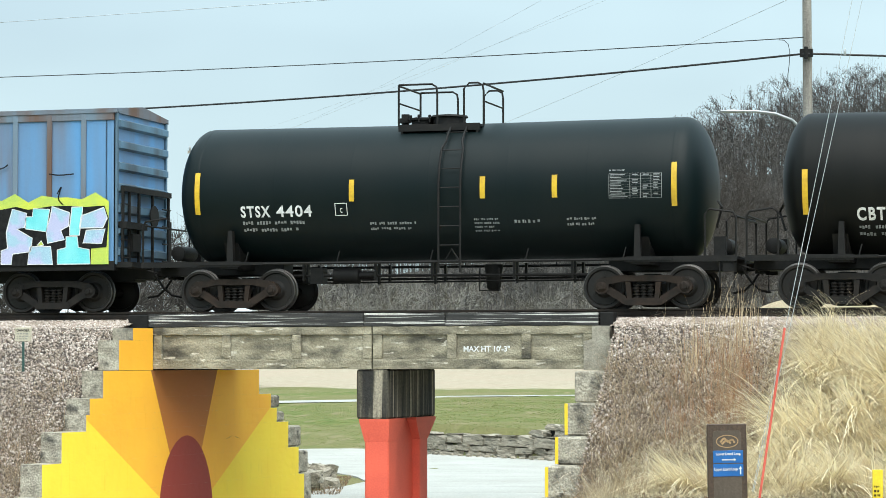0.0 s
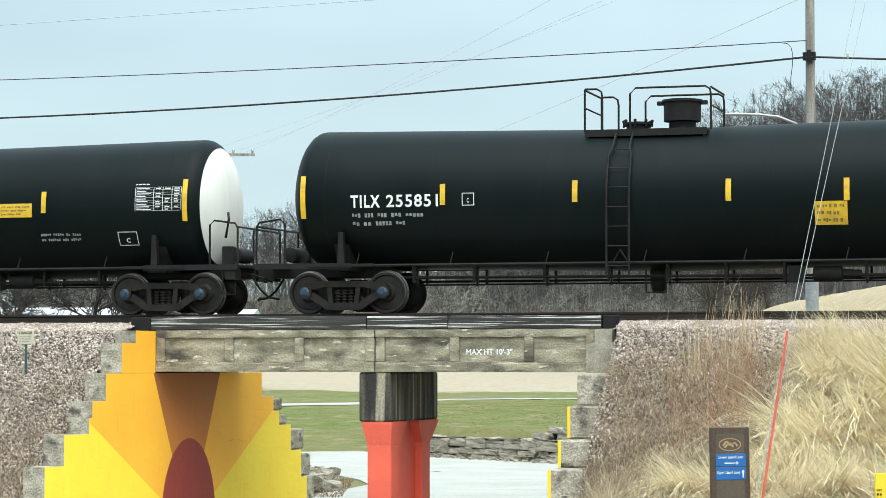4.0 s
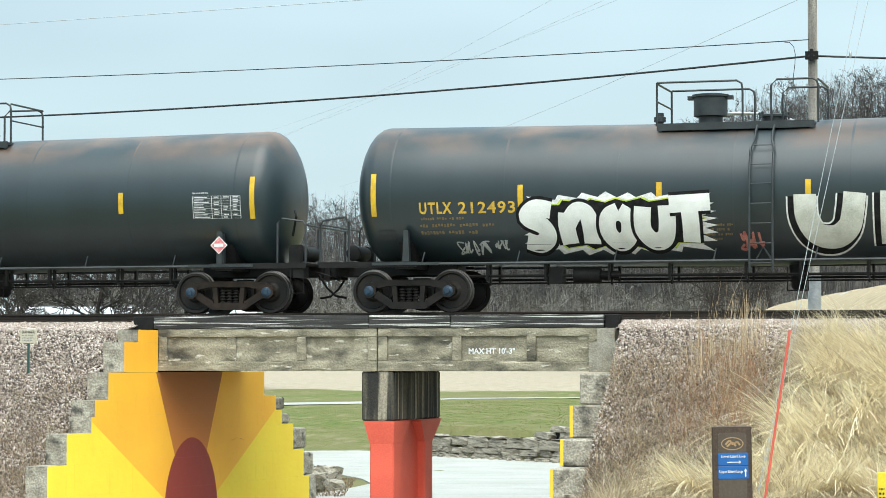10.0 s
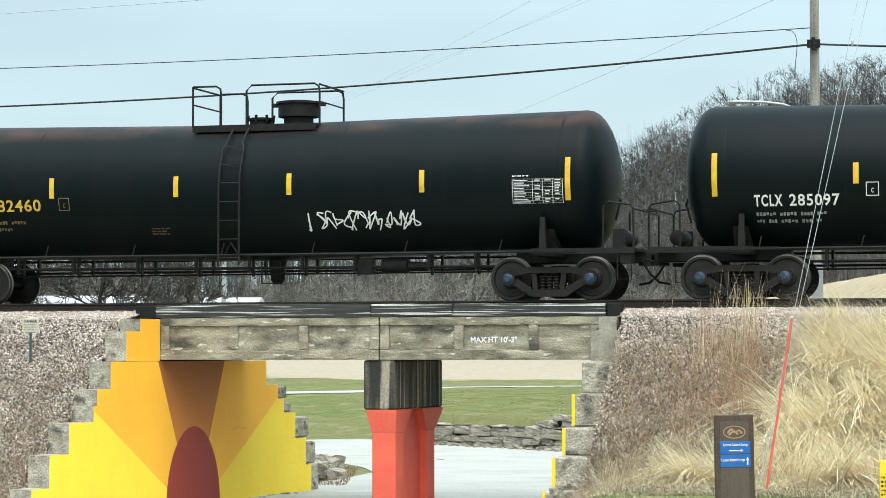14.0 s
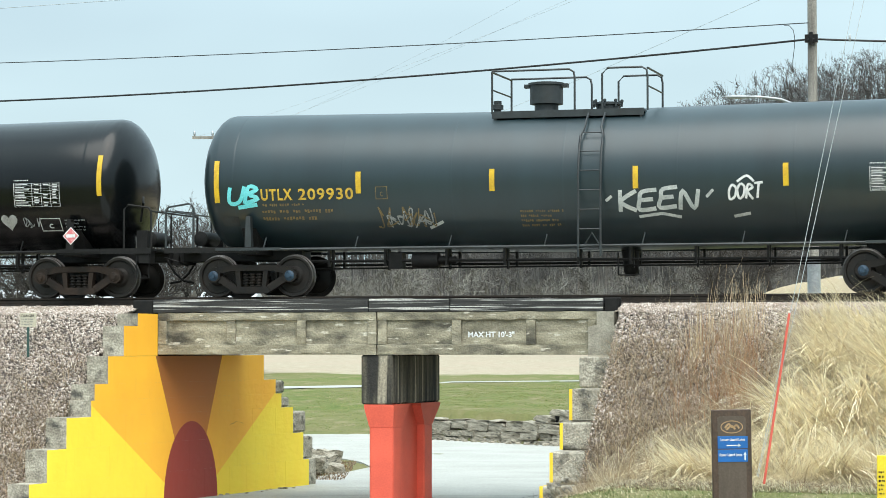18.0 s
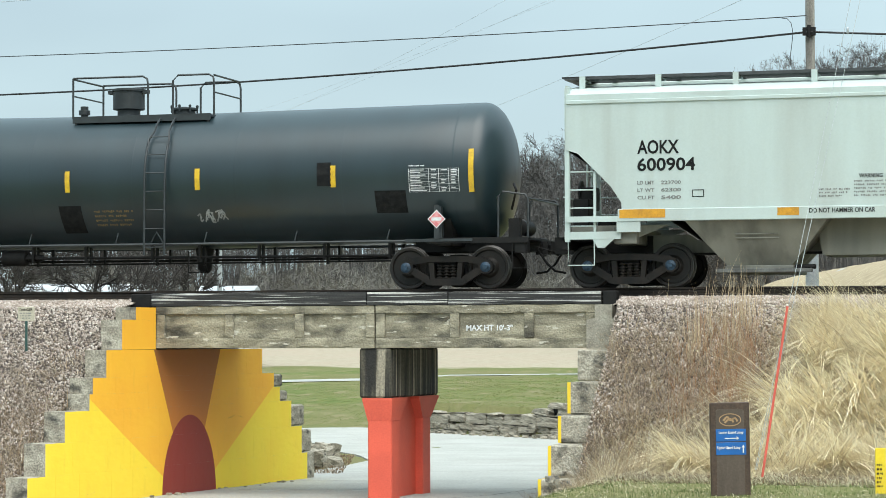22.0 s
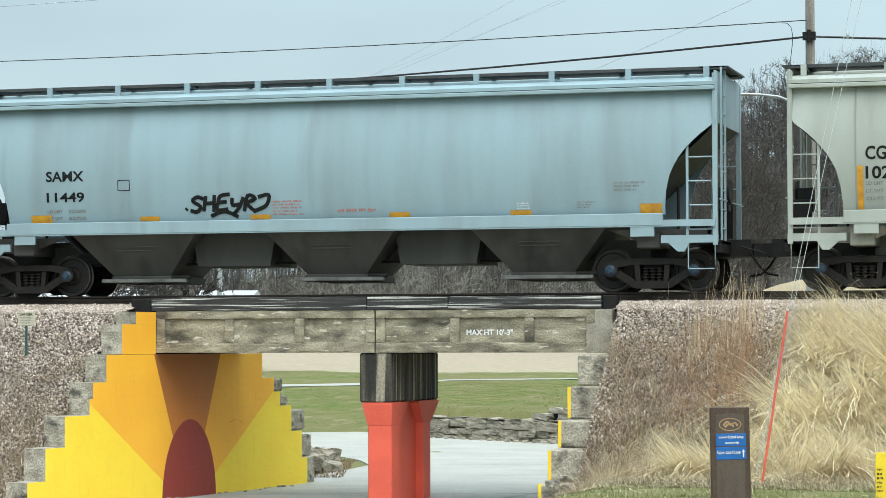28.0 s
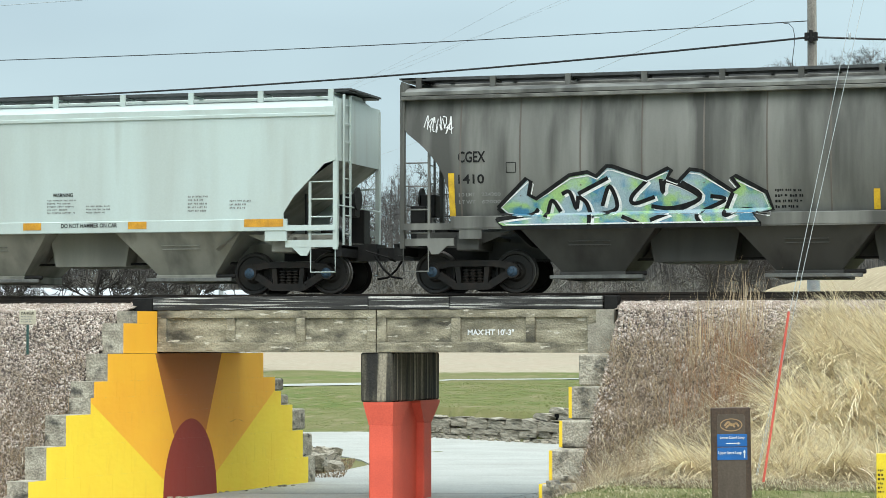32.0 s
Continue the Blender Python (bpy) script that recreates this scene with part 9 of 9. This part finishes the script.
graf = piece_at((0, 42), (64, 103), (74, 96), (68, 69), (84, 60), (105, 73), (157, 108), (196, 114), (215, 105), (238, 126), (250, 125), (323, 98), (368, 119), (375, 115), (366, 99), (388, 90), (414, 116), (438, 112), (502, 69), (515, 78), (500, 98), (508, 101),
                (572, 66), (584, 32), (545, 22), (562, 0), (15, -1), (0, 14), (42, 24), (15, 28))
inner = [curl(line) for line in (piece_at((88, 39), (70, 26), (0, 17)), piece_at((106, 20), (118, 56), (136, 32)), piece_at((140, 69), (157, 73), (170, 39), (175, 65)), piece_at((175, 69), (240, 101)), piece_at((200, 2), (200, 24), (192, 50), (176, 63)),
         piece_at((226, 43), (243, 84), (256, 37), (200, 24)), piece_at((323, 95), (290, 62), (295, 47), (338, 60)), piece_at((330, 41), (377, 37), (433, 58), (366, 93), (356, 69), (352, 97)), piece_at((395, 90), (433, 56), (330, 11)),
         piece_at((455, 60), (485, 52), (430, 24), (438, 2)), piece_at((502, 67), (485, 20), (524, 32), (575, 24)), piece_at((270, 20), (312, 2)))]
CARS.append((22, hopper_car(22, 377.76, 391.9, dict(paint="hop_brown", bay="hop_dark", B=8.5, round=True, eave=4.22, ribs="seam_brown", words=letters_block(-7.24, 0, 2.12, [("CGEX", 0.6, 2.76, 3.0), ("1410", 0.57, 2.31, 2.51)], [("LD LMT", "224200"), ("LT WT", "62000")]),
    marks=[(-7.46, -7.33, 1.63, 2.54, "yellow_mark"), (1.51, 1.64, 1.65, 2.07, "yellow_mark")], plates=[(-6.19, -5.97, 2.53, 2.75)], bars=[(-0.5, 0.1, 1.7, 2.1, 4, "ink_black")],
    fills=[(graf, "graf_blue", "blue and green graffiti piece", 0.006)], strokes=[([[(x + 0.055, z - 0.03) for x, z in line] for line in inner], 0.10, "ink_white", "white graffiti highlight"), (inner, 0.085, "ink_black", "black graffiti letter lines"),
        ([[(-3.5 + (x + 3.5) * 0.975, 1.9 + (z - 1.9) * 0.88) for x, z in graf + graf[:1]]], 0.025, "ink_white", "thin white inner outline"), ([graf + graf[:1]], 0.085, "ink_black", "black graffiti outline"), (scrawl(-8.0, -7.35, 3.40, 3.75, 8, 91), 0.02, "ink_white", "white scribble")],
    label="grimy taupe covered hopper car with a blue-green graffiti piece"))))


# ---- what moves ----
TRAVEL = [(0, 0.0), (1, 11.89), (2, 23.82), (3, 35.76), (3.5, 41.71), (5.5, 65.61), (6, 71.61), (7, 83.57), (8, 95.54), (9, 107.5), (10, 119.43), (11, 131.36), (12, 143.27), (13, 155.18),
          (14, 167.09), (14.5, 172.97), (16.5, 196.77), (16.9, 201.4), (17, 202.25), (17.1, 203.8), (18, 214.5), (19, 226.23), (20, 237.99), (21, 249.74), (21.9, 260.27), (22, 261.04), (22.1, 262.6),
          (23, 273.15), (24, 284.86), (25, 296.53), (25.5, 302.3), (27.5, 325.6), (28, 331.4), (28.9, 341.8), (29, 342.54), (29.1, 344.05), (30, 354.46), (31, 365.94), (31.9, 376.25), (32, 377.07)]


def travelled(t):
    return float(np.interp(t, [a for a, _ in TRAVEL], [b for _, b in TRAVEL]))


def motions():
    where = {}
    for number, car in CARS:
        home = car.matrix_basis.copy()
        where[number] = home.translation.x
        walk(car, [(t, Matrix.Translation((-d, 0, 0)) @ home) for t, d in TRAVEL])
    for ws, number in WHEELSETS:
        base = ws.matrix_basis.copy()
        t0 = max(0.0, (where[number] - 24.0) / 11.8)
        t1 = min(32.0, (where[number] + 24.0) / 11.75)
        times = [0.0] if t0 > 0 else []
        k = 0
        while t0 + k / 30 < t1:
            times.append(t0 + k / 30)
            k += 1
        times += [t1] + ([32.0] if t1 < 32 else [])
        rows, seen = [], set()
        for t in times:
            if frame(t) in seen:
                continue
            seen.add(frame(t))
            tt = min(max((frame(t) - 1) / FPS, t0), t1)
            rows.append((t, base @ Matrix.Rotation(-(travelled(tt) - travelled(t0)) / WHEEL_R, 4, "Y")))
        walk(ws, rows)


motions()
